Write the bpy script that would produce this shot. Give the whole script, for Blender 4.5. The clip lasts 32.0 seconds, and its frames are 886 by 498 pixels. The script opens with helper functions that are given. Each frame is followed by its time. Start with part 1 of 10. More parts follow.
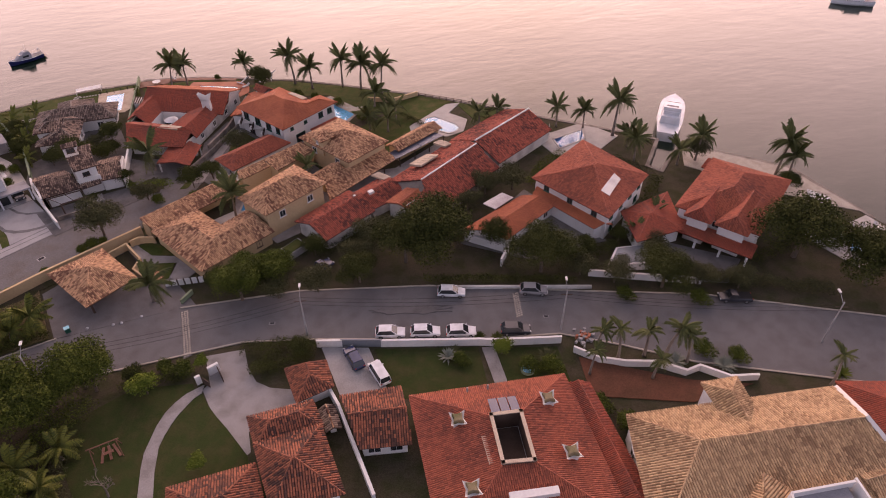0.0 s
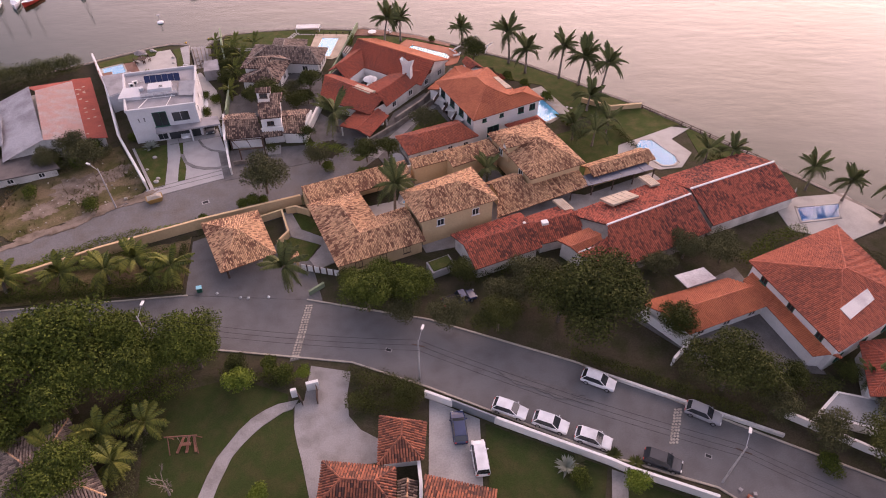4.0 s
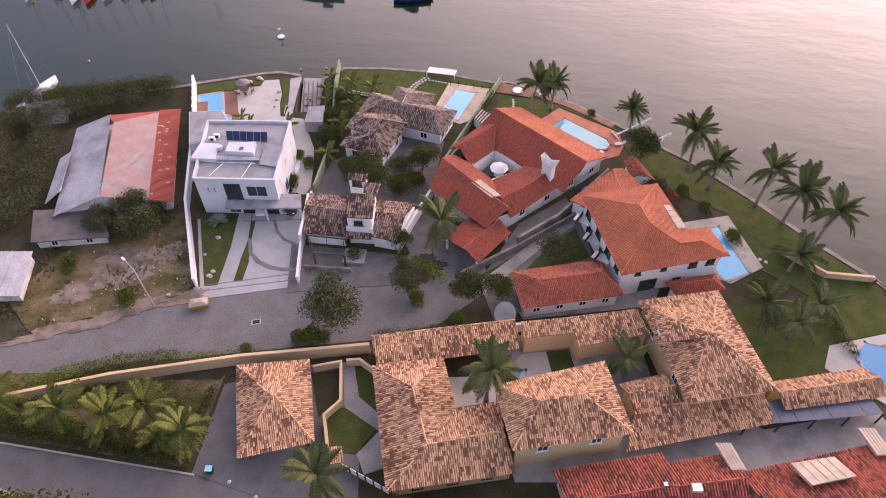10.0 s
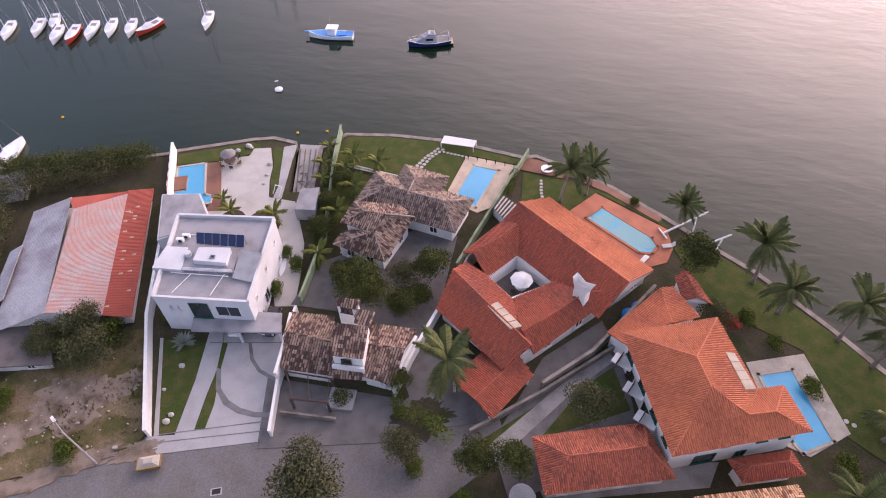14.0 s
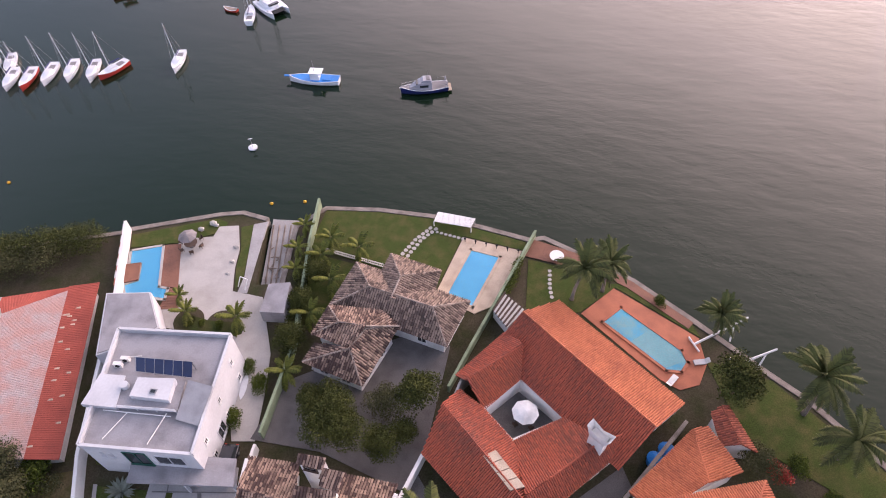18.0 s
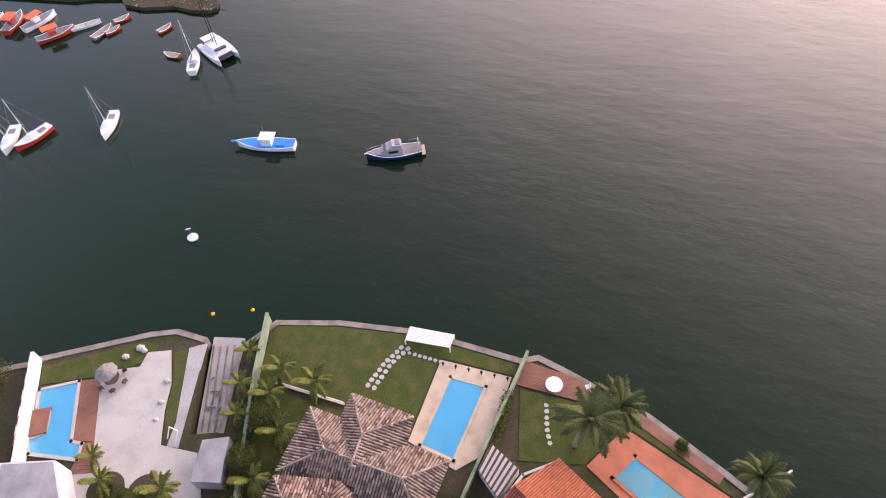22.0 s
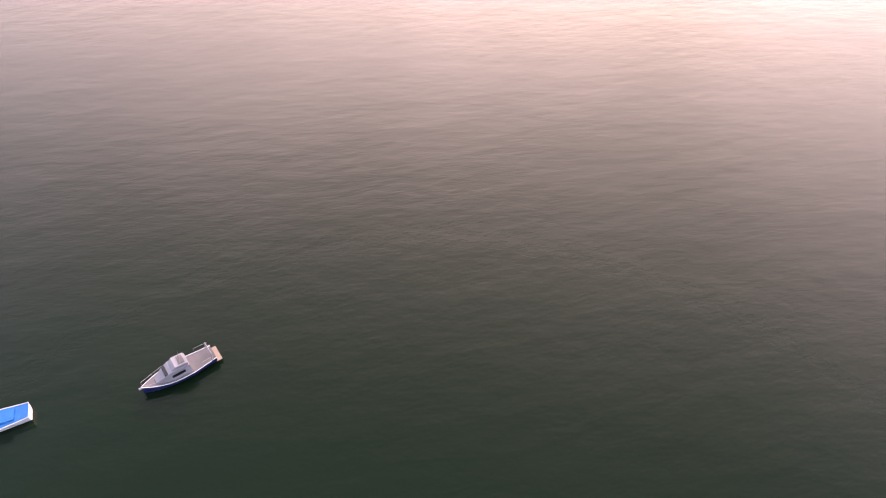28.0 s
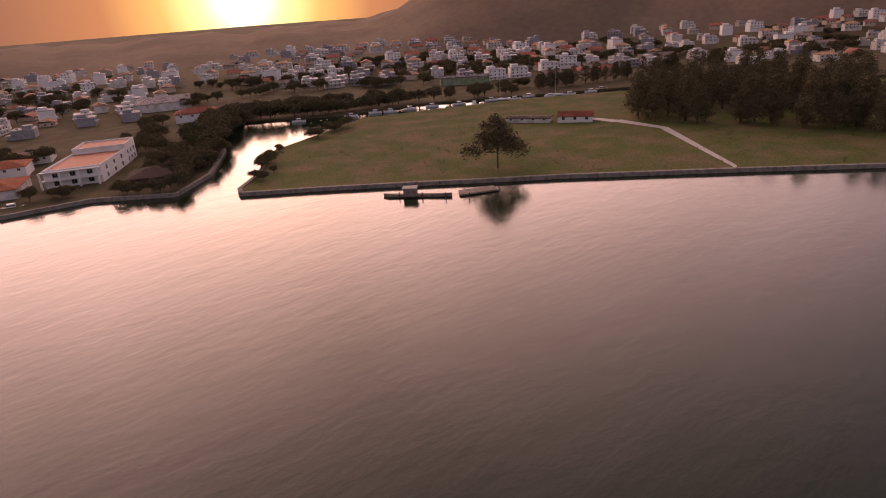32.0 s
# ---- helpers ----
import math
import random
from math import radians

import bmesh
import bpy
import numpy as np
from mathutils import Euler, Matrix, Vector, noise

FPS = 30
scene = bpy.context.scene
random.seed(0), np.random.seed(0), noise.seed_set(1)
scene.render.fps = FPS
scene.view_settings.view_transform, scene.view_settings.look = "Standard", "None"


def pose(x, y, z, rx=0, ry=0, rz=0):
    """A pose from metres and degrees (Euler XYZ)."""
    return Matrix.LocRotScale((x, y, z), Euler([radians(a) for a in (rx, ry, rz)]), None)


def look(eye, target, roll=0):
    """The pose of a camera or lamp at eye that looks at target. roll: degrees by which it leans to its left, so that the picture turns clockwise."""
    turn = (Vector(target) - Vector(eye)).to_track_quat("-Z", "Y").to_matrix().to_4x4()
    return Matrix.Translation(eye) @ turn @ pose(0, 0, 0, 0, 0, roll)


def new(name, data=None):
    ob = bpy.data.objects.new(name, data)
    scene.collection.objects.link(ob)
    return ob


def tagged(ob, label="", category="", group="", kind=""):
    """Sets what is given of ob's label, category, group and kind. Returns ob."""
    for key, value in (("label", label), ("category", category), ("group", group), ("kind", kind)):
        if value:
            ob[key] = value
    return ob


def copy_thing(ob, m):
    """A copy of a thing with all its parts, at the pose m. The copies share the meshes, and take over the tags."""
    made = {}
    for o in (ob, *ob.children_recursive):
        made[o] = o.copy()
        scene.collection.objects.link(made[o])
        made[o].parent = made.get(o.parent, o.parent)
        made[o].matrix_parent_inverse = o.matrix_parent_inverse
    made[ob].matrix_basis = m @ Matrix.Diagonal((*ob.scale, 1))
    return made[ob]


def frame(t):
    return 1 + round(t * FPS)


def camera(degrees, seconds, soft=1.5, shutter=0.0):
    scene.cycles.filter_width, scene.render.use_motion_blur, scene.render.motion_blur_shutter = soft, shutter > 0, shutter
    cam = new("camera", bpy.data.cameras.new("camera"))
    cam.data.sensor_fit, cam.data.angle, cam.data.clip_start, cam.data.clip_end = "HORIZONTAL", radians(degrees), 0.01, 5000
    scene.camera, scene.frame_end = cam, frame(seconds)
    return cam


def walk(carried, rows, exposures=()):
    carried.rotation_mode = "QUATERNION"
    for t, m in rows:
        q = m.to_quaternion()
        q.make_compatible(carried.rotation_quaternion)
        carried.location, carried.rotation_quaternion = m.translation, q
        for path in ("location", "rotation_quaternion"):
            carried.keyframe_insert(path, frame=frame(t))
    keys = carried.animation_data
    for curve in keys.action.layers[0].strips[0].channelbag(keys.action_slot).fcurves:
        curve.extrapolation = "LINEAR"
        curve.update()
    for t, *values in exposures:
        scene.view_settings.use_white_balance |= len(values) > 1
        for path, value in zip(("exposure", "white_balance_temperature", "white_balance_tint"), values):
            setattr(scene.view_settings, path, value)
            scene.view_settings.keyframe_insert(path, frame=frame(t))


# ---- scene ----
cam = camera(70.00, 32.0, 1.0)
# seconds, eye, target, lean
PATH = [
    (0, (-6.28, -91.39, 69.89), (14.94, -51.00, 30.92), -0.36),
    (0.5, (-4.51, -89.41, 69.91), (13.40, -47.58, 30.80), -0.14),
    (1, (-2.98, -87.53, 70.01), (12.55, -44.98, 30.66), -0.01),
    (1.5, (-1.60, -85.50, 70.01), (11.58, -42.60, 30.18), 0.09),
    (2, (-0.22, -83.35, 69.82), (10.94, -40.32, 29.53), 0.09),
    (2.5, (1.07, -81.14, 69.59), (9.87, -38.08, 28.74), 0.15),
    (3, (2.07, -78.75, 69.48), (9.03, -35.92, 28.04), 0.23),
    (3.5, (3.09, -76.21, 69.44), (8.23, -33.59, 27.52), 0.20),
    (5.5, (5.75, -64.08, 68.59), (5.11, -22.40, 25.44), -0.04),
    (6, (5.99, -60.90, 68.49), (3.99, -19.59, 25.03), 0.01),
    (6.5, (5.93, -57.59, 68.38), (2.84, -16.69, 24.59), 0.14),
    (7, (5.98, -54.27, 68.30), (2.13, -13.75, 24.21), 0.13),
    (7.5, (5.92, -50.85, 68.33), (1.22, -10.56, 24.12), 0.08),
    (8, (5.85, -47.39, 68.44), (0.63, -7.26, 24.14), -0.02),
    (8.5, (5.79, -44.08, 68.60), (0.10, -4.10, 24.22), -0.16),
    (9, (5.55, -40.77, 68.63), (-0.80, -0.93, 24.22), -0.23),
    (9.5, (5.31, -37.36, 68.56), (-2.11, 2.23, 24.09), -0.35),
    (10, (4.99, -34.04, 68.65), (-2.98, 5.37, 24.11), -0.40),
    (10.5, (4.79, -30.74, 68.79), (-3.59, 8.43, 24.12), -0.59),
    (11, (4.57, -27.52, 68.83), (-4.21, 11.45, 24.07), -0.81),
    (11.5, (4.36, -24.37, 68.78), (-4.84, 14.44, 23.96), -1.06),
    (12, (3.84, -21.39, 68.61), (-5.64, 17.31, 23.75), -1.16),
    (12.5, (3.34, -18.47, 68.48), (-6.36, 20.13, 23.58), -1.27),
    (13, (2.82, -15.46, 68.40), (-7.06, 22.96, 23.39), -1.44),
    (13.5, (2.38, -12.62, 68.39), (-7.64, 25.66, 23.29), -1.53),
    (14, (2.01, -9.73, 68.39), (-8.15, 28.35, 23.14), -1.62),
    (14.5, (1.52, -6.94, 68.25), (-8.68, 30.99, 22.89), -1.72),
    (16.5, (-0.11, 2.99, 68.02), (-10.53, 40.55, 22.41), -1.82),
    (17, (-0.17, 5.58, 67.99), (-10.80, 42.93, 22.24), -2.10),
    (17.5, (-0.32, 8.12, 67.82), (-11.21, 45.27, 21.98), -2.43),
    (18, (-0.52, 10.50, 67.67), (-11.42, 47.55, 21.75), -2.66),
    (18.5, (-0.90, 12.87, 67.63), (-11.24, 49.92, 21.58), -2.61),
    (19, (-1.37, 15.34, 67.64), (-11.37, 52.29, 21.44), -2.58),
    (19.5, (-1.79, 17.85, 67.58), (-11.58, 54.70, 21.25), -2.61),
    (20, (-2.02, 20.71, 67.44), (-11.74, 57.38, 20.96), -2.91),
    (20.5, (-2.27, 23.65, 67.25), (-12.09, 60.12, 20.63), -3.19),
    (21, (-2.54, 26.70, 66.99), (-12.56, 62.93, 20.22), -3.55),
    (21.5, (-2.81, 29.83, 66.75), (-12.93, 65.82, 19.82), -3.93),
    (22, (-3.27, 32.84, 66.39), (-13.42, 68.69, 19.36), -4.19),
    (22.5, (-3.78, 35.90, 66.11), (-14.00, 71.59, 18.97), -4.29),
    (23, (-4.31, 38.83, 65.96), (-14.56, 74.37, 18.71), -4.35),
    (23.5, (-4.78, 42.04, 65.92), (-14.33, 77.41, 18.40), -4.49),
    (24, (-5.00, 45.43, 66.03), (-13.17, 80.61, 18.12), -4.71),
    (24.5, (-5.23, 48.68, 66.23), (-12.01, 83.64, 17.94), -4.80),
    (25, (-5.48, 51.66, 66.31), (-10.56, 86.54, 17.75), -4.53),
    (25.5, (-5.82, 53.18, 66.39), (-8.27, 88.59, 18.01), -3.67),
    (26, (-6.33, 53.68, 66.37), (-5.61, 90.00, 18.62), -2.56),
    (26.5, (-7.07, 53.86, 66.14), (-2.98, 91.15, 19.32), -1.44),
    (28.5, (-11.28, 54.59, 63.21), (3.20, 96.00, 22.28), 0.77),
    (28.7, (-11.22, 55.16, 63.02), (4.93, 97.61, 23.81), 0.35),
    (28.9, (-11.04, 55.81, 62.84), (7.45, 98.79, 25.28), -0.19),
    (29.2, (-10.54, 56.96, 62.61), (12.23, 100.77, 28.51), -1.19),
    (29.5, (-9.77, 58.32, 62.42), (18.00, 101.64, 31.57), -2.49),
    (30, (-8.06, 60.83, 62.23), (27.78, 101.48, 36.49), -3.59),
    (30.5, (-6.27, 63.36, 62.25), (33.19, 102.60, 39.83), -3.99),
    (31, (-4.42, 65.89, 62.36), (36.08, 104.45, 40.61), -4.07),
    (31.5, (-2.60, 68.39, 62.41), (38.23, 106.65, 40.74), -4.09),
    (32, (-0.74, 70.65, 62.37), (40.18, 108.83, 40.74), -4.07),
]
EXPOSURE = [(0, 0.74, 6400, 28), (3, 1.05, 6150, 26), (6, 1.32, 5950, 24), (10, 1.42, 5650, 20), (13, 1.38, 5500, 18), (19, 1.4, 5550, 15), (23, 1.75, 5650, 15), (26, 2.25, 5900, 20), (29, 1.2, 6150, 24), (30.5, 0.38, 6850, 34), (32, 0.12, 7200, 38)]
walk(cam, [(t, look(e, a, r)) for t, e, a, r in PATH], EXPOSURE)

# ---- sky and sun ----
SUN_AZ = radians(-29.0)        # heading of the low sun, clockwise from +y is negative
SUN_EL = radians(5.0)
GLOW_AZ = radians(-32.0)
VEIL_AZ = radians(-27.0)
world = bpy.data.worlds.new("sky")
scene.world = world
world.use_nodes = True
wn = world.node_tree.nodes
sky = wn.new("ShaderNodeTexSky")
sky.sky_type = "NISHITA"
sky.sun_disc = False
sky.sun_elevation = SUN_EL
sky.sun_rotation = -SUN_AZ
sky.dust_density = 4.0
sky.air_density = 1.0
sky.ozone_density = 0.5
wn["Background"].inputs["Strength"].default_value = 0.15
# a thin veil of evening cloud over the clear sky: bright and warm on the sun's side, dim overhead and behind
veil, cover, thick = wn.new("ShaderNodeMix"), wn.new("ShaderNodeTexNoise"), wn.new("ShaderNodeMapRange")
spot, split = wn.new("ShaderNodeTexCoord"), wn.new("ShaderNodeSeparateXYZ")
side, span, curve, tone, fall, lit = (wn.new("ShaderNode" + k) for k in ("VectorMath", "MapRange", "Math", "Mix", "MapRange", "Mix"))
wl = world.node_tree.links
veil.data_type, tone.data_type, lit.data_type, lit.blend_type = "RGBA", "RGBA", "RGBA", "MULTIPLY"
side.operation, curve.operation, fall.interpolation_type = "DOT_PRODUCT", "POWER", "SMOOTHSTEP"
cover.inputs["Scale"].default_value, cover.inputs["Detail"].default_value = 2.6, 5
thick.inputs["From Min"].default_value, thick.inputs["From Max"].default_value = 0.3, 0.7
thick.inputs["To Min"].default_value, thick.inputs["To Max"].default_value = 0.68, 0.95
side.inputs[1].default_value = (-math.sin(VEIL_AZ), math.cos(VEIL_AZ), 0)
span.inputs["From Min"].default_value, span.inputs["From Max"].default_value = 0.15, 0.92
curve.inputs[1].default_value = 2.2
tone.inputs["A"].default_value, tone.inputs["B"].default_value = (3.1, 3.05, 3.6, 1), (34.0, 24.0, 19.6, 1)
fall.inputs["From Min"].default_value, fall.inputs["From Max"].default_value = 0.48, 0.95
fall.inputs["To Min"].default_value, fall.inputs["To Max"].default_value = 1.0, 0.33
lit.inputs["Factor"].default_value = 1.0
wl.new(spot.outputs["Generated"], split.inputs["Vector"])
wl.new(spot.outputs["Generated"], side.inputs[0])
wl.new(side.outputs["Value"], span.inputs["Value"])
wl.new(span.outputs["Result"], curve.inputs[0])
wl.new(curve.outputs["Value"], tone.inputs["Factor"])
wl.new(split.outputs["Z"], fall.inputs["Value"])
wl.new(tone.outputs["Result"], lit.inputs["A"])
wl.new(fall.outputs["Result"], lit.inputs["B"])
wl.new(lit.outputs["Result"], veil.inputs["B"])
wl.new(cover.outputs["Fac"], thick.inputs["Value"])
wl.new(thick.outputs["Result"], veil.inputs["Factor"])
wl.new(sky.outputs["Color"], veil.inputs["A"])
# haze along the horizon, which glows round the setting sun
near, arc, shade, low, haze = (wn.new("ShaderNode" + k) for k in ("VectorMath", "Math", "ValToRGB", "MapRange", "Mix"))
near.operation, arc.operation, low.interpolation_type, haze.data_type = "DOT_PRODUCT", "ARCCOSINE", "SMOOTHSTEP", "RGBA"
near.inputs[1].default_value = (-math.sin(GLOW_AZ), math.cos(GLOW_AZ), math.sin(radians(1.6)))
wl.new(spot.outputs["Generated"], near.inputs[0])
wl.new(near.outputs["Value"], arc.inputs[0])
wl.new(arc.outputs["Value"], shade.inputs["Fac"])
stops = ((0.0, (12, 11.5, 9)), (0.05, (10, 8.6, 3.4)), (0.105, (7.2, 4.2, 1.2)), (0.18, (4.0, 1.8, 0.75)), (0.32, (2.2, 1.05, 0.6)), (0.6, (1.2, 0.7, 0.52)), (1.0, (0.9, 0.6, 0.5)))
for k, (at, rgb) in enumerate(stops):
    el = shade.color_ramp.elements[k] if k < 2 else shade.color_ramp.elements.new(at)
    el.position, el.color = at, (*rgb, 1)
low.inputs["From Min"].default_value, low.inputs["From Max"].default_value = math.sin(radians(5.0)), math.sin(radians(2.2))
wl.new(split.outputs["Z"], low.inputs["Value"])
wl.new(low.outputs["Result"], haze.inputs["Factor"])
wl.new(veil.outputs["Result"], haze.inputs["A"])
wl.new(shade.outputs["Color"], haze.inputs["B"])
last = haze.outputs["Result"]
wl.new(last, wn["Background"].inputs["Color"])
sun_data = bpy.data.lights.new("sun", "SUN")
sun_data.energy, sun_data.angle, sun_data.color = 0.07, radians(20), (1.0, 0.62, 0.42)
sun = new("sun", sun_data)
SUN_DIR = Vector((-math.sin(SUN_AZ) * math.cos(radians(6)), math.cos(SUN_AZ) * math.cos(radians(6)), math.sin(radians(6))))
sun.matrix_world = look(SUN_DIR * 500, (0, 0, 0))

# ---- materials ----
MATS = {}


def material(name, rgb, rough=0.8, spread=0.25, scale=1.0, bump=0.2, second=None, metal=0.0, island=0.0, stain=0.35, spec=0.3, per_object=0.0):
    """A surface with grain and stains: rgb varied by two noises towards second; island: how far loose pieces differ."""
    m = bpy.data.materials.new(name)
    m.use_nodes = True
    t = m.node_tree
    n, l = t.nodes, t.links
    bsdf = n["Principled BSDF"]
    co = n.new("ShaderNodeTexCoord")
    big, fine = n.new("ShaderNodeTexNoise"), n.new("ShaderNodeTexNoise")
    big.inputs["Scale"].default_value, fine.inputs["Scale"].default_value = 0.22 * scale, 3.5 * scale
    big.inputs["Detail"].default_value, fine.inputs["Detail"].default_value = 6, 8
    geo = n.new("ShaderNodeNewGeometry")
    for tex in (big, fine):
        l.new(geo.outputs["Position"], tex.inputs["Vector"])
    second = second or tuple(c * 0.45 for c in rgb)
    mix = n.new("ShaderNodeMix")
    mix.data_type = "RGBA"
    mix.inputs["A"].default_value, mix.inputs["B"].default_value = (*rgb, 1), (*second, 1)
    ramp = n.new("ShaderNodeMapRange")
    ramp.inputs["From Min"].default_value, ramp.inputs["From Max"].default_value = 0.42, 0.72
    ramp.inputs["To Max"].default_value = stain * 2
    l.new(big.outputs["Fac"], ramp.inputs["Value"])
    factor = ramp.outputs["Result"]
    if island or per_object:
        rnd = n.new("ShaderNodeMapRange")
        if per_object:
            info = n.new("ShaderNodeObjectInfo")
            l.new(info.outputs["Random"], rnd.inputs["Value"])
        else:
            l.new(geo.outputs["Random Per Island"], rnd.inputs["Value"])
        rnd.inputs["To Min"].default_value, rnd.inputs["To Max"].default_value = -0.6 * max(island, per_object), max(island, per_object)
        add = n.new("ShaderNodeMath")
        add.operation, add.use_clamp = "ADD", True
        l.new(factor, add.inputs[0])
        l.new(rnd.outputs["Result"], add.inputs[1])
        factor = add.outputs["Value"]
    l.new(factor, mix.inputs["Factor"])
    hsv = n.new("ShaderNodeHueSaturation")
    val = n.new("ShaderNodeMapRange")
    val.inputs["From Min"].default_value, val.inputs["From Max"].default_value = 0.25, 0.75
    val.inputs["To Min"].default_value, val.inputs["To Max"].default_value = 1 - spread, 1 + spread
    l.new(fine.outputs["Fac"], val.inputs["Value"])
    l.new(val.outputs["Result"], hsv.inputs["Value"])
    l.new(mix.outputs["Result"], hsv.inputs["Color"])
    l.new(hsv.outputs["Color"], bsdf.inputs["Base Color"])
    bsdf.inputs["Roughness"].default_value, bsdf.inputs["Metallic"].default_value = rough, metal
    bsdf.inputs["Specular IOR Level"].default_value = spec
    if bump:
        b = n.new("ShaderNodeBump")
        b.inputs["Strength"].default_value, b.inputs["Distance"].default_value = bump, 0.05
        l.new(fine.outputs["Fac"], b.inputs["Height"])
        l.new(b.outputs["Normal"], bsdf.inputs["Normal"])
    MATS[name] = m
    return m


# Orange clay; on the courtyard house it paints the sun-facing slope's brightness.
TILE_ORANGE = material("fresh_and_sunlit_orange_clay", (0.50, 0.165, 0.078), 0.75, 0.15, 1, 0.3, (0.32, 0.10, 0.055), island=0.4)
TILE_BRICK = material("brick_red_clay", (0.42, 0.125, 0.07), 0.8, 0.2, 1, 0.3, (0.20, 0.065, 0.045), island=0.6)
TILE_RED = material("old_red_clay", (0.39, 0.10, 0.056), 0.8, 0.2, 1, 0.3, (0.20, 0.07, 0.05), island=0.5)
TILE_DARK = material("mottled_dark_clay", (0.34, 0.125, 0.07), 0.85, 0.2, 1, 0.3, (0.085, 0.045, 0.036), island=0.8)
TILE_TAN = material("tan_mottled_clay", (0.66, 0.40, 0.225), 0.85, 0.2, 1, 0.3, (0.19, 0.09, 0.055), island=0.85)
TILE_SAND = material("pale_sand_clay", (0.57, 0.39, 0.22), 0.85, 0.2, 1, 0.3, (0.26, 0.16, 0.09), island=0.6)
TILE_GREY = material("weathered_grey_clay", (0.31, 0.232, 0.183), 0.9, 0.25, 1, 0.3, (0.085, 0.065, 0.057), island=0.8)
TILE_WORN = material("worn_black_stained_clay", (0.37, 0.265, 0.20), 0.9, 0.25, 1.5, 0.3, (0.075, 0.05, 0.044), island=0.85, stain=0.5)
MORTAR = material("pale_lime_mortar_caps", (0.36, 0.30, 0.25), 0.9, 0.25, 2, 0.3, (0.14, 0.105, 0.085), island=0.7)
# Near-black clay: the shade between barrel tiles is put into this colour.
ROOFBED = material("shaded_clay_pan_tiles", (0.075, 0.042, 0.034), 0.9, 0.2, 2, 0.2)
TILE_ROW = material("blotched_row_clay", (0.42, 0.115, 0.07), 0.85, 0.2, 1, 0.3, (0.12, 0.042, 0.034), island=0.75)
WHITE = material("white_painted_plaster", (0.72, 0.71, 0.69), 0.7, 0.06, 1, 0.1, (0.52, 0.5, 0.47), stain=0.25)
OLDWHITE = material("stained_white_plaster", (0.62, 0.60, 0.56), 0.8, 0.12, 1.5, 0.2, (0.28, 0.26, 0.24), stain=0.4)
YELLOW = material("ochre_painted_plaster", (0.57, 0.42, 0.24), 0.8, 0.08, 1, 0.15, (0.40, 0.28, 0.16), stain=0.3)
CONCRETE = material("grey_concrete", (0.36, 0.35, 0.34), 0.85, 0.15, 1.5, 0.2, (0.2, 0.19, 0.185))
COOLWHITE = material("cool_white_render", (0.56, 0.565, 0.58), 0.75, 0.06, 1, 0.1, (0.42, 0.42, 0.44), stain=0.3)
PALECON = material("pale_roof_concrete", (0.30, 0.295, 0.31), 0.8, 0.12, 2, 0.15, (0.19, 0.185, 0.195), stain=0.5)
ROAD = material("grey_block_paving", (0.145, 0.14, 0.14), 0.8, 0.22, 2.2, 0.3, (0.115, 0.108, 0.105), stain=0.5)
STREET = material("worn_cobble_paving", (0.15, 0.143, 0.142), 0.8, 0.25, 1.8, 0.3, (0.13, 0.115, 0.10), stain=0.5)
PAVE = material("grey_driveway_paving", (0.29, 0.275, 0.265), 0.8, 0.18, 2, 0.2, (0.19, 0.178, 0.165), stain=0.5)
SETT = material("dark_sett_paving", (0.15, 0.14, 0.135), 0.85, 0.3, 3, 0.4, (0.08, 0.075, 0.07))
LIGHTPAVE = material("light_stone_paving", (0.43, 0.41, 0.38), 0.8, 0.1, 2, 0.15, (0.32, 0.30, 0.27))
DRIVE = material("pale_grey_driveway_paving", (0.37, 0.36, 0.355), 0.8, 0.08, 2, 0.12, (0.29, 0.28, 0.275), stain=0.4)
BEIGESTONE = material("beige_pool_stone", (0.50, 0.41, 0.31), 0.8, 0.2, 3, 0.2, (0.30, 0.23, 0.17))
TERRACOTTA = material("terracotta_floor_tile", (0.42, 0.15, 0.08), 0.7, 0.12, 3, 0.1, (0.27, 0.1, 0.06))
GRASS = material("clipped_lawn_grass", (0.051, 0.071, 0.017), 0.95, 0.35, 2.5, 0.5, (0.092, 0.086, 0.031), stain=0.5, spec=0.1)
FIELDGRASS = material("far_field_grass", (0.085, 0.10, 0.03), 0.95, 0.3, 0.3, 0.4, (0.15, 0.115, 0.06), stain=0.6, spec=0.05)
SCRUBLAND = material("dark_scrub_ground", (0.075, 0.066, 0.034), 0.95, 0.35, 0.4, 0.4, (0.12, 0.095, 0.06), stain=0.6, spec=0.05)
WILD = material("dry_scrub_grass", (0.085, 0.078, 0.028), 0.95, 0.35, 1.6, 0.6, (0.18, 0.135, 0.08), stain=0.7, spec=0.1)
SOIL = material("brown_garden_soil", (0.066, 0.056, 0.036), 0.95, 0.35, 2, 0.5, (0.042, 0.046, 0.02), stain=0.6, spec=0.1)
REDSOIL = material("red_bare_earth", (0.15, 0.068, 0.042), 0.95, 0.25, 2, 0.4, (0.09, 0.052, 0.03), spec=0.1)
WOOD = material("brown_deck_boards", (0.23, 0.11, 0.07), 0.7, 0.2, 3, 0.2, (0.14, 0.07, 0.05), island=0.5)
DARKWOOD = material("dark_timber", (0.09, 0.06, 0.045), 0.8, 0.2, 3, 0.2)
BARK = material("grey_brown_bark", (0.15, 0.115, 0.085), 0.95, 0.3, 4, 0.6)
PALMBARK = material("pale_palm_bark", (0.24, 0.20, 0.165), 0.95, 0.25, 4, 0.5)
LEAF = material("dark_green_leaves", (0.074, 0.082, 0.021), 0.85, 0.2, 2, 0, (0.026, 0.034, 0.011), island=0.8, spec=0.1)
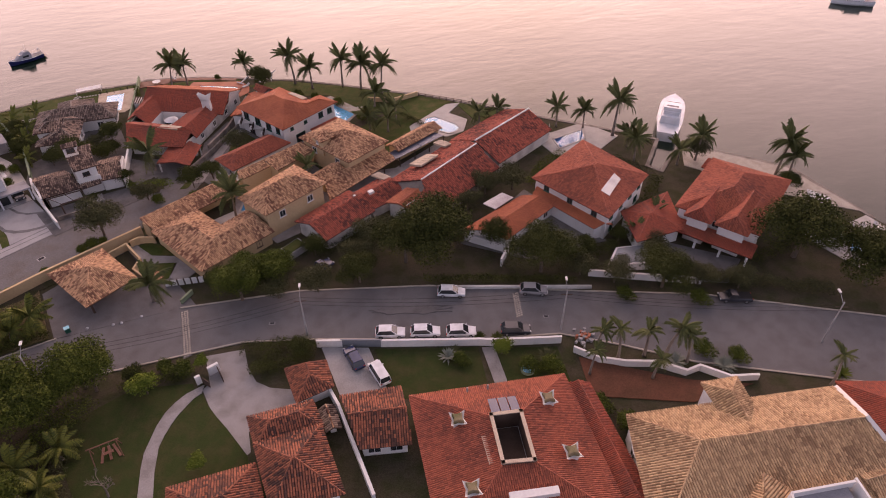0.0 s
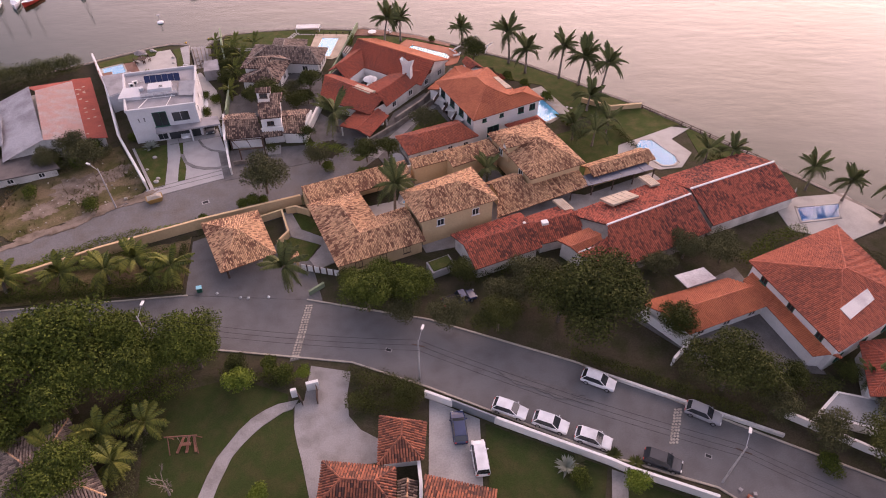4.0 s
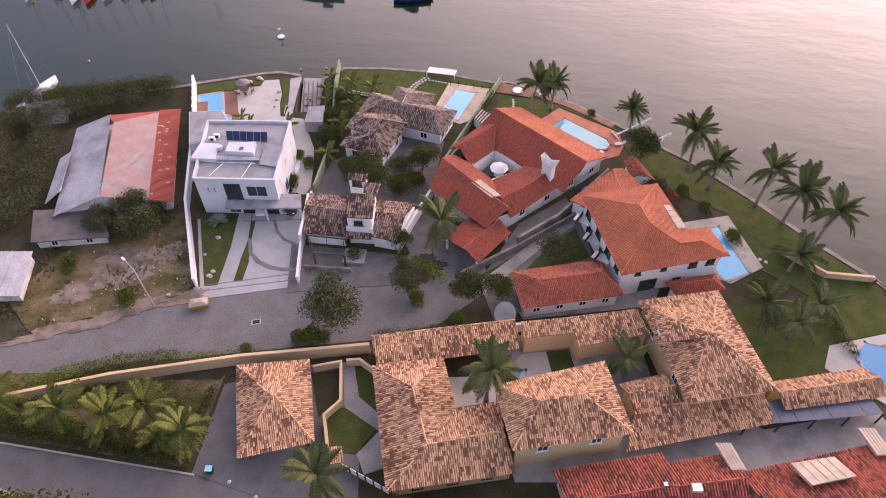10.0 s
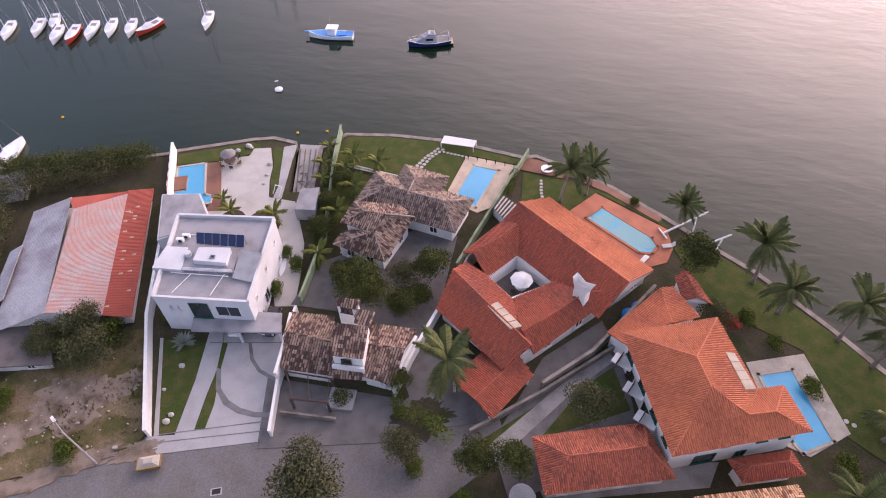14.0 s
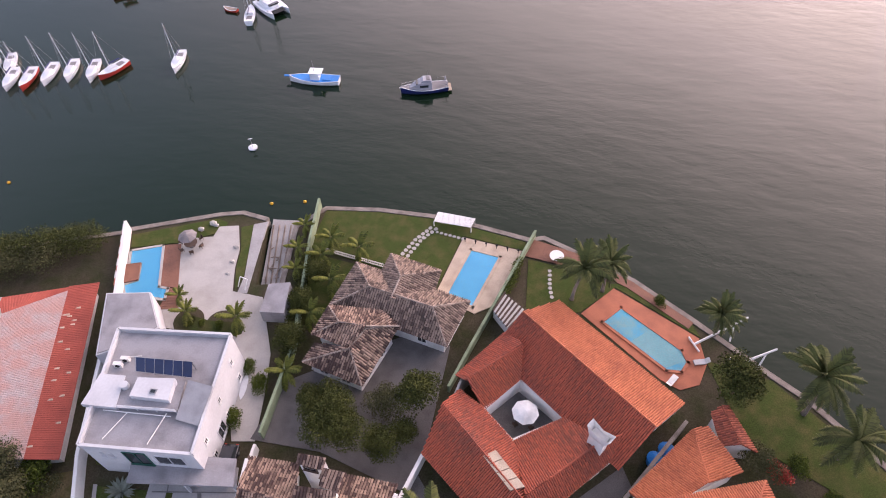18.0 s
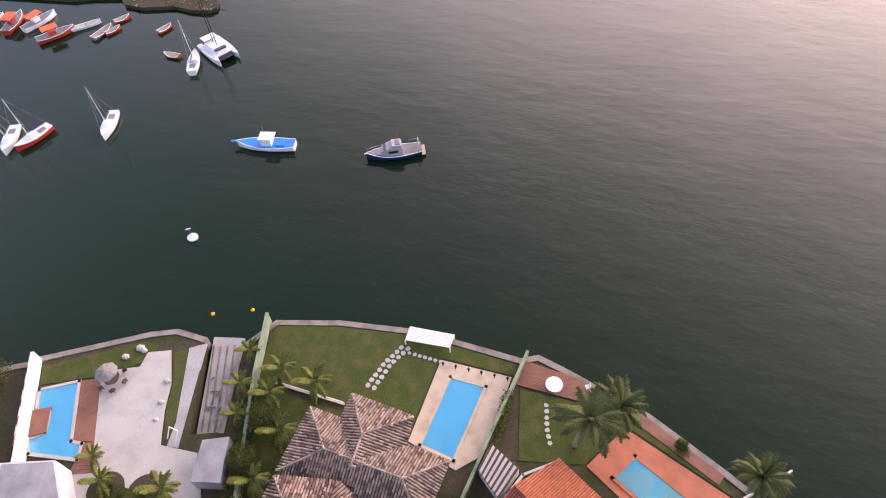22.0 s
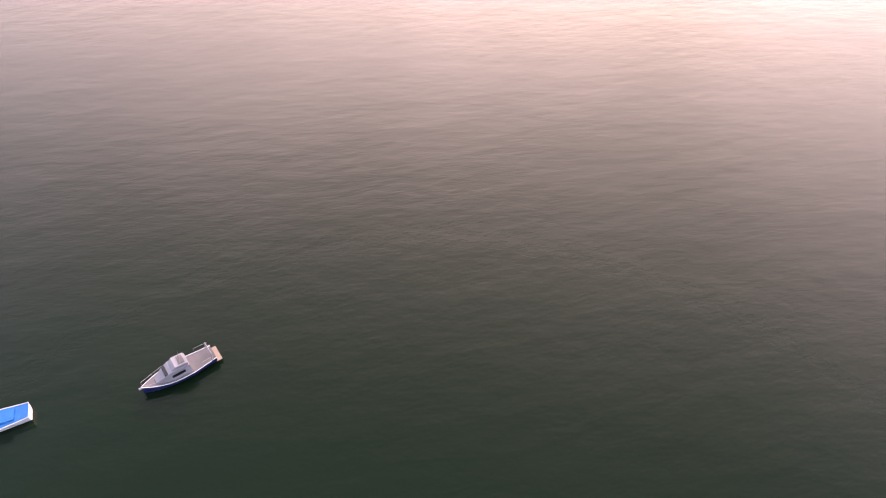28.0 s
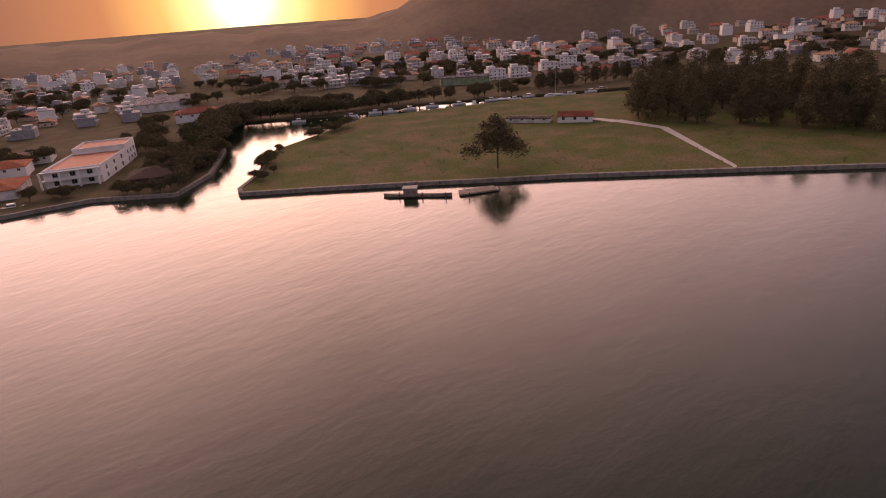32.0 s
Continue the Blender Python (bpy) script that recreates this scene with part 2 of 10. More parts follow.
LEAF2 = material("mid_green_leaves", (0.10, 0.125, 0.02), 0.85, 0.2, 2, 0, (0.032, 0.045, 0.010), island=0.8, spec=0.1)
LEAF3 = material("yellow_green_leaves", (0.15, 0.19, 0.025), 0.85, 0.2, 2, 0, (0.06, 0.095, 0.015), island=0.8, spec=0.1)
LEAF4 = material("olive_grey_leaves", (0.088, 0.09, 0.038), 0.85, 0.2, 2, 0, (0.045, 0.047, 0.022), island=0.8, spec=0.1)
PALMLEAF = material("palm_frond_green", (0.105, 0.118, 0.034), 0.85, 0.2, 2, 0, (0.05, 0.058, 0.02), island=0.7)
PALMYOUNG = material("yellow_palm_frond", (0.15, 0.16, 0.026), 0.85, 0.2, 2, 0, (0.05, 0.065, 0.016), island=0.7)
FEATHER = material("brown_olive_needles", (0.145, 0.12, 0.065), 0.9, 0.2, 2, 0, (0.07, 0.06, 0.032), island=0.8, spec=0.05)
REDFLOWER = material("red_blossom_leaves", (0.35, 0.03, 0.02), 0.6, 0.2, 2, 0, (0.06, 0.06, 0.015), island=0.9)
METAL = material("galvanised_metal", (0.42, 0.42, 0.43), 0.45, 0.1, 2, 0.05, metal=0.8)
SHEET = material("grey_sheet_panel", (0.22, 0.24, 0.26), 0.5, 0.12, 2, 0.05, (0.14, 0.15, 0.16))
SHEET2 = material("grey_heating_panel", (0.33, 0.33, 0.34), 0.6, 0.12, 4, 0.1, (0.22, 0.22, 0.23))
PINKMETAL = material("faded_pink_sheet_roof", (0.44, 0.285, 0.25), 0.8, 0.28, 2.5, 0.2, (0.42, 0.36, 0.35), stain=0.6)
WHITEMETAL = material("white_sheet_roof", (0.47, 0.455, 0.465), 0.6, 0.2, 1.2, 0.1, (0.30, 0.27, 0.28), stain=0.6)
REDMETAL = material("red_sheet_roof", (0.34, 0.085, 0.058), 0.8, 0.22, 2.5, 0.15, (0.24, 0.06, 0.045))
BANDSTONE = material("grey_band_paving", (0.19, 0.185, 0.18), 0.85, 0.15, 3, 0.2)
BLACK = material("black_rubber", (0.02, 0.02, 0.021), 0.7, 0.1, 3, 0)
GELWHITE = material("white_gelcoat", (0.75, 0.76, 0.78), 0.3, 0.05, 2, 0, (0.55, 0.56, 0.58), spec=0.5)
BLUEPAINT = material("bright_blue_paint", (0.035, 0.22, 0.62), 0.5, 0.1, 2, 0.05, (0.03, 0.13, 0.40))
NAVY = material("navy_hull_paint", (0.02, 0.025, 0.11), 0.4, 0.1, 2, 0)
LAUNCHGREY = material("pale_grey_boat_paint", (0.36, 0.355, 0.385), 0.45, 0.1, 2, 0, (0.25, 0.25, 0.28))
GREYPAINT = material("grey_deck_paint", (0.21, 0.20, 0.205), 0.6, 0.1, 2, 0)
REDPAINT = material("red_hull_paint", (0.45, 0.05, 0.035), 0.45, 0.1, 2, 0)
ORANGEPAINT = material("orange_canvas", (0.65, 0.14, 0.05), 0.7, 0.1, 2, 0)
GREENPAINT = material("dark_green_shutter_paint", (0.02, 0.10, 0.07), 0.6, 0.1, 2, 0)
PALEGREEN = material("pale_green_wall_paint", (0.24, 0.30, 0.19), 0.8, 0.2, 2, 0.1, (0.13, 0.16, 0.10), stain=0.5)
YELLOWPLASTIC = material("yellow_float_plastic", (0.75, 0.42, 0.03), 0.5, 0.05, 2, 0)
SKIPPAINT = material("worn_ochre_skip_paint", (0.33, 0.20, 0.06), 0.7, 0.25, 3, 0.2, (0.15, 0.10, 0.06), stain=0.6)
# Lawn grass darkened for tree shade on four lawns; also the dark round bed.
TURF = material("dark_bed_and_shaded_lawn_turf", (0.036, 0.050, 0.014), 0.95, 0.35, 2.5, 0.5, (0.058, 0.055, 0.022), stain=0.5, spec=0.1)
SHEDROOF = material("brown_fibre_sheet", (0.13, 0.112, 0.105), 0.85, 0.2, 3, 0.3, (0.08, 0.07, 0.066), stain=0.5)
CARWHITE = material("white_car_paint", (0.74, 0.75, 0.77), 0.25, 0.03, 2, 0, spec=0.6)
CARDARK = material("dark_car_paint", (0.035, 0.037, 0.045), 0.25, 0.05, 2, 0, spec=0.6)
CARBLUE = material("dark_blue_car_paint", (0.03, 0.045, 0.11), 0.25, 0.05, 2, 0, spec=0.6)
CARGREY = material("silver_car_paint", (0.30, 0.30, 0.31), 0.3, 0.05, 2, 0, spec=0.6)
SLATEPANEL = material("blue_grey_roof_panel", (0.115, 0.125, 0.17), 0.4, 0.15, 1, 0.05, (0.07, 0.08, 0.11))
SHELF = material("pale_pool_shelf", (0.44, 0.62, 0.58), 0.5, 0.1, 2, 0, (0.52, 0.66, 0.6))
SOLAR = material("dark_blue_solar_cells", (0.018, 0.028, 0.085), 0.15, 0.08, 2, 0, spec=0.6)
MOSSTILE = material("mossy_cap_tile", (0.24, 0.19, 0.11), 0.95, 0.25, 3, 0.4, (0.12, 0.12, 0.05), stain=0.6)
STONEWALL = material("rough_sea_wall_stone", (0.25, 0.22, 0.19), 0.9, 0.25, 2.5, 0.4, (0.12, 0.10, 0.085), stain=0.5)
SANDSTONE = material("sandstone_kerb", (0.42, 0.38, 0.32), 0.9, 0.2, 2.5, 0.3, (0.25, 0.22, 0.18))
GREYSTRAW = material("weathered_grey_straw", (0.23, 0.21, 0.21), 0.95, 0.3, 3, 0.6, (0.10, 0.09, 0.09))
THATCH = material("brown_thatch", (0.16, 0.11, 0.08), 0.95, 0.3, 3, 0.6)
WEATHERWOOD = material("bleached_wreck_timber", (0.27, 0.22, 0.18), 0.9, 0.25, 3, 0.3, (0.1, 0.08, 0.065))
# Forest colour lightened to pale brown; distance haze is put into it.
HILL = material("haze_coloured_hill_forest", (0.17, 0.125, 0.088), 1.0, 0.12, 0.03, 0.5, (0.24, 0.175, 0.12), stain=0.5, spec=0.05)
SAND = material("grey_wet_sand", (0.25, 0.20, 0.165), 0.7, 0.2, 3, 0.3, (0.16, 0.125, 0.10), stain=0.6)
DIRT = material("dry_sandy_dirt", (0.24, 0.19, 0.15), 0.95, 0.3, 3, 0.5, (0.13, 0.10, 0.07), stain=0.6, spec=0.1)
CLOTH = material("white_cloth", (0.75, 0.74, 0.72), 0.85, 0.05, 2, 0)
GLASS = material("dark_window_glass", (0.03, 0.035, 0.04), 0.08, 0.05, 2, 0, spec=0.7)
POOLTILE = material("pool_blue_tile", (0.27, 0.66, 0.90), 0.4, 0.05, 3, 0, (0.22, 0.58, 0.84))
POOLDEEP = material("pool_mid_blue_tile", (0.08, 0.36, 0.62), 0.4, 0.08, 3, 0, (0.06, 0.28, 0.52))
POOLNAVY = material("pool_navy_tile", (0.03, 0.12, 0.36), 0.4, 0.08, 3, 0, (0.03, 0.09, 0.26))
POOLTEAL = material("pool_pale_teal_tile", (0.25, 0.62, 0.74), 0.4, 0.08, 3, 0, (0.45, 0.60, 0.55), stain=0.6)


def water_material(name, rgb, scale, depth, rough=0.06):
    m = bpy.data.materials.new(name)
    m.use_nodes = True
    n, l = m.node_tree.nodes, m.node_tree.links
    b = n["Principled BSDF"]
    b.inputs["Base Color"].default_value = (*rgb, 1)
    b.inputs["Roughness"].default_value, b.inputs["IOR"].default_value = rough, 1.33
    b.inputs["Specular IOR Level"].default_value = 0.5
    geo = n.new("ShaderNodeNewGeometry")
    mapping = n.new("ShaderNodeMapping")
    mapping.inputs["Rotation"].default_value = (0, 0, 0.6)
    mapping.inputs["Scale"].default_value = (1.0, 2.1, 1.0)
    l.new(geo.outputs["Position"], mapping.inputs["Vector"])
    last = None
    for k, (s, d) in enumerate(((0.16 * scale, 1.0), (0.55 * scale, 0.45), (2.0 * scale, 0.12))):
        tex = n.new("ShaderNodeTexNoise")
        tex.inputs["Scale"].default_value, tex.inputs["Detail"].default_value = s, 4
        l.new(mapping.outputs["Vector"], tex.inputs["Vector"])
        bump = n.new("ShaderNodeBump")
        bump.inputs["Strength"].default_value, bump.inputs["Distance"].default_value = 1.0, d * depth
        l.new(tex.outputs["Fac"], bump.inputs["Height"])
        if last:
            l.new(last, bump.inputs["Normal"])
        last = bump.outputs["Normal"]
    l.new(last, b.inputs["Normal"])
    return m


SEA = water_material("green_grey_sea_water", (0.006, 0.0155, 0.006), 0.5, 0.075, 0.12)


# ---- mesh helpers ----
class Mesh:
    """Collects vertices and faces in world metres."""

    def __init__(self):
        self.v, self.f = [], []

    def add(self, vs, fs):
        k = len(self.v)
        self.v += [tuple(p) for p in vs]
        self.f += [tuple(i + k for i in f) for f in fs]
        return self

    def prism(self, poly, z0, z1):
        """A plan outline (anticlockwise) between z0 and z1; z1 may be one height a corner."""
        n = len(poly)
        tops = z1 if isinstance(z1, (list, tuple)) else [z1] * n
        area = sum(poly[i][0] * poly[(i + 1) % n][1] - poly[(i + 1) % n][0] * poly[i][1] for i in range(n))
        if area < 0:
            poly, tops = list(poly)[::-1], list(tops)[::-1]
        vs = [(x, y, z0) for x, y in poly] + [(p[0], p[1], z) for p, z in zip(poly, tops)]
        fs = [tuple(range(n))[::-1], tuple(range(n, 2 * n))] + [(i, (i + 1) % n, n + (i + 1) % n, n + i) for i in range(n)]
        return self.add(vs, fs)

    def box(self, x, y, z, sx, sy, sz, rz=0.0):
        """A box that stands on z with its middle at x, y."""
        c, s = math.cos(rz), math.sin(rz)
        pts = [(x + c * a * sx / 2 - s * b * sy / 2, y + s * a * sx / 2 + c * b * sy / 2) for a, b in ((-1, -1), (1, -1), (1, 1), (-1, 1))]
        return self.prism(pts, z, z + sz)

    def tube(self, a, b, r0, r1, n=8):
        a, b = Vector(a), Vector(b)
        d = (b - a).normalized()
        u = d.orthogonal().normalized()
        w = d.cross(u)
        vs = []
        for p, r in ((a, r0), (b, r1)):
            vs += [p + r * (math.cos(6.28319 * i / n) * u + math.sin(6.28319 * i / n) * w) for i in range(n)]
        fs = [(i, (i + 1) % n, n + (i + 1) % n, n + i) for i in range(n)] + [tuple(range(n))[::-1], tuple(range(n, 2 * n))]
        return self.add(vs, fs)

    def ring_loft(self, rings, closed=True, caps=True):
        """Rings of equal length joined one to the next."""
        n = len(rings[0])
        vs = [p for r in rings for p in r]
        fs = []
        for k in range(len(rings) - 1):
            for i in range(n if closed else n - 1):
                j = (i + 1) % n
                fs.append((k * n + i, k * n + j, (k + 1) * n + j, (k + 1) * n + i))
        if caps:
            fs += [tuple(range(n))[::-1], tuple(range((len(rings) - 1) * n, len(rings) * n))]
        return self.add(vs, fs)

    def data(self, name, mat, base=(0, 0, 0), smooth=False):
        me = bpy.data.meshes.new(name)
        bx, by, bz = base
        me.from_pydata([(x - bx, y - by, z - bz) for x, y, z in self.v], [], self.f)
        me.materials.append(mat)
        if smooth:
            me.shade_smooth()
        return me


def base_of(ob):
    p = Vector((0, 0, 0))
    while ob:
        p += ob.location
        ob = ob.parent
    return p


def part(name, mesh, mat, parent, label="", smooth=False, kind=""):
    """Links a Mesh as one object under a thing or under a part."""
    ob = new(name, mesh.data(name, mat, base_of(parent), smooth))
    ob.parent = parent
    return tagged(ob, label, kind=kind)


def thing(name, at, label, category, group="", kind=""):
    ob = new(name)
    ob.location = at
    return tagged(ob, label, category, group, kind)


def lone(name, mesh, mat, label, category, at=(0, 0, 0), group="", kind="", smooth=False):
    """A thing that is one mesh."""
    ob = new(name, mesh.data(name, mat, at, smooth))
    ob.location = at
    return tagged(ob, label, category, group, kind)


def lerp(a, b, t):
    return tuple(p + (q - p) * t for p, q in zip(a, b))


def inset(quad, d):
    """A convex plan outline moved inwards by d."""
    n = len(quad)
    area = sum(quad[i][0] * quad[(i + 1) % n][1] - quad[(i + 1) % n][0] * quad[i][1] for i in range(n))
    sgn = 1 if area > 0 else -1
    lines = []
    for i in range(n):
        (x0, y0), (x1, y1) = quad[i], quad[(i + 1) % n]
        k = math.hypot(x1 - x0, y1 - y0)
        nx, ny = -(y1 - y0) / k * sgn, (x1 - x0) / k * sgn
        lines.append(((x0 + nx * d, y0 + ny * d), (x1 - x0, y1 - y0)))
    out = []
    for i in range(n):
        (p, r), (q, s) = lines[i - 1], lines[i]
        den = r[0] * s[1] - r[1] * s[0]
        t = ((q[0] - p[0]) * s[1] - (q[1] - p[1]) * s[0]) / den
        out.append((p[0] + r[0] * t, p[1] + r[1] * t))
    return out


FINE = (TILE_ORANGE, TILE_BRICK, TILE_RED, TILE_TAN)
# Pan tiles use each clay's darker tone; groove shade is put into it.
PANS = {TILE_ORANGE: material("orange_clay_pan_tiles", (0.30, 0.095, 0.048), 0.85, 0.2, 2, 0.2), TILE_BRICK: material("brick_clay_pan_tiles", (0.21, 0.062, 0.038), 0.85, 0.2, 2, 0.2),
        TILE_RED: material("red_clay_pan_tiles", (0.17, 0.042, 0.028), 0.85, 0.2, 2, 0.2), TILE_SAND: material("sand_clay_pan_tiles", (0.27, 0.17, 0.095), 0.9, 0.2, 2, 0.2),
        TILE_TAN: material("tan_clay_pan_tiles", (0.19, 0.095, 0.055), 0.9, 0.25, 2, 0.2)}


def tile_slope(g, poly, w=0.32, length=0.5, h=0.12):
    """Rows of barrel tiles on a plane outline whose first edge is the eave; every tile is loose."""
    p = [Vector(q) for q in poly]
    u = (p[1] - p[0]).normalized()
    nrm = Vector((0, 0, 0))
    for i in range(1, len(p) - 1):
        nrm += (p[i] - p[0]).cross(p[i + 1] - p[0])
    nrm.normalize()
    if nrm.z < 0:
        nrm = -nrm
    v = nrm.cross(u)
    if v.z < 0:
        v = -v
    flat = [((q - p[0]).dot(u), (q - p[0]).dot(v)) for q in p]
    lo, hi = min(a for a, _ in flat), max(a for a, _ in flat)
    count = max(1, int((hi - lo) / w))
    w = (hi - lo) / count
    for i in range(count):
        c = lo + (i + 0.5) * w
        cuts = []
        for (a, b), (a2, b2) in zip(flat, flat[1:] + flat[:1]):
            if (a - c) * (a2 - c) < 0:
                cuts.append(b + (b2 - b) * (c - a) / (a2 - a))
        if len(cuts) < 2:
            continue
        s, e = min(cuts) - 0.06, max(cuts)
        while s < e - 0.05:
            t = min(s + length, e)
            jit = random.uniform(-0.02, 0.02)
            vs = []
            for along, up in ((s, 0.05 + jit * 0.6), (t, 0.005)):
                for across, lift in ((-0.40, 0.0), (-0.2, h), (0.2, h), (0.40, 0.0)):
                    vs.append(p[0] + u * (c + across * w + jit) + v * along + nrm * (lift + up))
            g.add(vs, ((0, 1, 5, 4), (1, 2, 6, 5), (2, 3, 7, 6)))
            s = t


def cap_line(g, a, b, r=0.15):
    """Half-round cap tiles along a ridge or a hip."""
    a, b = Vector(a), Vector(b)
    n = max(1, int((b - a).length / 0.5))
    for i in range(n):
        g.tube(a.lerp(b, i / n) + Vector((0, 0, 0.06)), a.lerp(b, (i + 1) / n) + Vector((0, 0, 0.03)), r * 1.1, r * 0.85, 6)


def slab(g, poly, thick=0.14):
    n = len(poly)
    vs = list(poly) + [(x, y, z - thick) for x, y, z in poly]
    g.add(vs, [tuple(range(n)), tuple(range(n, 2 * n))[::-1]] + [(i, n + i, n + (i + 1) % n, (i + 1) % n) for i in range(n)])


def even(poly):
    """The outline set onto its own mean plane."""
    p = [Vector(q) for q in poly]
    c = sum(p, Vector()) / len(p)
    nrm = Vector()
    for i in range(len(p)):
        nrm += (p[i] - c).cross(p[(i + 1) % len(p)] - c)
    return [(q.x, q.y, c.z - ((q.x - c.x) * nrm.x + (q.y - c.y) * nrm.y) / nrm.z) for q in p]


def roof_parts(parent, slopes, caps, mat, capmat=None):
    """A roof of slopes (eave edge first) with its tiles and cap tiles, under parent."""
    g = Mesh()
    slopes = [even(s) for s in slopes]
    for s in slopes:
        slab(g, s)
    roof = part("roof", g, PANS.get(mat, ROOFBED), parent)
    t = Mesh()
    for s in slopes:
        tile_slope(t, s, *((0.235, 0.45, 0.075) if mat in FINE else (0.3, 0.48, 0.11)))
    part("roof_tiles", t, mat, roof, kind="stuff")
    if caps:
        c = Mesh()
        for a, b in caps:
            cap_line(c, a, b, 0.1 if mat in FINE else 0.12)
        part("ridge_tiles", c, capmat or mat, roof, kind="stuff")
    return roof


def hip_slopes(quad, ze, rise, hips=(1.0, 1.0), turn=False):
    """Slopes and caps of a hipped or gabled roof over four corners; the ridge runs along the first side, or across it with turn."""
    if turn:
        quad = quad[1:] + quad[:1]
    a, b, c, d = [(x, y, ze) for x, y in quad]
    m0, m1 = lerp(d, a, 0.5), lerp(b, c, 0.5)
    long = math.dist(m0, m1)
    half0, half1 = math.dist(d, a) / 2 * hips[0] / long, math.dist(b, c) / 2 * hips[1] / long
    tot = half0 + half1
    if tot > 0.96:
        half0, half1 = half0 / tot * 0.96, half1 / tot * 0.96
    r0, r1 = list(lerp(m0, m1, half0)), list(lerp(m0, m1, 1 - half1))
    r0[2] = r1[2] = ze + rise
    slopes = [[a, b, r1, r0], [c, d, r0, r1]]
    caps = [(r0, r1)]
    if hips[0] > 0.05:
        slopes.append([d, a, r0])
        caps += [(a, r0), (d, r0)]
    if hips[1] > 0.05:
        slopes.append([b, c, r1])
        caps += [(b, r1), (c, r1)]
    return slopes, caps, (r0, r1)


def window_on(parent, a, b, t, z, w=1.1, h=1.1, frame_mat=None, door=False, shut=None):
    """A window on the wall from a to b at the share t of its length: a frame that stands proud, a sunk pane and a sill."""
    (ax, ay), (bx, by) = a, b
    k = math.hypot(bx - ax, by - ay)
    ux, uy = (bx - ax) / k, (by - ay) / k
    nx, ny = uy, -ux
    cx, cy = ax + ux * k * t, ay + uy * k * t
    rz = math.atan2(uy, ux)
    f = Mesh()
    e = 0.09
    for dx, dz, sx, sz in ((0, 0, w, e), (0, h - e, w, e), (-w / 2 + e / 2, e, e, h - 2 * e), (w / 2 - e / 2, e, e, h - 2 * e), (0, e, 0.05, h - 2 * e)):
        f.box(cx + ux * dx + nx * 0.03, cy + uy * dx + ny * 0.03, z + dz, sx, 0.12, sz, rz)
    ob = part("door" if door else "window", f, frame_mat or WHITE, parent)
    part("pane", Mesh().box(cx + nx * 0.01, cy + ny * 0.01, z + 0.05, w - 0.1, 0.05, h - 0.1, rz), shut or GLASS, ob)
    if not door:
        part("sill", Mesh().box(cx + nx * 0.08, cy + ny * 0.08, z - 0.07, w + 0.2, 0.18, 0.06, rz), frame_mat or WHITE, ob)
    return ob


def ccw(q):
    area = sum(q[i][0] * q[(i + 1) % len(q)][1] - q[(i + 1) % len(q)][0] * q[i][1] for i in range(len(q)))
    return list(q) if area > 0 else list(q)[::-1]


GROUND = 1.8


def block(parent, quad, z0, z1, mat, wins=(), over=0.0, name="wall", wmat=None):
    """Walls of one block; wins: rows of side, count, sill height, width, height."""
    q = ccw(inset(quad, over) if over else quad)
    w = part(name, Mesh().prism(q, z0, z1), mat, parent)
    for side, count, sill, ww, hh in wins:
        a, b = q[side], q[(side + 1) % len(q)]
        for i in range(count):
            window_on(w, a, b, (i + 0.5) / count, sill, ww, hh, wmat)
    return w


def house(name, quad, ze, rise, tile, wall, label, hips=(1, 1), turn=False, over=0.55, wins=(), group="", parent=None, z0=GROUND - 0.3, wmat=None, walls=True, category="house"):
    """A house or a wing: walls with windows under a tiled roof. With parent, it joins that house."""
    quad = ccw(quad)
    mx, my = sum(p[0] for p in quad) / 4, sum(p[1] for p in quad) / 4
    root = parent or thing(name, (mx, my, GROUND), label, category, group)
    slopes, caps, ridge = hip_slopes(quad, ze, rise, hips, turn)
    roof_parts(root, slopes, caps, tile, TILE_TAN if tile in (TILE_GREY, TILE_WORN) else None)
    if walls:
        w = block(root, quad, z0, ze + 0.05, wall, wins, over, wmat=wmat)
        q = ccw(inset(quad, over))
        if turn:
            q = q[1:] + q[:1]
        for flag, i, j in ((hips[0], 3, 0), (hips[1], 1, 2)):
            if flag <= 0.05:
                m = lerp(q[i], q[j], 0.5)
                g0, g1 = (*q[i], ze), (*q[j], ze)
                part("gable", Mesh().add([g0, g1, (*m, ze + rise - 0.12)], [(0, 1, 2)]), wall, root)
    return root


def leaf_cloud(g, blobs, count, size, rng, flat=0.0):
    """Loose leaves over the shells of ellipsoids: (x, y, z, rx, ry, rz)."""
    weights = [b[3] * b[4] + b[4] * b[5] for b in blobs]
    tot = sum(weights)
    for b, w in zip(blobs, weights):
        for _ in range(int(count * w / tot)):
            d = Vector((rng.gauss(0, 1), rng.gauss(0, 1), rng.gauss(0, 1)))
            d.normalize()
            if d.z < -0.55:
                d.z *= -0.6
            k = rng.uniform(0.62, 1.06) if rng.random() < 0.8 else rng.uniform(0.3, 0.7)
            bump = 1 + 0.16 * math.sin(5 * d.x + 3 * b[0]) * math.cos(4 * d.y + b[1])
            p = Vector((b[0] + d.x * b[3] * k * bump, b[1] + d.y * b[4] * k * bump, b[2] + d.z * b[5] * k * bump))
            u = Vector((rng.gauss(0, 1), rng.gauss(0, 1), rng.gauss(0, 0.5))).normalized()
            v = (d + Vector((rng.gauss(0, 0.7), rng.gauss(0, 0.7), rng.gauss(0, 0.7)))).cross(u).normalized()
            s = size * rng.uniform(0.6, 1.3)
            g.add([p - u * s, p + v * s * 0.5, p + u * s, p - v * s * 0.5], [(0, 1, 2, 3)])


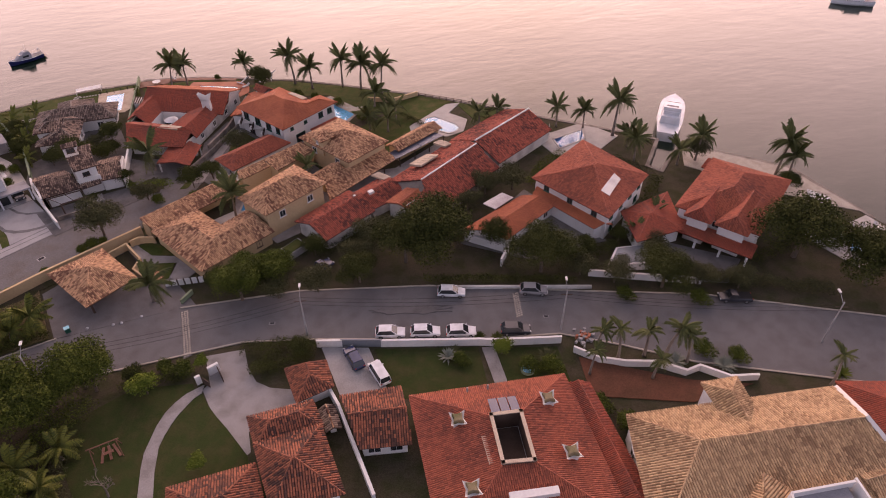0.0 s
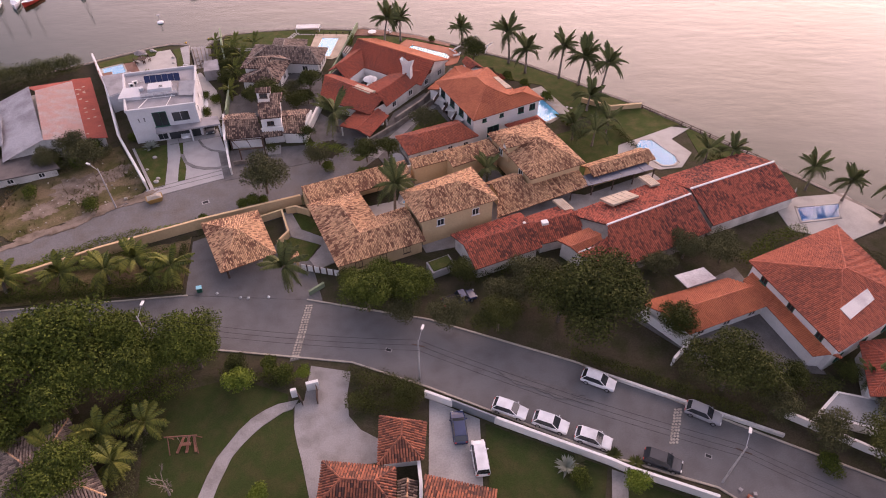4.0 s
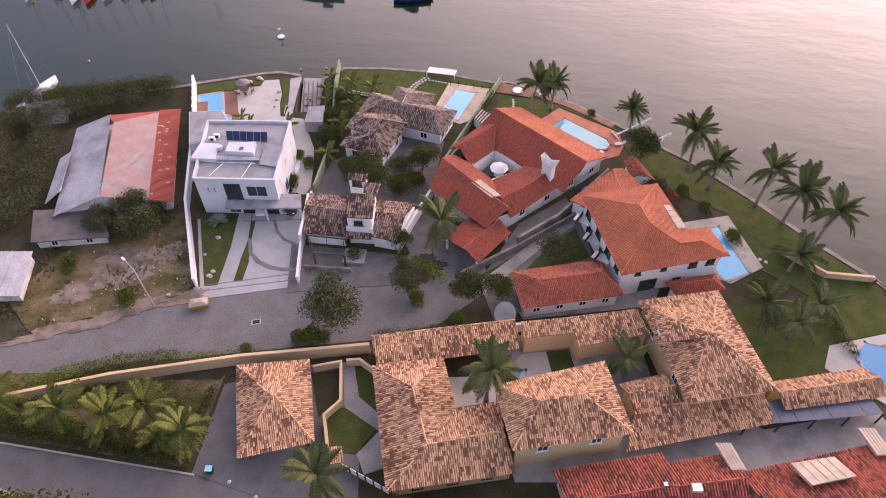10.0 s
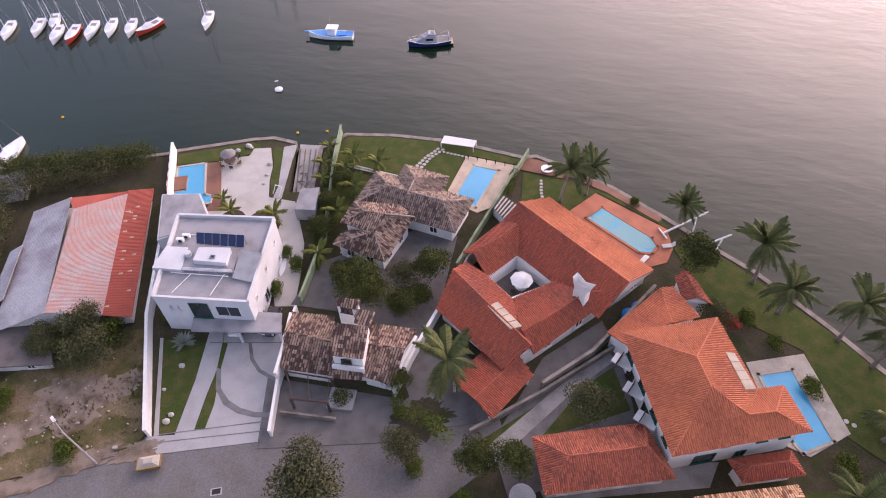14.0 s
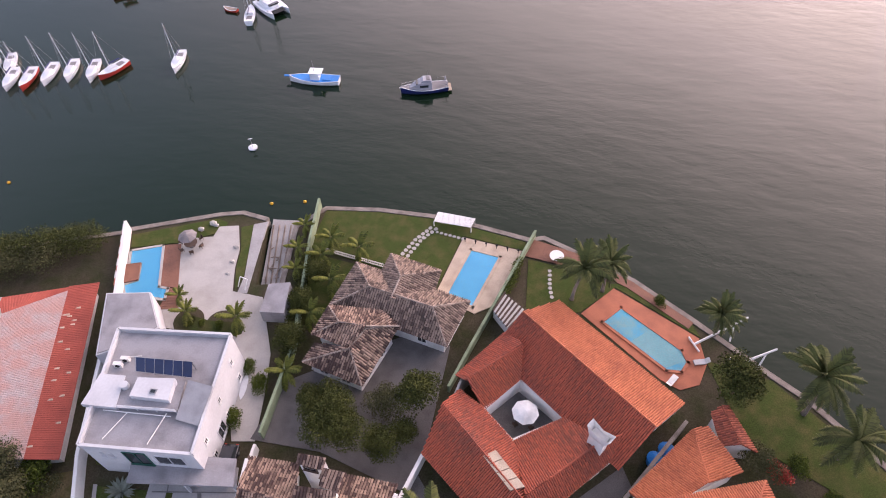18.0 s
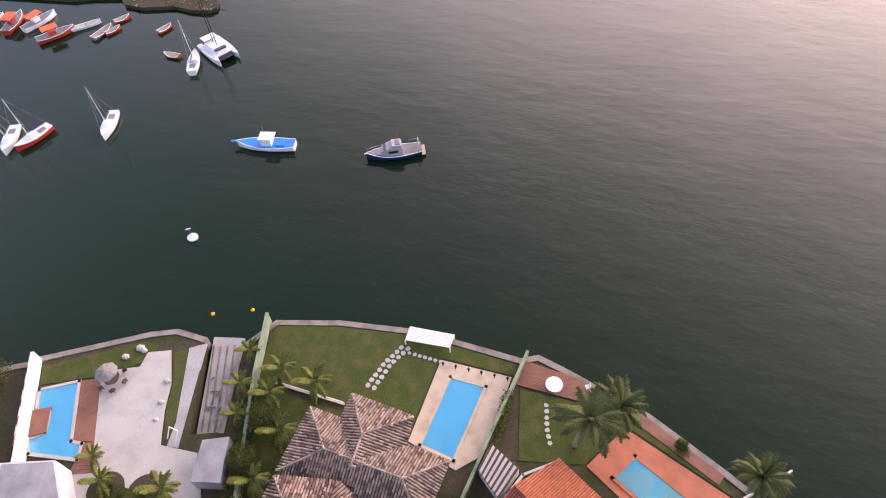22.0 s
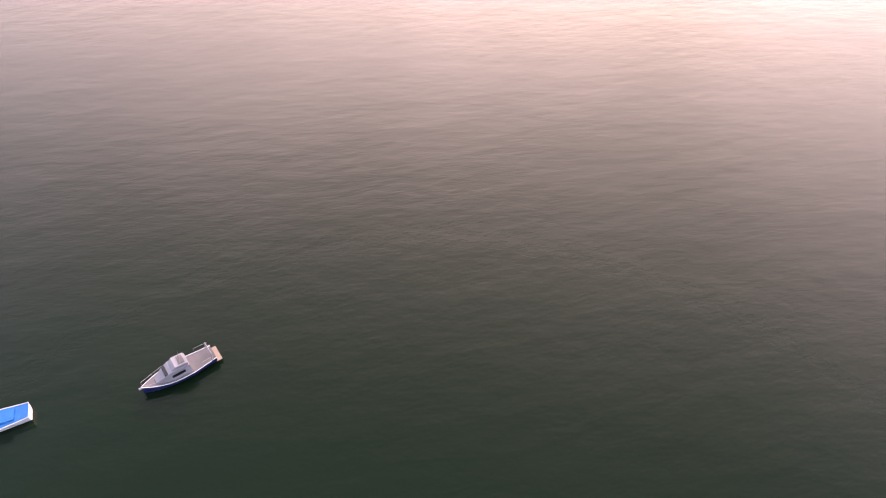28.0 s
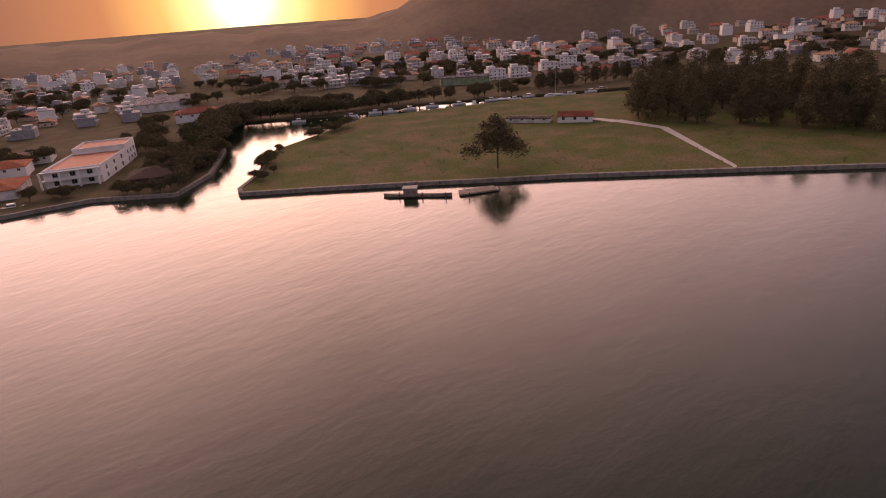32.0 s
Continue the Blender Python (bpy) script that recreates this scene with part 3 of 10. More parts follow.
def outline_walls(parent, outline, ze, mat, over=0.55, z0=GROUND - 0.3):
    """Walls under an eave outline of any shape; returns the wall part and its plan, anticlockwise."""
    q = ccw(inset(ccw(outline), over))
    return part("wall", Mesh().prism(q, z0, ze), mat, parent), q


def flat(pts):
    return [(p[0], p[1]) for p in pts]


def gable_wing(parent, a0, a1, r0, r1, b0, b1, tile, wall=None, z0=GROUND - 0.3, over=0.4):
    """A gabled wing: eave a0-a1, ridge r0-r1, eave b0-b1, all in one direction."""
    roof_parts(parent, [[a0, a1, r1, r0], [b1, b0, r0, r1]], [(r0, r1)], tile)
    if wall:
        w, q = outline_walls(parent, flat((a0, a1, b1, b0)), min(a0[2], b0[2]), wall, over, z0)
        for p, r, e in ((a0, r0, b0), (a1, r1, b1)):
            k = [lerp(c, lerp(lerp(a0, a1, 0.5), lerp(b0, b1, 0.5), 0.5), 0.04) for c in (p, r, e)]
            part("gable", Mesh().add([(x, y, z - 0.16) for x, y, z in k], [(0, 1, 2)]), wall, parent)


def shed_roof(parent, low, high, z_low, z_high, tile):
    """A single slope: the low edge (two points), the high edge (two points, in the same direction)."""
    a, b = [(*p, z_low) for p in low]
    d, c = [(*p, z_high) for p in high]
    return roof_parts(parent, [[a, b, c, d]], [(d, c)], tile)


def wall_line(name, pts, h, thick, mat, label, z0=GROUND - 0.2, category="wall", kind="structure", cap=None):
    """A garden wall along a line of points."""
    g, c = Mesh(), Mesh()
    for i, ((x0, y0), (x1, y1)) in enumerate(zip(pts, pts[1:])):
        k = math.hypot(x1 - x0, y1 - y0)
        rz = math.atan2(y1 - y0, x1 - x0)
        g.box((x0 + x1) / 2, (y0 + y1) / 2, z0, k + thick * 0.98, thick, h + GROUND - z0, rz)
        c.box((x0 + x1) / 2, (y0 + y1) / 2, GROUND + h, k + thick, thick + 0.08 + 0.01 * (i % 2), 0.07 + 0.006 * (i % 2), rz)
    ob = lone(name, g, mat, label, category, (*pts[0], GROUND), kind=kind)
    part("coping", c, cap or mat, ob)
    return ob


def sheet(name, poly, z, mat, label, category="paving", kind="structure", thick=0.3):
    return lone(name, Mesh().prism(poly, z - thick, z), mat, label, category, (*poly[0], z), kind=kind)


# ---- sea and land ----
G0 = GROUND
sea = Mesh().add([(-4500, -4500, 0), (4500, -4500, 0), (4500, 4500, 0), (-4500, 4500, 0)], [(0, 1, 2, 3)])
lone("water", sea, SEA, "green-grey rippled sea water reflecting the evening sky", "sea", kind="structure")
SHORE = [(-260, -60), (-150, 5), (-110, 33), (-87, 45), (-79, 48.5), (-61.6, 56.2), (-60.4, 57.2), (-49, 62.8), (-46, 63.8), (-42.2, 63.4), (-38.6, 52.2),
         (-35.3, 53.2), (-37.4, 63.0), (-34.5, 67.3), (-26.9, 68.7), (-18.3, 69.2), (-13.1, 68.8), (-5, 67.8), (-3.1, 68.6), (0.3, 67.4), (9.1, 63.9), (16.8, 59.2),
         (25.4, 53.5), (28.7, 51.5), (37.3, 44), (45.4, 36), (51.8, 30.5), (57.2, 24.2), (63.3, 17.1), (70.6, 8), (81.3, -4.5), (86.2, -11.0), (77.6, -17.6), (78.8, -20.4), (89.0, -14.6), (92.3, -18.8), (101.5, -31),
         (101.2, -38), (101, -49), (103, -70), (112, -120), (160, -400), (-260, -400)]
lone("ground", Mesh().prism(SHORE[::-1], -3, G0), SOIL, "brown garden soil of a built-up headland by the sea", "ground", kind="structure")
g = Mesh()
for i, ((x0, y0), (x1, y1)) in enumerate(zip(SHORE[3:38], SHORE[4:39])):
    k, rz = math.hypot(x1 - x0, y1 - y0), math.atan2(y1 - y0, x1 - x0)
    if (x0, y0) not in ((-42.2, 63.4), (-38.6, 52.2)):
        g.box((x0 + x1) / 2, (y0 + y1) / 2, -2, k + 0.4, 0.7 + 0.01 * (i % 2), 2 + G0 + 0.12 + 0.006 * (i % 2), rz)
lone("sea_wall", g, STONEWALL, "grey stone sea wall along the garden edges", "wall", kind="structure")
sheet("slipway", [(-42.0, 64.6), (-38.2, 65.2), (-35.5, 53.2), (-38.4, 52.3)], 0.55, CONCRETE, "worn grey concrete boat slipway into the water", "slipway")

ROAD_UP = [(-140, -4), (-54.6, -13.1), (-27, -12.2), (-10.2, -14.3), (6.7, -19.2), (24.8, -27.6), (46.4, -40.6), (60.4, -48.8), (80.8, -65), (104, -84)]
ROAD_LO = [(96, -98), (69.3, -72.8), (50, -58.1), (43.1, -51), (36.7, -45.2), (26.2, -40.8), (5.7, -29.8), (-3.7, -25.4), (-18.4, -22.6), (-30.9, -20.2), (-52.7, -16.6), (-140, -9)]
sheet("road", ROAD_UP + ROAD_LO, G0 + 0.03, ROAD, "grey block-paved village road with wheel marks", "road")
STREET_UP = [(-110, -30), (-55.6, 0.6), (-38.9, 10.6), (-24.5, 15.5), (-14.4, 19.8), (-9.5, 25.4), (-7.5, 31)]
STREET_LO = [(-3.5, 29), (1.0, 19.5), (-5, 12.2), (-13.2, 8.1), (-28.6, 3.3), (-43.3, -1.6), (-55.2, -7.3), (-110, -38)]
sheet("street", STREET_UP + STREET_LO, G0 + 0.035, STREET, "grey cobbled dead-end street with sandy patches", "road")
sheet("forecourt", [(-27.3, -12.1), (-28.4, -1.2), (-19, 3.4), (-12.5, 3.0), (-9.5, -9), (-8, -14.7), (-10.2, -14.3)], G0 + 0.045, ROAD, "grey paved forecourt round the tiled carport", "paving")
sheet("driveway", [(-8.9, -25.5), (-3.8, -26.8), (-4.2, -30.0), (-3.9, -33.1), (-2.5, -35.0), (-0.2, -36.5), (-0.3, -39.3), (-4.6, -39.4), (-6.8, -40.3), (-7.3, -43.2), (-7.8, -43.4), (-8.4, -41.1), (-9.1, -38.4), (-9.8, -36.2), (-10.3, -34.2), (-10.5, -31.1), (-9.4, -30.5)], G0 + 0.045, PAVE, "pale concrete driveway behind a gate", "paving")
LIFT = 0.052
for nm, pl, mt, lb in (
    # First four lawns take the turf darkened for tree shade.
    ("lawn", [(-28.5, -29), (-18.5, -26.6), (-11.4, -29.5), (-11.3, -31.6), (-15.0, -33), (-18.1, -37.4), (-19.8, -43), (-26, -44)], TURF, "green garden lawn beside a curved path, darkened for tree shade"),
    ("lawn", [(-10.7, -31.7), (-10.3, -34.3), (-9.8, -36.3), (-9.1, -38.5), (-8.4, -41.2), (-7.8, -43.5), (-8.1, -47.2), (-18.8, -44.4), (-18.0, -40.5), (-17.0, -37.3), (-16.0, -35.8), (-15.0, -34.6), (-14.0, -33.6), (-12.9, -32.8), (-11.8, -32.0)], TURF, "green garden lawn inside a curved path, darkened for tree shade"),
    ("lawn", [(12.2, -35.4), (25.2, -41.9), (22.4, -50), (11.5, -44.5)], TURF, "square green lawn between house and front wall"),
    ("lawn", [(26.8, -43), (35, -47), (33, -53), (24, -50)], TURF, "lawn with shrubs beside a red-roofed house, darkened for tree shade"),
    ("lawn", [(-34.2, 59.8), (-34.3, 66.9), (-26.9, 68.2), (-18.3, 68.7), (-13.1, 68.3), (-5.4, 67.3), (-5.4, 65.8), (-14, 66.5), (-15.4, 56.5), (-23, 58.5)], GRASS, "clipped seaside lawn with stepping stones"),
    ("lawn", [(-30.5, 47), (-34, 59), (-22.6, 58), (-27, 50)], GRASS, "shaded green lawn beside the house"),
    ("lawn", [(-4.6, 64.4), (2, 64), (6.5, 62.8), (9, 63.4), (16.4, 58.8), (17.5, 57), (7, 62.3), (3, 57.4), (-3.6, 56.5)], GRASS, "seaside lawn beside a timber deck"),
    ("lawn", [(18, 54), (25.2, 53), (37, 43.6), (51, 30), (44, 25), (36, 30), (33.5, 40), (22, 45)], GRASS, "long green seaside lawn under palms"),
    ("lawn", [(28.5, 21), (38, 24.2), (45, 27), (51.4, 30), (56.8, 24), (47, 20), (44, 19), (44.5, 13.2), (35.5, 9.8), (33, 9)], GRASS, "green lawn round a white pool terrace"),
    ("lawn", [(57.2, 23.4), (63, 16.6), (69, 9), (62, 9), (57, 14)], GRASS, "seaside lawn by a rail fence"),
    ("lawn", [(-45.0, 61.1), (-43.5, 62.0), (-40.8, 53.2), (-40.9, 50.8), (-42.4, 54.2), (-43.2, 57.3)], GRASS, "narrow planted strip beside a pale terrace"),
    ("quay_strip", [(-43.5, 62.0), (-41.7, 63.0), (-39.1, 50.6), (-40.4, 50.5), (-40.7, 53.2)], CONCRETE, "grey concrete strip beside a slipway"),
    ("yard", [(4.0, 17.3), (17.8, 22.2), (23.0, 23.4), (22.0, 20.4), (5.6, 15.0)], PAVE, "grey paved yard behind a white cottage"),
    ("lawn", [(-59.6, 56.3), (-49, 61.9), (-47.3, 61.5), (-47.2, 59.8), (-52, 56.6), (-58.4, 54.2)], GRASS, "narrow green lawn edging a pool terrace"),
    ("lawn", [(-43.7, 23.9), (-37.5, 24.9), (-36.9, 19.8), (-35.8, 12.9), (-37.5, 12.3)], GRASS, "narrow front lawn beside a driveway"),
    ("lawn", [(-15.0, -2.7), (-13.5, -1.4), (-9.0, -3.1), (-10.6, -6.7), (-13.6, -6.8)], GRASS, "small green court lawn between tiled roofs"),
    ("lawn", [(-13.8, 3.8), (-12.2, 4.2), (-9.6, 1.7), (-8.8, -1.5), (-12.1, 0.2)], GRASS, "small green lawn beside a tiled house"),
    ("planting_bed", [(-18.7, 2.2), (-15.4, 3.3), (-14.3, -0.7), (-16.0, -3.2)], SOIL, "dark planted bed behind a carport"),
    ("yard", [(3, 5.8), (4.6, 12.2), (19.5, 16.4), (22, 8), (34, 5), (47, 10), (48.6, 6.6), (29, -2.6), (11, -5.6), (7, -6.4), (4.4, 1.2)], PAVE, "grey paved yard between ochre houses"),
    ("court_floor", [(3.0, 4.6), (6.0, 9.7), (8.9, 10.7), (10.1, 6.9), (4.2, 3.4)], LIGHTPAVE, "pale paved court beside a small pool"),
    ("lawn", [(8.9, 10.6), (11.6, 11.6), (12.8, 8.2), (10.1, 6.9)], GRASS, "small green court lawn under an ochre wall"),
    ("court_floor", [(-2.1, 0.5), (3.8, 2.7), (3.0, 6.0), (-3.1, 4.6)], LIGHTPAVE, "pale paved inner court with a palm"),
    ("grass_verge", [(-70, -8), (-44, -2.6), (-29, 2.4), (-28, -11.6), (-54, -12.4), (-80, -10)], WILD, "scrubby grass verge with low palms"),
    ("scrub", [(-62, 5), (-56, 1), (-39.5, 10.6), (-38.6, 13), (-46.5, 25), (-53, 22), (-60, 14)], WILD, "dry scrub grass on a vacant plot"),
    ("courtyard", [(-38.6, 27.3), (-29.8, 29.3), (-26.9, 21.4), (-24.3, 14.9), (-37.3, 10.0), (-38.8, 11.8), (-35.7, 12.8), (-36.8, 19.7)], DRIVE, "pale stone driveway with dark curved bands"),
    ("terrace", [(-52.3, 56.4), (-50.9, 57.6), (-48.1, 58.6), (-48.1, 60.5), (-45.5, 61.3), (-43.4, 57.3), (-42.6, 54.2), (-41.1, 50.5), (-36.8, 50.5), (-32.3, 43.0), (-30.7, 37.8), (-29.4, 32.4), (-31.9, 31.8), (-39.1, 44.1), (-48.6, 43.2), (-49.9, 45.6), (-47.1, 46.2)], LIGHTPAVE, "pale stone terrace between pool and white house"),
    ("yard", [(-17.5, 49), (-11.5, 49), (-11, 36), (-12, 31), (-22, 33), (-30, 32.5), (-29, 40)], SETT, "grey stone-paved yard under trees"),
    ("yard", [(-28.5, 22), (-12, 22.8), (-11.5, 17.6), (-26, 13.4)], SETT, "grey paved front yard behind railings"),
    ("yard", [(-12, 34), (-8, 30), (-2.8, 22), (-9, 19.5), (-13, 26)], SETT, "dark paved yard beside a red-tiled house"),
    ("yard", [(3, 32), (9.5, 39), (12.5, 33.5), (15, 23), (2, 14), (-1, 20)], SETT, "grey paved side yard between two red-roofed houses"),
    ("grass_strip", [(-4.5, 17.6), (4.4, 26.9), (10.2, 36.6), (11.0, 35.2), (5.4, 26.6), (-3.2, 17.2)], GRASS, "dark narrow lawn strip beside a path"),
    ("grass_strip", [(8.3, 29.4), (11.3, 32.6), (13.6, 27.4), (7.4, 23.6), (4.0, 21.6)], GRASS, "dark lawn beside a side path"),
    ("side_path", [(-2.2, 18.4), (6.4, 30.0), (10.7, 34.6), (11.5, 33.6), (7.4, 28.8), (-0.2, 17.8)], PAVE, "grey paved garden path along a wall"),
    ("pool_terrace", [(-13.9, 66.2), (-5.7, 65.6), (-7.0, 56.5), (-9.7, 54.2), (-15.2, 56.2)], BEIGESTONE, "beige stone pool terrace"),
    ("pool_terrace", [(26.6, 36.8), (33.4, 39.6), (37.1, 30.0), (32.5, 26.2), (30, 27)], SANDSTONE, "stone pool terrace beside a white house"),
    ("pool_terrace", [(42.2, 14.7), (43.4, 18.2), (55.0, 23.3), (58.0, 22.4), (53.6, 19.4), (55.8, 15.0), (52.6, 11.0), (48.5, 10.7)], LIGHTPAVE, "white pool terrace with a path to the sea"),
    ("pool_terrace", [(64, 1.5), (77, 2), (80, -6), (72, -9), (64, -6)], LIGHTPAVE, "pale seaside pool terrace"),
    ("pool_terrace", [(86, -48), (100.5, -48), (100.5, -58), (87, -57)], LIGHTPAVE, "pale pool terrace by the beach"),
    ("beach", [(88.6, -15.4), (92.0, -18.8), (101.0, -31), (101, -47), (95, -40), (84, -21)], SANDSTONE, "pale sand along the water"),
    ("earth_bed", [(36.5, -50), (41, -54.4), (47, -60), (54, -64.5), (45, -63), (34, -56)], REDSOIL, "bare red earth behind a white wall"),
    ("garden_path", [(-20.5, -44.0), (-19.4, -39.4), (-18.7, -37.3), (-17.8, -35.8), (-16.7, -34.0), (-15.4, -32.5), (-14.0, -31.5), (-12.5, -30.8), (-10.1, -30.4), (-10.7, -31.6), (-11.8, -32.0), (-12.9, -32.8), (-14.0, -33.6), (-15.0, -34.6), (-16.0, -35.8), (-17.0, -37.3), (-18.0, -40.5), (-18.8, -44.4)], PAVE, "pale curved concrete garden path"),
    ("parking", [(5.8, -31.6), (11.6, -34.8), (10.9, -44), (5, -42.6)], CONCRETE, "concrete parking strips with grass between"),
    ("side_yard", [(34, -21), (52, -13), (56, -32), (42, -30)], SETT, "dark paved yard under trees"),
    ("side_yard", [(62, -34), (72, -46), (66, -49), (58, -44)], SETT, "paved yard in front of a red-roofed house"),
):
    LIFT += 0.0018
    sheet(nm, pl, G0 + LIFT, mt, lb, "lawn" if nm == "lawn" else "paving")


def patch(name, cx, cy, rx, ry, turn, seed, mat, label, lift):
    """A thin ragged patch lying on the ground."""
    pts = []
    for i in range(72):
        a = i * 2 * math.pi / 72
        k = 1 + 0.45 * noise.noise((math.cos(a) * 1.7 + seed * 3.1, math.sin(a) * 1.7, seed)) + 0.35 * noise.noise((math.cos(a) * 7 + seed, math.sin(a) * 7, seed)) + 0.2 * noise.noise((math.cos(a) * 23, math.sin(a) * 23, seed))
        x, y = rx * k * math.cos(a), ry * k * math.sin(a)
        pts.append((cx + x * math.cos(turn) - y * math.sin(turn), cy + x * math.sin(turn) + y * math.cos(turn)))
    sheet(name, pts, G0 + lift, mat, label, "ground")


for i, (x, y, rx, ry, turn, mat, nm, lb) in enumerate((
    (-49.5, 13.5, 5.5, 3.2, 0.5, DIRT, "dirt_patch", "bare sandy dirt on a vacant plot"), (-45.0, 17.0, 2.6, 1.6, 0.9, DIRT, "dirt_patch", "bare sandy dirt on a vacant plot"), (-54.0, 8.0, 3.0, 1.6, 0.6, DIRT, "dirt_patch", "bare sandy dirt on a vacant plot"),
    (-46.5, 5.8, 6.5, 1.1, 0.62, DIRT, "dirt_patch", "sandy dirt along the street edge"), (-53.5, 1.6, 5.0, 1.0, 0.55, DIRT, "dirt_patch", "sandy dirt along the street edge"), (-38.5, 10.2, 2.6, 1.2, 0.6, DIRT, "dirt_patch", "sandy dirt at the end of a wall"),
    (-9.0, 21.0, 3.4, 2.2, 0.6, SOIL, "planting_bed", "rough planted bed at the street's end"), (-30.0, 0.6, 7.0, 1.2, 0.25, SOIL, "planting_bed", "planted strip along an ochre wall"), (-41.0, -2.0, 6.0, 1.2, 0.4, SOIL, "planting_bed", "planted strip along an ochre wall"), (-9.5, 8.2, 5.0, 1.3, 0.3, SOIL, "planting_bed", "planted strip along an ochre wall"),
    (20.0, -31.0, 5.5, 0.8, -0.45, SETT, "worn_patch", "darker worn patch of the road paving"))):
    patch(nm, x, y, rx, ry, turn, i + 1.3, mat, lb, 0.105 + 0.004 * (i % 4))
rng = random.Random(6)
g = Mesh()
for i in range(140):
    x, y = rng.gauss(-47, 5.5), rng.gauss(11, 5)
    if (x + 39) * 0.62 + 10.6 > y - 0.6 or y > 24 or y - 25 > (x + 46.5) * -1.55:
        continue
    s = rng.uniform(0.05, 0.2) * (1.8 if rng.random() < 0.06 else 1)
    g.box(x, y, G0 + 0.02, s * 1.4, s, s * 0.9 + 0.05, rng.uniform(0, 3))
lone("rubble", g, SANDSTONE, "loose pale stones and rubble on a vacant plot", "rubble", kind="stuff")

# kerbs
g = Mesh()
for line in (ROAD_UP[1:], ROAD_LO[:-1]):
    for (x0, y0), (x1, y1) in zip(line, line[1:]):
        if not (-24 < (x0 + x1) / 2 < -8 and (x0, y0) in ROAD_UP):
            g.box((x0 + x1) / 2, (y0 + y1) / 2, G0 - 0.1, math.hypot(x1 - x0, y1 - y0), 0.22, 0.26, math.atan2(y1 - y0, x1 - x0))
lone("kerb", g, SANDSTONE, "pale stone kerb along the road", "kerb", kind="structure")


def pool(poly, deck, label, tile=POOLTILE, shelf=None):
    """A sunk basin with rim and water: the basin stands in a hole that its rim covers."""
    cx, cy = sum(p[0] for p in poly) / len(poly), sum(p[1] for p in poly) / len(poly)
    z = G0 + 0.12
    root = thing("swimming_pool", (cx, cy, G0), label, "swimming pool")
    part("basin", Mesh().prism(poly, z - 0.06, z + 0.01), tile, root)
    if shelf:
        part("shallow_end", Mesh().prism(inset(ccw(shelf), 0.1), z - 0.05, z + 0.016), SHELF, root)
    rim = Mesh()
    q = ccw(poly)
    for (x0, y0), (x1, y1) in zip(q, q[1:] + q[:1]):
        rim.box((x0 + x1) / 2, (y0 + y1) / 2, z - 0.1, math.hypot(x1 - x0, y1 - y0) + 0.35, 0.35, 0.19, math.atan2(y1 - y0, x1 - x0))
    part("rim", rim, deck, root)
    part("water", Mesh().prism(inset(q, 0.15), z + 0.02, z + 0.05), POOLWATER_M, root)
    return root


def pool_water():
    m = bpy.data.materials.new("clear_pool_water")
    m.use_nodes = True
    b = m.node_tree.nodes["Principled BSDF"]
    b.inputs["Base Color"].default_value = (0.75, 0.93, 1.0, 1)
    b.inputs["Transmission Weight"].default_value, b.inputs["Roughness"].default_value, b.inputs["IOR"].default_value = 1.0, 0.03, 1.33
    return m


POOLWATER_M = pool_water()


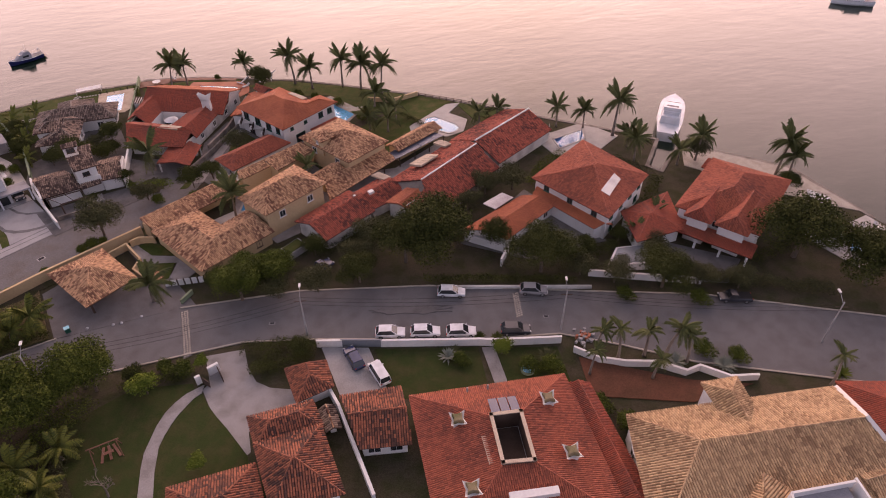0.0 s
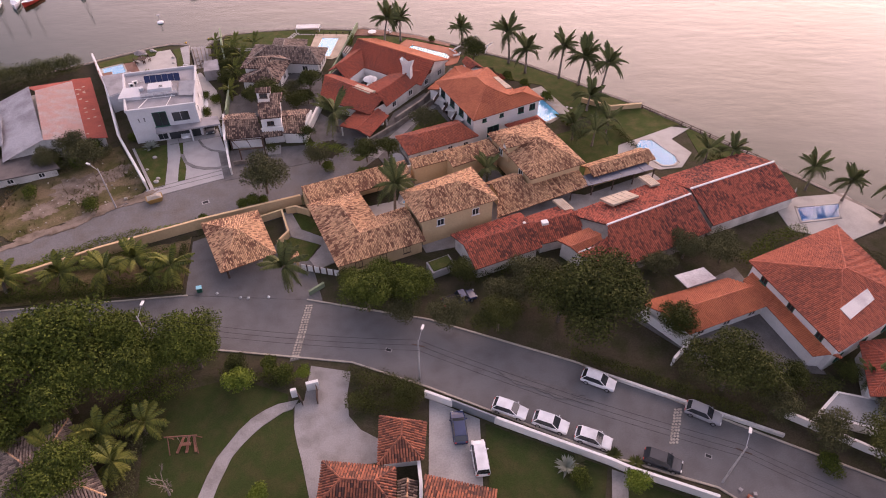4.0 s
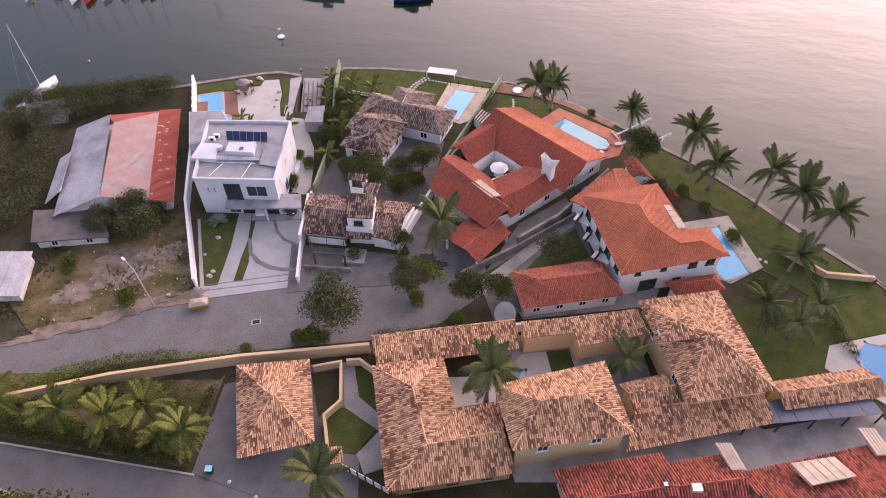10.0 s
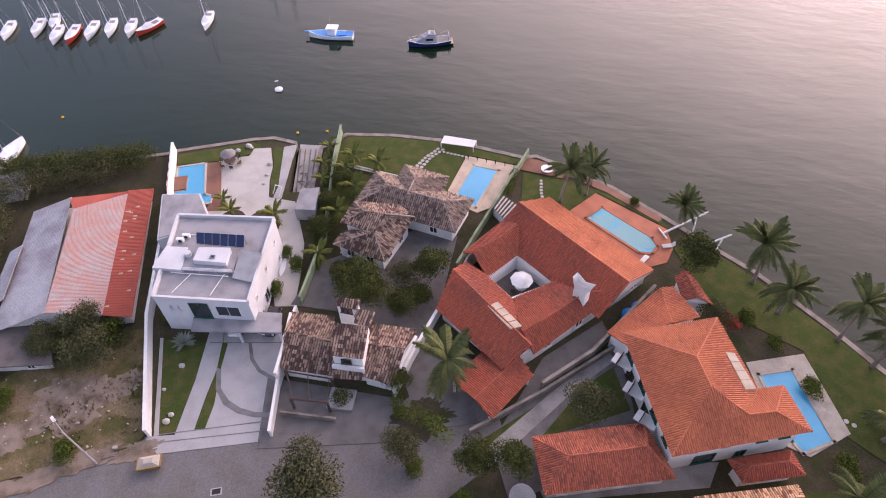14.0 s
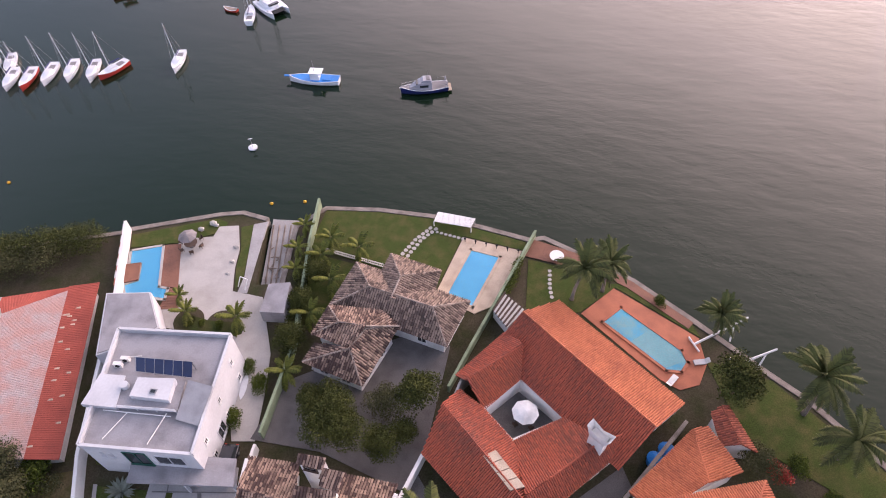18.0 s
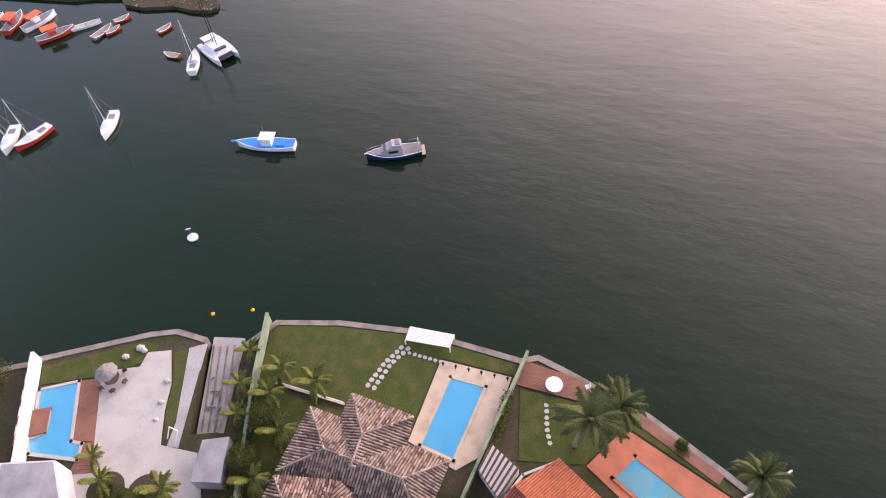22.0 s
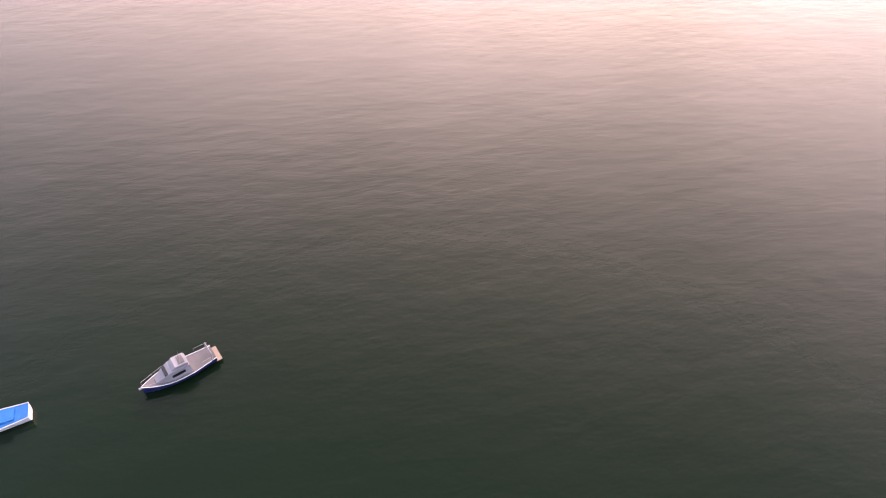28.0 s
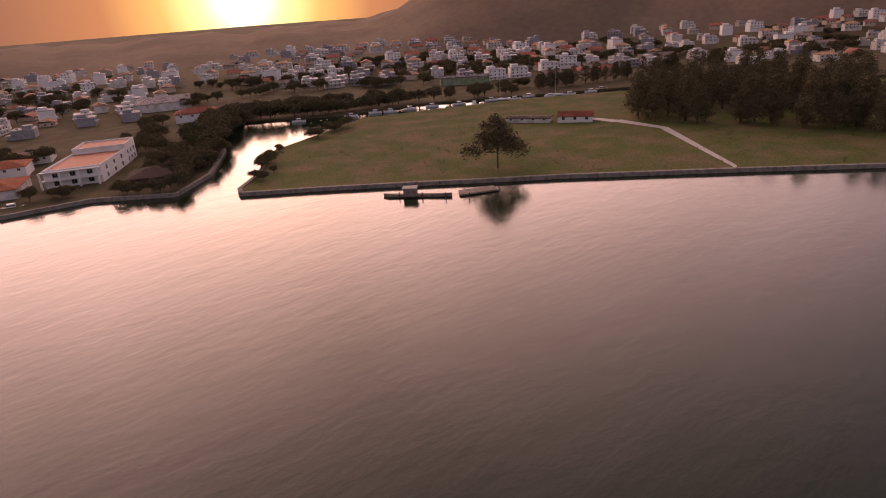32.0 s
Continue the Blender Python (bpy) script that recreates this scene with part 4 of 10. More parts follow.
# ---- houses of the headland ----
# walled ochre house group
def ochre_group():
    pav = thing("carport", (-20.6, -3.7, G0), "open carport with hipped tan clay tile roof on posts", "carport")
    q = [(-26.8, 0.2), (-18.7, 2.6), (-14.8, -7.1), (-22.1, -10.4)]
    s, c, _ = hip_slopes(ccw(q), 4.2, 1.9, turn=False)
    roof_parts(pav, s, c, TILE_TAN)
    for x, y in inset(ccw(q), 0.9):
        part("post", Mesh().box(x, y, G0, 0.3, 0.3, 2.5, 0.3), DARKWOOD, pav)
    h = thing("ochre_house", (-4, -2, G0), "ochre house with mottled tan clay roofs round courts", "house")
    n, nw, sw, se, e, c = (-3.1, 5.6, 4.5), (-11.0, 3.0, 4.5), (-5.7, -10.9, 4.5), (7.0, -6.4, 4.5), (4.5, 1.3, 4.5), (-0.5, -0.6, 4.5)
    r0, r1, r2 = (-5.5, 0.3, 6.2), (-2.5, -6.0, 6.2), (5.1, -2.9, 6.2)
    roof_parts(h, [[n, nw, r0], [nw, sw, r1, r0], [c, n, r0, r1], [sw, se, r2, r1], [e, c, r1, r2]], [(n, r0), (nw, r0), (r0, r1), (sw, r1), (r1, r2)], TILE_TAN)
    w, q = outline_walls(h, flat((nw, sw, se, e, c, n)), 4.5, YELLOW, 0.5)
    for a, b, ts in ((nw, sw, (0.25, 0.5, 0.75)), (sw, se, (0.2, 0.5, 0.8))):
        for t in ts:
            a2, b2 = lerp(a, lerp(r0, r2, 0.5), 0.08), lerp(b, lerp(r0, r2, 0.5), 0.08)
            window_on(w, a2[:2], b2[:2], t, 2.6, 1.1, 1.2, DARKWOOD)
    shed_roof(h, [(-10.5, 3.1), (5.6, 8.9)], [(-12.1, 6.6), (4.6, 12.3)], 4.3, 5.2, TILE_TAN)
    block(h, [(-12.0, 6.4), (4.6, 12.1), (5.0, 10.6), (-11.2, 4.8)], G0, 4.4, YELLOW)
    t = house("ochre_house", [(3.5, 1.6), (15.1, 7.0), (18.3, -1.1), (6.3, -5.4)], 7.2, 2.0, TILE_TAN, YELLOW, "two-storey ochre house with hipped tan clay roof", wins=((1, 2, 5.2, 1.2, 1.3), (0, 2, 4.9, 1.2, 1.3), (2, 2, 5.2, 1.2, 1.2)))
    u = house("ochre_house", [(19.1, 16.9), (28.8, 20.4), (33.9, 7.4), (24.3, 3.9)], 6.6, 2.2, TILE_TAN, YELLOW, "ochre house with big hipped clay roof and small turret", wins=((1, 2, 4.6, 1.2, 1.2), (3, 2, 4.6, 1.2, 1.2)))
    block(u, [(21.0, 14.0), (23.9, 15.0), (25.0, 11.9), (21.8, 10.7)], 5, 8.3, YELLOW, ((3, 1, 7.0, 0.7, 0.8),), name="turret")
    house("", [(20.6, 14.5), (24.1, 15.6), (25.5, 11.5), (21.4, 10.2)], 8.3, 0.8, TILE_TAN, YELLOW, "", parent=u, walls=False)
    bl, bi, ci, cr, tr, tm, tl = (6.0, 9.7, 5.4), (11.6, 11.6, 5.4), (12.5, 9.9, 5.2), (20.8, 13.4, 5.2), (19.3, 16.2, 6.1), (11.0, 13.3, 6.1), (5.3, 11.5, 6.1)
    roof_parts(u, [[bl, bi, tm, tl], [ci, cr, tr, tm]], [], TILE_TAN)
    outline_walls(u, flat((bl, bi, ci, cr, tr, tl)), 5.25, YELLOW, 0.2)
    house("", [(34.0, 9.5), (45.3, 13.7), (47.2, 10.5), (35.4, 6.4)], 4.4, 0.9, TILE_TAN, YELLOW, "", parent=u, hips=(0, 0))
    house("", [(17.3, 5.9), (22.4, 8.3), (24.2, 4.6), (19.0, 2.9)], 4.6, 1.0, TILE_TAN, YELLOW, "", parent=u, hips=(0, 0))
    shed_roof(u, [(18.3, -1.6), (34.2, 4.8)], [(19.0, 3.0), (33.2, 7.7)], 3.9, 5.0, TILE_TAN)
    p = thing("pergola", (38, 7, G0), "long pergola with blue-grey roof panels", "pergola")
    a, b, c, d = (30.7, 6.0), (44.4, 11.7), (46.3, 8.2), (31.2, 3.8)
    for i in range(8):
        q = [lerp(a, b, i / 8), lerp(a, b, (i + 0.97) / 8), lerp(d, c, (i + 0.97) / 8), lerp(d, c, i / 8)]
        part("panel", Mesh().prism(q, 4.0 + 0.03 * (i % 2), 4.05 + 0.03 * (i % 2)), SLATEPANEL, p)
    for i in range(5):
        for e in (lerp(a, b, i / 4), lerp(d, c, i / 4)):
            part("post", Mesh().box(*e, G0, 0.16, 0.16, 2.2, 0.4), DARKWOOD, p)


ochre_group()
wall_line("boundary_wall", [(-70, -18), (-52.9, -8.8), (-41.4, -3.4), (-27.6, 1.8), (-12.6, 6.4)], 1.9, 0.3, YELLOW, "ochre rendered boundary wall beside the street", category="wall")
wall_line("court_wall", [(-18.3, 2.5), (-15.3, 3.8), (-13.8, -1.2), (-15.1, -3.3), (-13.7, -6.5)], 1.3, 0.22, YELLOW, "ochre rendered zigzag court wall")
wall_line("court_wall", [(-14.6, 4.1), (-13.2, 4.5), (-11.0, 3.4)], 1.3, 0.22, YELLOW, "short ochre court wall beside a tiled house")
gate = thing("gatehouse", (*(-12.8, -6.8), G0), "small tiled gateway roof on ochre piers", "gateway")
roof_parts(gate, [[(-12.4, -9.0, 3.9), (-11.2, -8.5, 3.9), (-11.7, -7.0, 4.3), (-13.0, -7.4, 4.3)]], [], TILE_TAN)
for p in ((-13.0, -7.8), (-12.0, -7.3)):
    part("pier", Mesh().box(*p, G0 - 0.1, 0.35, 0.35, 2.2), YELLOW, gate)

pool([(3.6, 5.2), (5.2, 8.0), (6.7, 7.5), (5.4, 4.6)], LIGHTPAVE, "small blue pool in an ochre court", POOLDEEP)

# long red-roofed row
row = house("row_house", [(10.7, -5.5), (21.9, -1.4), (23.8, -9.1), (13.7, -12.8)], 4.4, 1.5, TILE_ROW, OLDWHITE, "low row house with dark red clay roof", hips=(0, 0))
gable_wing(row, (21.8, -2.6, 4.2), (28.9, 0.1, 4.2), (22.9, -5.2, 5.4), (29.9, -2.9, 5.4), (23.7, -8.2, 4.0), (31.4, -6.3, 4.0), TILE_ROW, OLDWHITE)
part("roof_window", Mesh().box(*(24.9, -4.9), 5.1, 1.0, 0.8, 0.5, 0.2), WHITE, row)
part("vent", Mesh().box(*(21.7, -5.4), 5.5, 0.4, 0.4, 0.6, 0.2), WHITE, row)
row = thing("row_house", (38, -5, G0), "long row house with old red clay gable roof", "house")
gable_wing(row, (29.1, -2.3, 4.4), (47.8, 5.5, 4.4), (33.4, -7.9, 7.0), (48.0, -2.0, 7.0), (32.4, -14.7, 4.2), (49.8, -7.5, 4.2), TILE_ROW, STONEWALL)
roof_parts(row, [[(28.7, -11.1, 4.7), (32.6, -14.5, 4.2), (35.2, -11.6, 5.2), (34.0, -8.9, 6.2)]], [], TILE_ROW)
gable_wing(row, (26.2, -8.4, 4.9), (33.3, -5.3, 4.9), (27.5, -10.4, 5.5), (34.6, -7.4, 5.5), (29.0, -11.9, 4.9), (35.0, -9.2, 4.9), TILE_ORANGE, OLDWHITE)
part("ridge_mortar", Mesh().tube((33.3, -7.9, 7.05), (48.0, -2.0, 7.05), 0.17, 0.17, 6), WHITE, row)
part("ridge_mortar", Mesh().tube((28.5, -11.3, 5.1), (34.8, -9.1, 5.3), 0.14, 0.14, 6), WHITE, row)
for q in ([(34.3, -0.7, 5.9), (38.8, 0.9, 5.9), (40.3, -1.1, 6.4), (35.8, -2.9, 6.4)], [(27.3, 0.6, 5.0), (28.9, 0.9, 5.0), (30.1, -1.9, 5.2), (28.6, -2.2, 5.2)], [(42.5, 5.3, 5.0), (44.2, 5.6, 5.0), (45.0, 2.5, 5.6), (43.4, 2.1, 5.6)]):
    sk = part("skylight", Mesh().add(q + [(x, y, z - 0.4) for x, y, z in q], [(3, 2, 1, 0), (0, 1, 5, 4), (1, 2, 6, 5), (2, 3, 7, 6), (3, 0, 4, 7)]), BEIGESTONE, row, "cream translucent skylight panel")
    for i in range(1, 5):
        part("batten", Mesh().tube((*lerp(q[0], q[1], i / 5)[:2], lerp(q[0], q[1], i / 5)[2] + 0.02), (*lerp(q[3], q[2], i / 5)[:2], lerp(q[3], q[2], i / 5)[2] + 0.02), 0.03, 0.03, 4), SANDSTONE, sk)
row = thing("row_house", (56, 2, G0), "long row house with red clay gable roof near the sea", "house")
gable_wing(row, (46.3, 5.2, 4.4), (62.4, 10.9, 4.4), (48.4, -0.7, 6.8), (64.5, 5.0, 6.8), (50.5, -6.6, 4.4), (66.6, -0.9, 4.4), TILE_ROW, OLDWHITE)
part("ridge_mortar", Mesh().tube((48.4, -0.7, 6.9), (64.5, 5.0, 6.9), 0.18, 0.18, 6), WHITE, row)

# white house with pool terrace
d = thing("white_villa", (20, 29, G0), "two-storey white villa with orange-red clay roof", "house")
a, b, sw, e, n2, jn = (11.3, 33.9, 7.2), (21.8, 38.5, 7.2), (16.9, 20.4, 7.2), (30.7, 26.3, 7.0), (28.4, 31.1, 7.0), (25.6, 30.0, 7.1)
r1, r2, v, t = (18.8, 31.1, 9.4), (20.2, 27.7, 9.4), (24.1, 26.0, 8.4), (26.8, 27.0, 8.4)
roof_parts(d, [[b, a, r1], [a, sw, r2, r1], [jn, b, r1, r2, v], [sw, e, t, v, r2], [n2, jn, v, t], [e, n2, t]], [(a, r1), (b, r1), (r1, r2), (sw, r2), (v, t), (t, n2), (t, e), (v, r2)], TILE_ORANGE)
w, q = outline_walls(d, flat((a, sw, e, n2, jn, b)), 7.15, WHITE, 0.6)
for t0, z, ww, hh, mt in ((0.12, 4.9, 1.6, 2.0, GREENPAINT), (0.4, 4.9, 1.6, 2.0, GREENPAINT), (0.66, 4.9, 1.6, 2.0, GREENPAINT), (0.88, 5.2, 1.2, 1.4, GREENPAINT), (0.2, 2.0, 1.6, 2.2, DARKWOOD), (0.55, 2.0, 1.6, 2.2, DARKWOOD)):
    k = sorted(range(len(q)), key=lambda m: math.dist(q[m], sw[:2]))[0]
    window_on(w, q[k - 1], q[k], t0, z, ww, hh, mt)
    if z > 4 and t0 < 0.8:
        x, y = lerp(q[k - 1], q[k], t0)
        part("balcony", Mesh().box(x - 0.7, y - 0.35, z - 0.3, 1.4, 2.4, 0.2, 1.15), WHITE, w)
        part("balcony_rail", Mesh().box(x - 1.35, y - 0.65, z - 0.1, 0.06, 2.4, 0.9, 1.15 - math.pi / 2), DARKWOOD, w)
for t0, z, ww, hh in ((0.16, 5.6, 0.8, 0.7), (0.42, 5.6, 0.8, 0.7), (0.72, 5.2, 1.2, 1.2), (0.9, 5.2, 1.2, 1.2), (0.3, 2.2, 2.4, 2.0), (0.6, 2.2, 1.2, 1.4)):
    window_on(w, q[k], q[(k + 1) % len(q)], t0, z, ww, hh, GREENPAINT)
sk = Mesh()
slab(sk, [(22.3, 33.4, 8.0), (23.2, 33.5, 8.0), (25.2, 29.5, 8.0), (24.1, 29.1, 8.0)], 0.5)
sk = part("skylight", sk, BEIGESTONE, d, "pale slatted roof panel")
for i in range(1, 4):
    part("bar", Mesh().tube(lerp((22.3, 33.4, 8.02), (24.1, 29.1, 8.02), i / 4), lerp((23.2, 33.5, 8.02), (25.2, 29.5, 8.02), i / 4), 0.04, 0.04, 4), METAL, sk)
lo0, lo1, hi1, hi0, ea0, ea1 = (9.9, 35.3, 4.7), (15.8, 43.4, 4.7), (17.1, 37.7, 5.9), (12.3, 33.3, 5.9), (20.5, 39.8, 4.9), (17.3, 44.2, 4.9)
roof_parts(d, [[lo0, lo1, hi1, hi0], [ea0, ea1, lo1, hi1]], [(lo1, hi1)], TILE_ORANGE)
outline_walls(d, flat((lo0, hi0, ea0, ea1, lo1)), 4.7, WHITE, 0.4)
g0, g1, g2, g3 = (17.7, 45.8, 4.6), (19.4, 47.1, 4.6), (22.2, 42.5, 4.6), (18.7, 42.4, 4.6)
roof_parts(d, [[g1, g2, lerp(g3, g2, 0.45)[:2] + (5.6,), lerp(g0, g1, 0.45)[:2] + (5.6,)], [g3, g0, lerp(g0, g1, 0.45)[:2] + (5.6,), lerp(g3, g2, 0.45)[:2] + (5.6,)]], [], TILE_BRICK)
outline_walls(d, flat((g0, g1, g2, g3)), 4.6, WHITE, 0.3)
house("", [(23.1, 22.6), (29.5, 25.1), (30.6, 22.8), (24.5, 20.5)], 4.4, 0.8, TILE_RED, WHITE, "", parent=d, hips=(1, 1))
pool([(27.9, 35.4), (31.8, 37.0), (35.2, 28.6), (31.8, 26.4), (30.8, 27.6)], SANDSTONE, "blue swimming pool wrapping the corner of a white villa")
e = house("white_cottage", [(3.2, 20.4), (14.6, 24.7), (17.9, 19.4), (5.3, 14.7)], 4.5, 1.4, TILE_BRICK, WHITE, "low white cottage with red clay roof", hips=(1, 0.5), wins=((0, 4, 2.7, 1.0, 0.9), (3, 2, 2.7, 1.0, 0.9)))
wall_line("boundary_wall", [(18.5, 17.2), (3.6, 12.6)], 1.6, 0.25, WHITE, "white rendered boundary wall")
wall_line("boundary_wall", [(-3.5, 20.5), (3.5, 27), (11.2, 35.0)], 1.1, 0.25, STONEWALL, "stained grey boundary wall between two yards")

# red courtyard house
def courtyard_house():
    c = thing("courtyard_house", (0, 42, G0), "rambling red clay roofed house round a courtyard", "house")
    inner = ccw([(-5.7, 40.8), (-2.5, 45.1), (2.9, 41.8), (-2.1, 38.1)])
    # sea-side wing: outer slope orange, sunlight put into its colour; old red inner slope
    ra, rb = (-3.6, 52.2, 7.3), (11.7, 41.5, 7.3)
    roof_parts(c, [[(0.2, 56.2, 5.2), (14.9, 45.9, 5.2), rb, ra]], [(ra, rb)], TILE_ORANGE)
    roof_parts(c, [[(8.8, 37.4, 4.5), (-6.5, 48.1, 4.5), ra, rb]], [], TILE_RED)
    # inland wings round the court
    gable_wing(c, (-9.5, 43.7, 4.6), (-5.2, 50.3, 5.6), (-8.1, 42.9, 6.2), (-2.9, 48.2, 6.7), (-5.7, 40.7, 4.5), (-2.5, 45.0, 4.5), TILE_RED)
    rw, rs = (-9.9, 39.5, 6.2), (1.4, 30.6, 6.2)
    roof_parts(c, [[(-10.9, 34.5, 4.4), (-1.3, 27.8, 4.4), rs, rw], [(-2.1, 38.0, 4.5), (-5.7, 40.7, 4.5), (-8.7, 42.1, 5.3), rw, rs]], [(rw, rs)], TILE_RED)
    rk, rm = (0.2, 32.1, 6.1), (6.7, 39.2, 6.7)
    roof_parts(c, [[(1.8, 30.8, 4.5), (11.6, 42.6, 4.5), rm, rk], [(2.9, 41.7, 4.5), (-2.1, 38.0, 4.5), rk, rm]], [(rk, rm), ((11.6, 42.6, 4.5), rm)], TILE_RED)
    # walls: outer shell and court walls
    shell = flat(((-9.3, 43.7, 4.4), (-3.3, 54.6, 4.4), (0.2, 56.8, 4.4), (14.7, 46.4, 4.4), (11.8, 42.7, 4.4), (1.8, 31.0, 4.4), (-0.8, 28.6, 4.4), (-10.5, 34.6, 4.4)))
    ob = ccw(inset(ccw(shell), 0.45))
    for p, q in zip(ob, ob[1:] + ob[:1]):
        w = part("wall", Mesh().box((p[0] + q[0]) / 2, (p[1] + q[1]) / 2, G0 - 0.2, math.dist(p, q) + 0.2, 0.25, 2.85, math.atan2(q[1] - p[1], q[0] - p[0])), OLDWHITE, c)
        for k in range(int(math.dist(p, q) / 4)):
            window_on(w, *[(lerp(p, q, u)[0] + (q[1] - p[1]) / math.dist(p, q) * 0.13, lerp(p, q, u)[1] - (q[0] - p[0]) / math.dist(p, q) * 0.13) for u in (0, 1)], (k + 0.5) / int(math.dist(p, q) / 4), 2.6, 1.2, 1.2)
    for p, q in zip(inner, inner[1:] + inner[:1]):
        part("court_wall", Mesh().box((p[0] + q[0]) / 2, (p[1] + q[1]) / 2, G0, math.dist(p, q) + 0.2, 0.2, 2.6, math.atan2(q[1] - p[1], q[0] - p[0])), WHITE, c)
    part("court_floor", Mesh().prism(inner, G0, G0 + 0.11), SETT, c)
    for pts in ((ra, (0.2, 56.2, 5.2), (-5.3, 51.2, 4.6)), (rb, (14.9, 45.9, 5.2), (10.6, 40.7, 4.6))):
        part("gable", Mesh().add([(x, y, z - 0.15) for x, y, z in pts], [(0, 1, 2)]), OLDWHITE, c)
    # porch roof towards the street
    gable_wing(c, (-6.8, 25.6, 3.7), (-3.4, 31.1, 3.7), (-3.8, 23.5, 4.3), (0.3, 30.0, 4.3), (-1.4, 21.9, 3.7), (2.2, 28.3, 3.7), TILE_RED)
    for p in ((-6.4, 25.2), (-1.7, 22.4), (1.7, 28.0)):
        part("post", Mesh().box(*p, G0, 0.3, 0.3, 1.9), OLDWHITE, c)
    part("back_wall", Mesh().prism(ccw([(-3.3, 28.9), (1.2, 28.8), (1.0, 28.1), (-3.4, 28.1)]), G0, 3.7), OLDWHITE, c)
    x, y = (6.2, 38.8)
    ch = Mesh().box(x, y, 5, 1.7, 1.0, 3.2, -0.55)
    ux, uy = math.cos(-0.55), math.sin(-0.55)
    for sgn in (-1, 1):
        ch.add([(x - 1.35 * ux - sgn * 0.5 * uy, y - 1.35 * uy + sgn * 0.5 * ux, 9.4), (x - 0.85 * ux - sgn * 0.5 * uy, y - 0.85 * uy + sgn * 0.5 * ux, 7.9), (x + 0.85 * ux - sgn * 0.5 * uy, y + 0.85 * uy + sgn * 0.5 * ux, 7.9), (x + 1.35 * ux - sgn * 0.5 * uy, y + 1.35 * uy + sgn * 0.5 * ux, 9.4), (x - sgn * 0.5 * uy, y + sgn * 0.5 * ux, 8.7)], [(0, 1, 2, 3, 4) if sgn < 0 else (4, 3, 2, 1, 0)])
    for sgn in (-1, 1):
        ch.add([(x + sgn * 1.35 * ux - k * 0.5 * uy, y + sgn * 1.35 * uy + k * 0.5 * ux, 9.4) for k in (-1, 1)] + [(x + sgn * 0.85 * ux - k * 0.5 * uy, y + sgn * 0.85 * uy + k * 0.5 * ux, 7.9) for k in (1, -1)], [(0, 1, 2, 3)])
    part("chimney", ch, WHITE, c, "white plastered chimney with winged cap")
    q = [(-4.6, 35.0, 6.2), (-3.5, 35.9, 6.2), (-0.0, 32.9, 6.3), (-1.3, 32.2, 6.3)]
    for i in range(4):
        g = Mesh()
        slab(g, [lerp(q[0], q[3], i / 4 + 0.01), lerp(q[1], q[2], i / 4 + 0.01), lerp(q[1], q[2], (i + 1) / 4 - 0.01), lerp(q[0], q[3], (i + 1) / 4 - 0.01)], 0.35)
        part("skylight", g, BEIGESTONE, c, "cream roof panel")
    wall_line("side_wall", [(3.4, 27.6), (8.6, 33.2), (15.4, 44.6)], 2.0, 0.3, STONEWALL, "stained grey side wall between two yards")


courtyard_house()
pool([(7.9, 59.3), (15.3, 54.7), (16.0, 53.2), (15.3, 51.7), (13.6, 51.5), (5.8, 56.6)], TERRACOTTA, "pale teal swimming pool in a terracotta terrace", POOLTEAL, [(11.5, 56.9), (15.1, 54.6), (15.7, 53.2), (13.6, 51.8), (9.3, 54.6)])
sheet("pool_terrace", [(6.8, 62.1), (17.2, 56.9), (18.1, 53.4), (17.3, 50.6), (15.2, 49.4), (13.0, 50.2), (3.2, 57.3)], G0 + 0.09, TERRACOTTA, "terracotta tiled pool terrace")

# weathered seaside house
n = thing("seaside_house", (-19, 52, G0), "white seaside house with weathered grey-brown clay roofs", "house")
ne, nn, ww, se = (-10.2, 54.1, 4.5), (-25.8, 56.8, 4.5), (-26.8, 49.7, 4.5), (-11.5, 47.3, 4.5)
r0, r1 = (-22.2, 52.1, 6.6), (-14.0, 50.9, 6.6)
roof_parts(n, [[ne, nn, r0, r1], [nn, ww, r0], [ww, se, r1, r0], [se, ne, r1]], [(r0, r1), (r0, nn), (r0, ww), (r1, ne), (r1, se)], TILE_GREY, MORTAR)
a, b, c, e = (-14.8, 57.8, 4.7), (-21.8, 59.0, 4.7), (-22.2, 55.0, 4.7), (-14.8, 52.6, 4.7)
t0, t1 = (-18.9, 54.2, 6.9), (-19.1, 50.9, 6.7)
roof_parts(n, [[a, b, t0], [e, a, t0, t1], [b, c, t1, t0]], [(t0, a), (t0, b), (t0, t1)], TILE_GREY, MORTAR)
wall, q = outline_walls(n, flat((ne, nn, ww, se)), 4.5, WHITE, 0.6)
for k in range(4):
    for t in (0.2, 0.5, 0.8):
        window_on(wall, q[k], q[(k + 1) % 4], t, 2.5, 1.2, 1.2)
outline_walls(n, flat((a, b, c, e)), 4.7, WHITE, 0.6)
s0, s1, s2, s3 = (-27.0, 41.5, 4.6), (-19.4, 40.2, 4.6), (-17.5, 48.8, 4.6), (-26.4, 44.3, 4.6)
a1, a2 = (-21.7, 43.5, 6.3), (-20.7, 46.3, 6.6)
roof_parts(n, [[s1, s2, a2, a1], [s0, s1, a1], [s3, s0, a1]], [(a1, a2), (a2, s2), (a1, s1), (a1, s0)], TILE_WORN, MORTAR)
u0, u1, u2 = (-26.4, 48.9, 5.6), (-26.9, 44.6, 5.6), (-21.9, 43.7, 6.1)
k0, k1, u3, u4 = (-23.9, 46.2, 7.0), (-20.7, 46.4, 6.9), (-20.1, 49.7, 5.6), (-17.4, 48.3, 5.2)
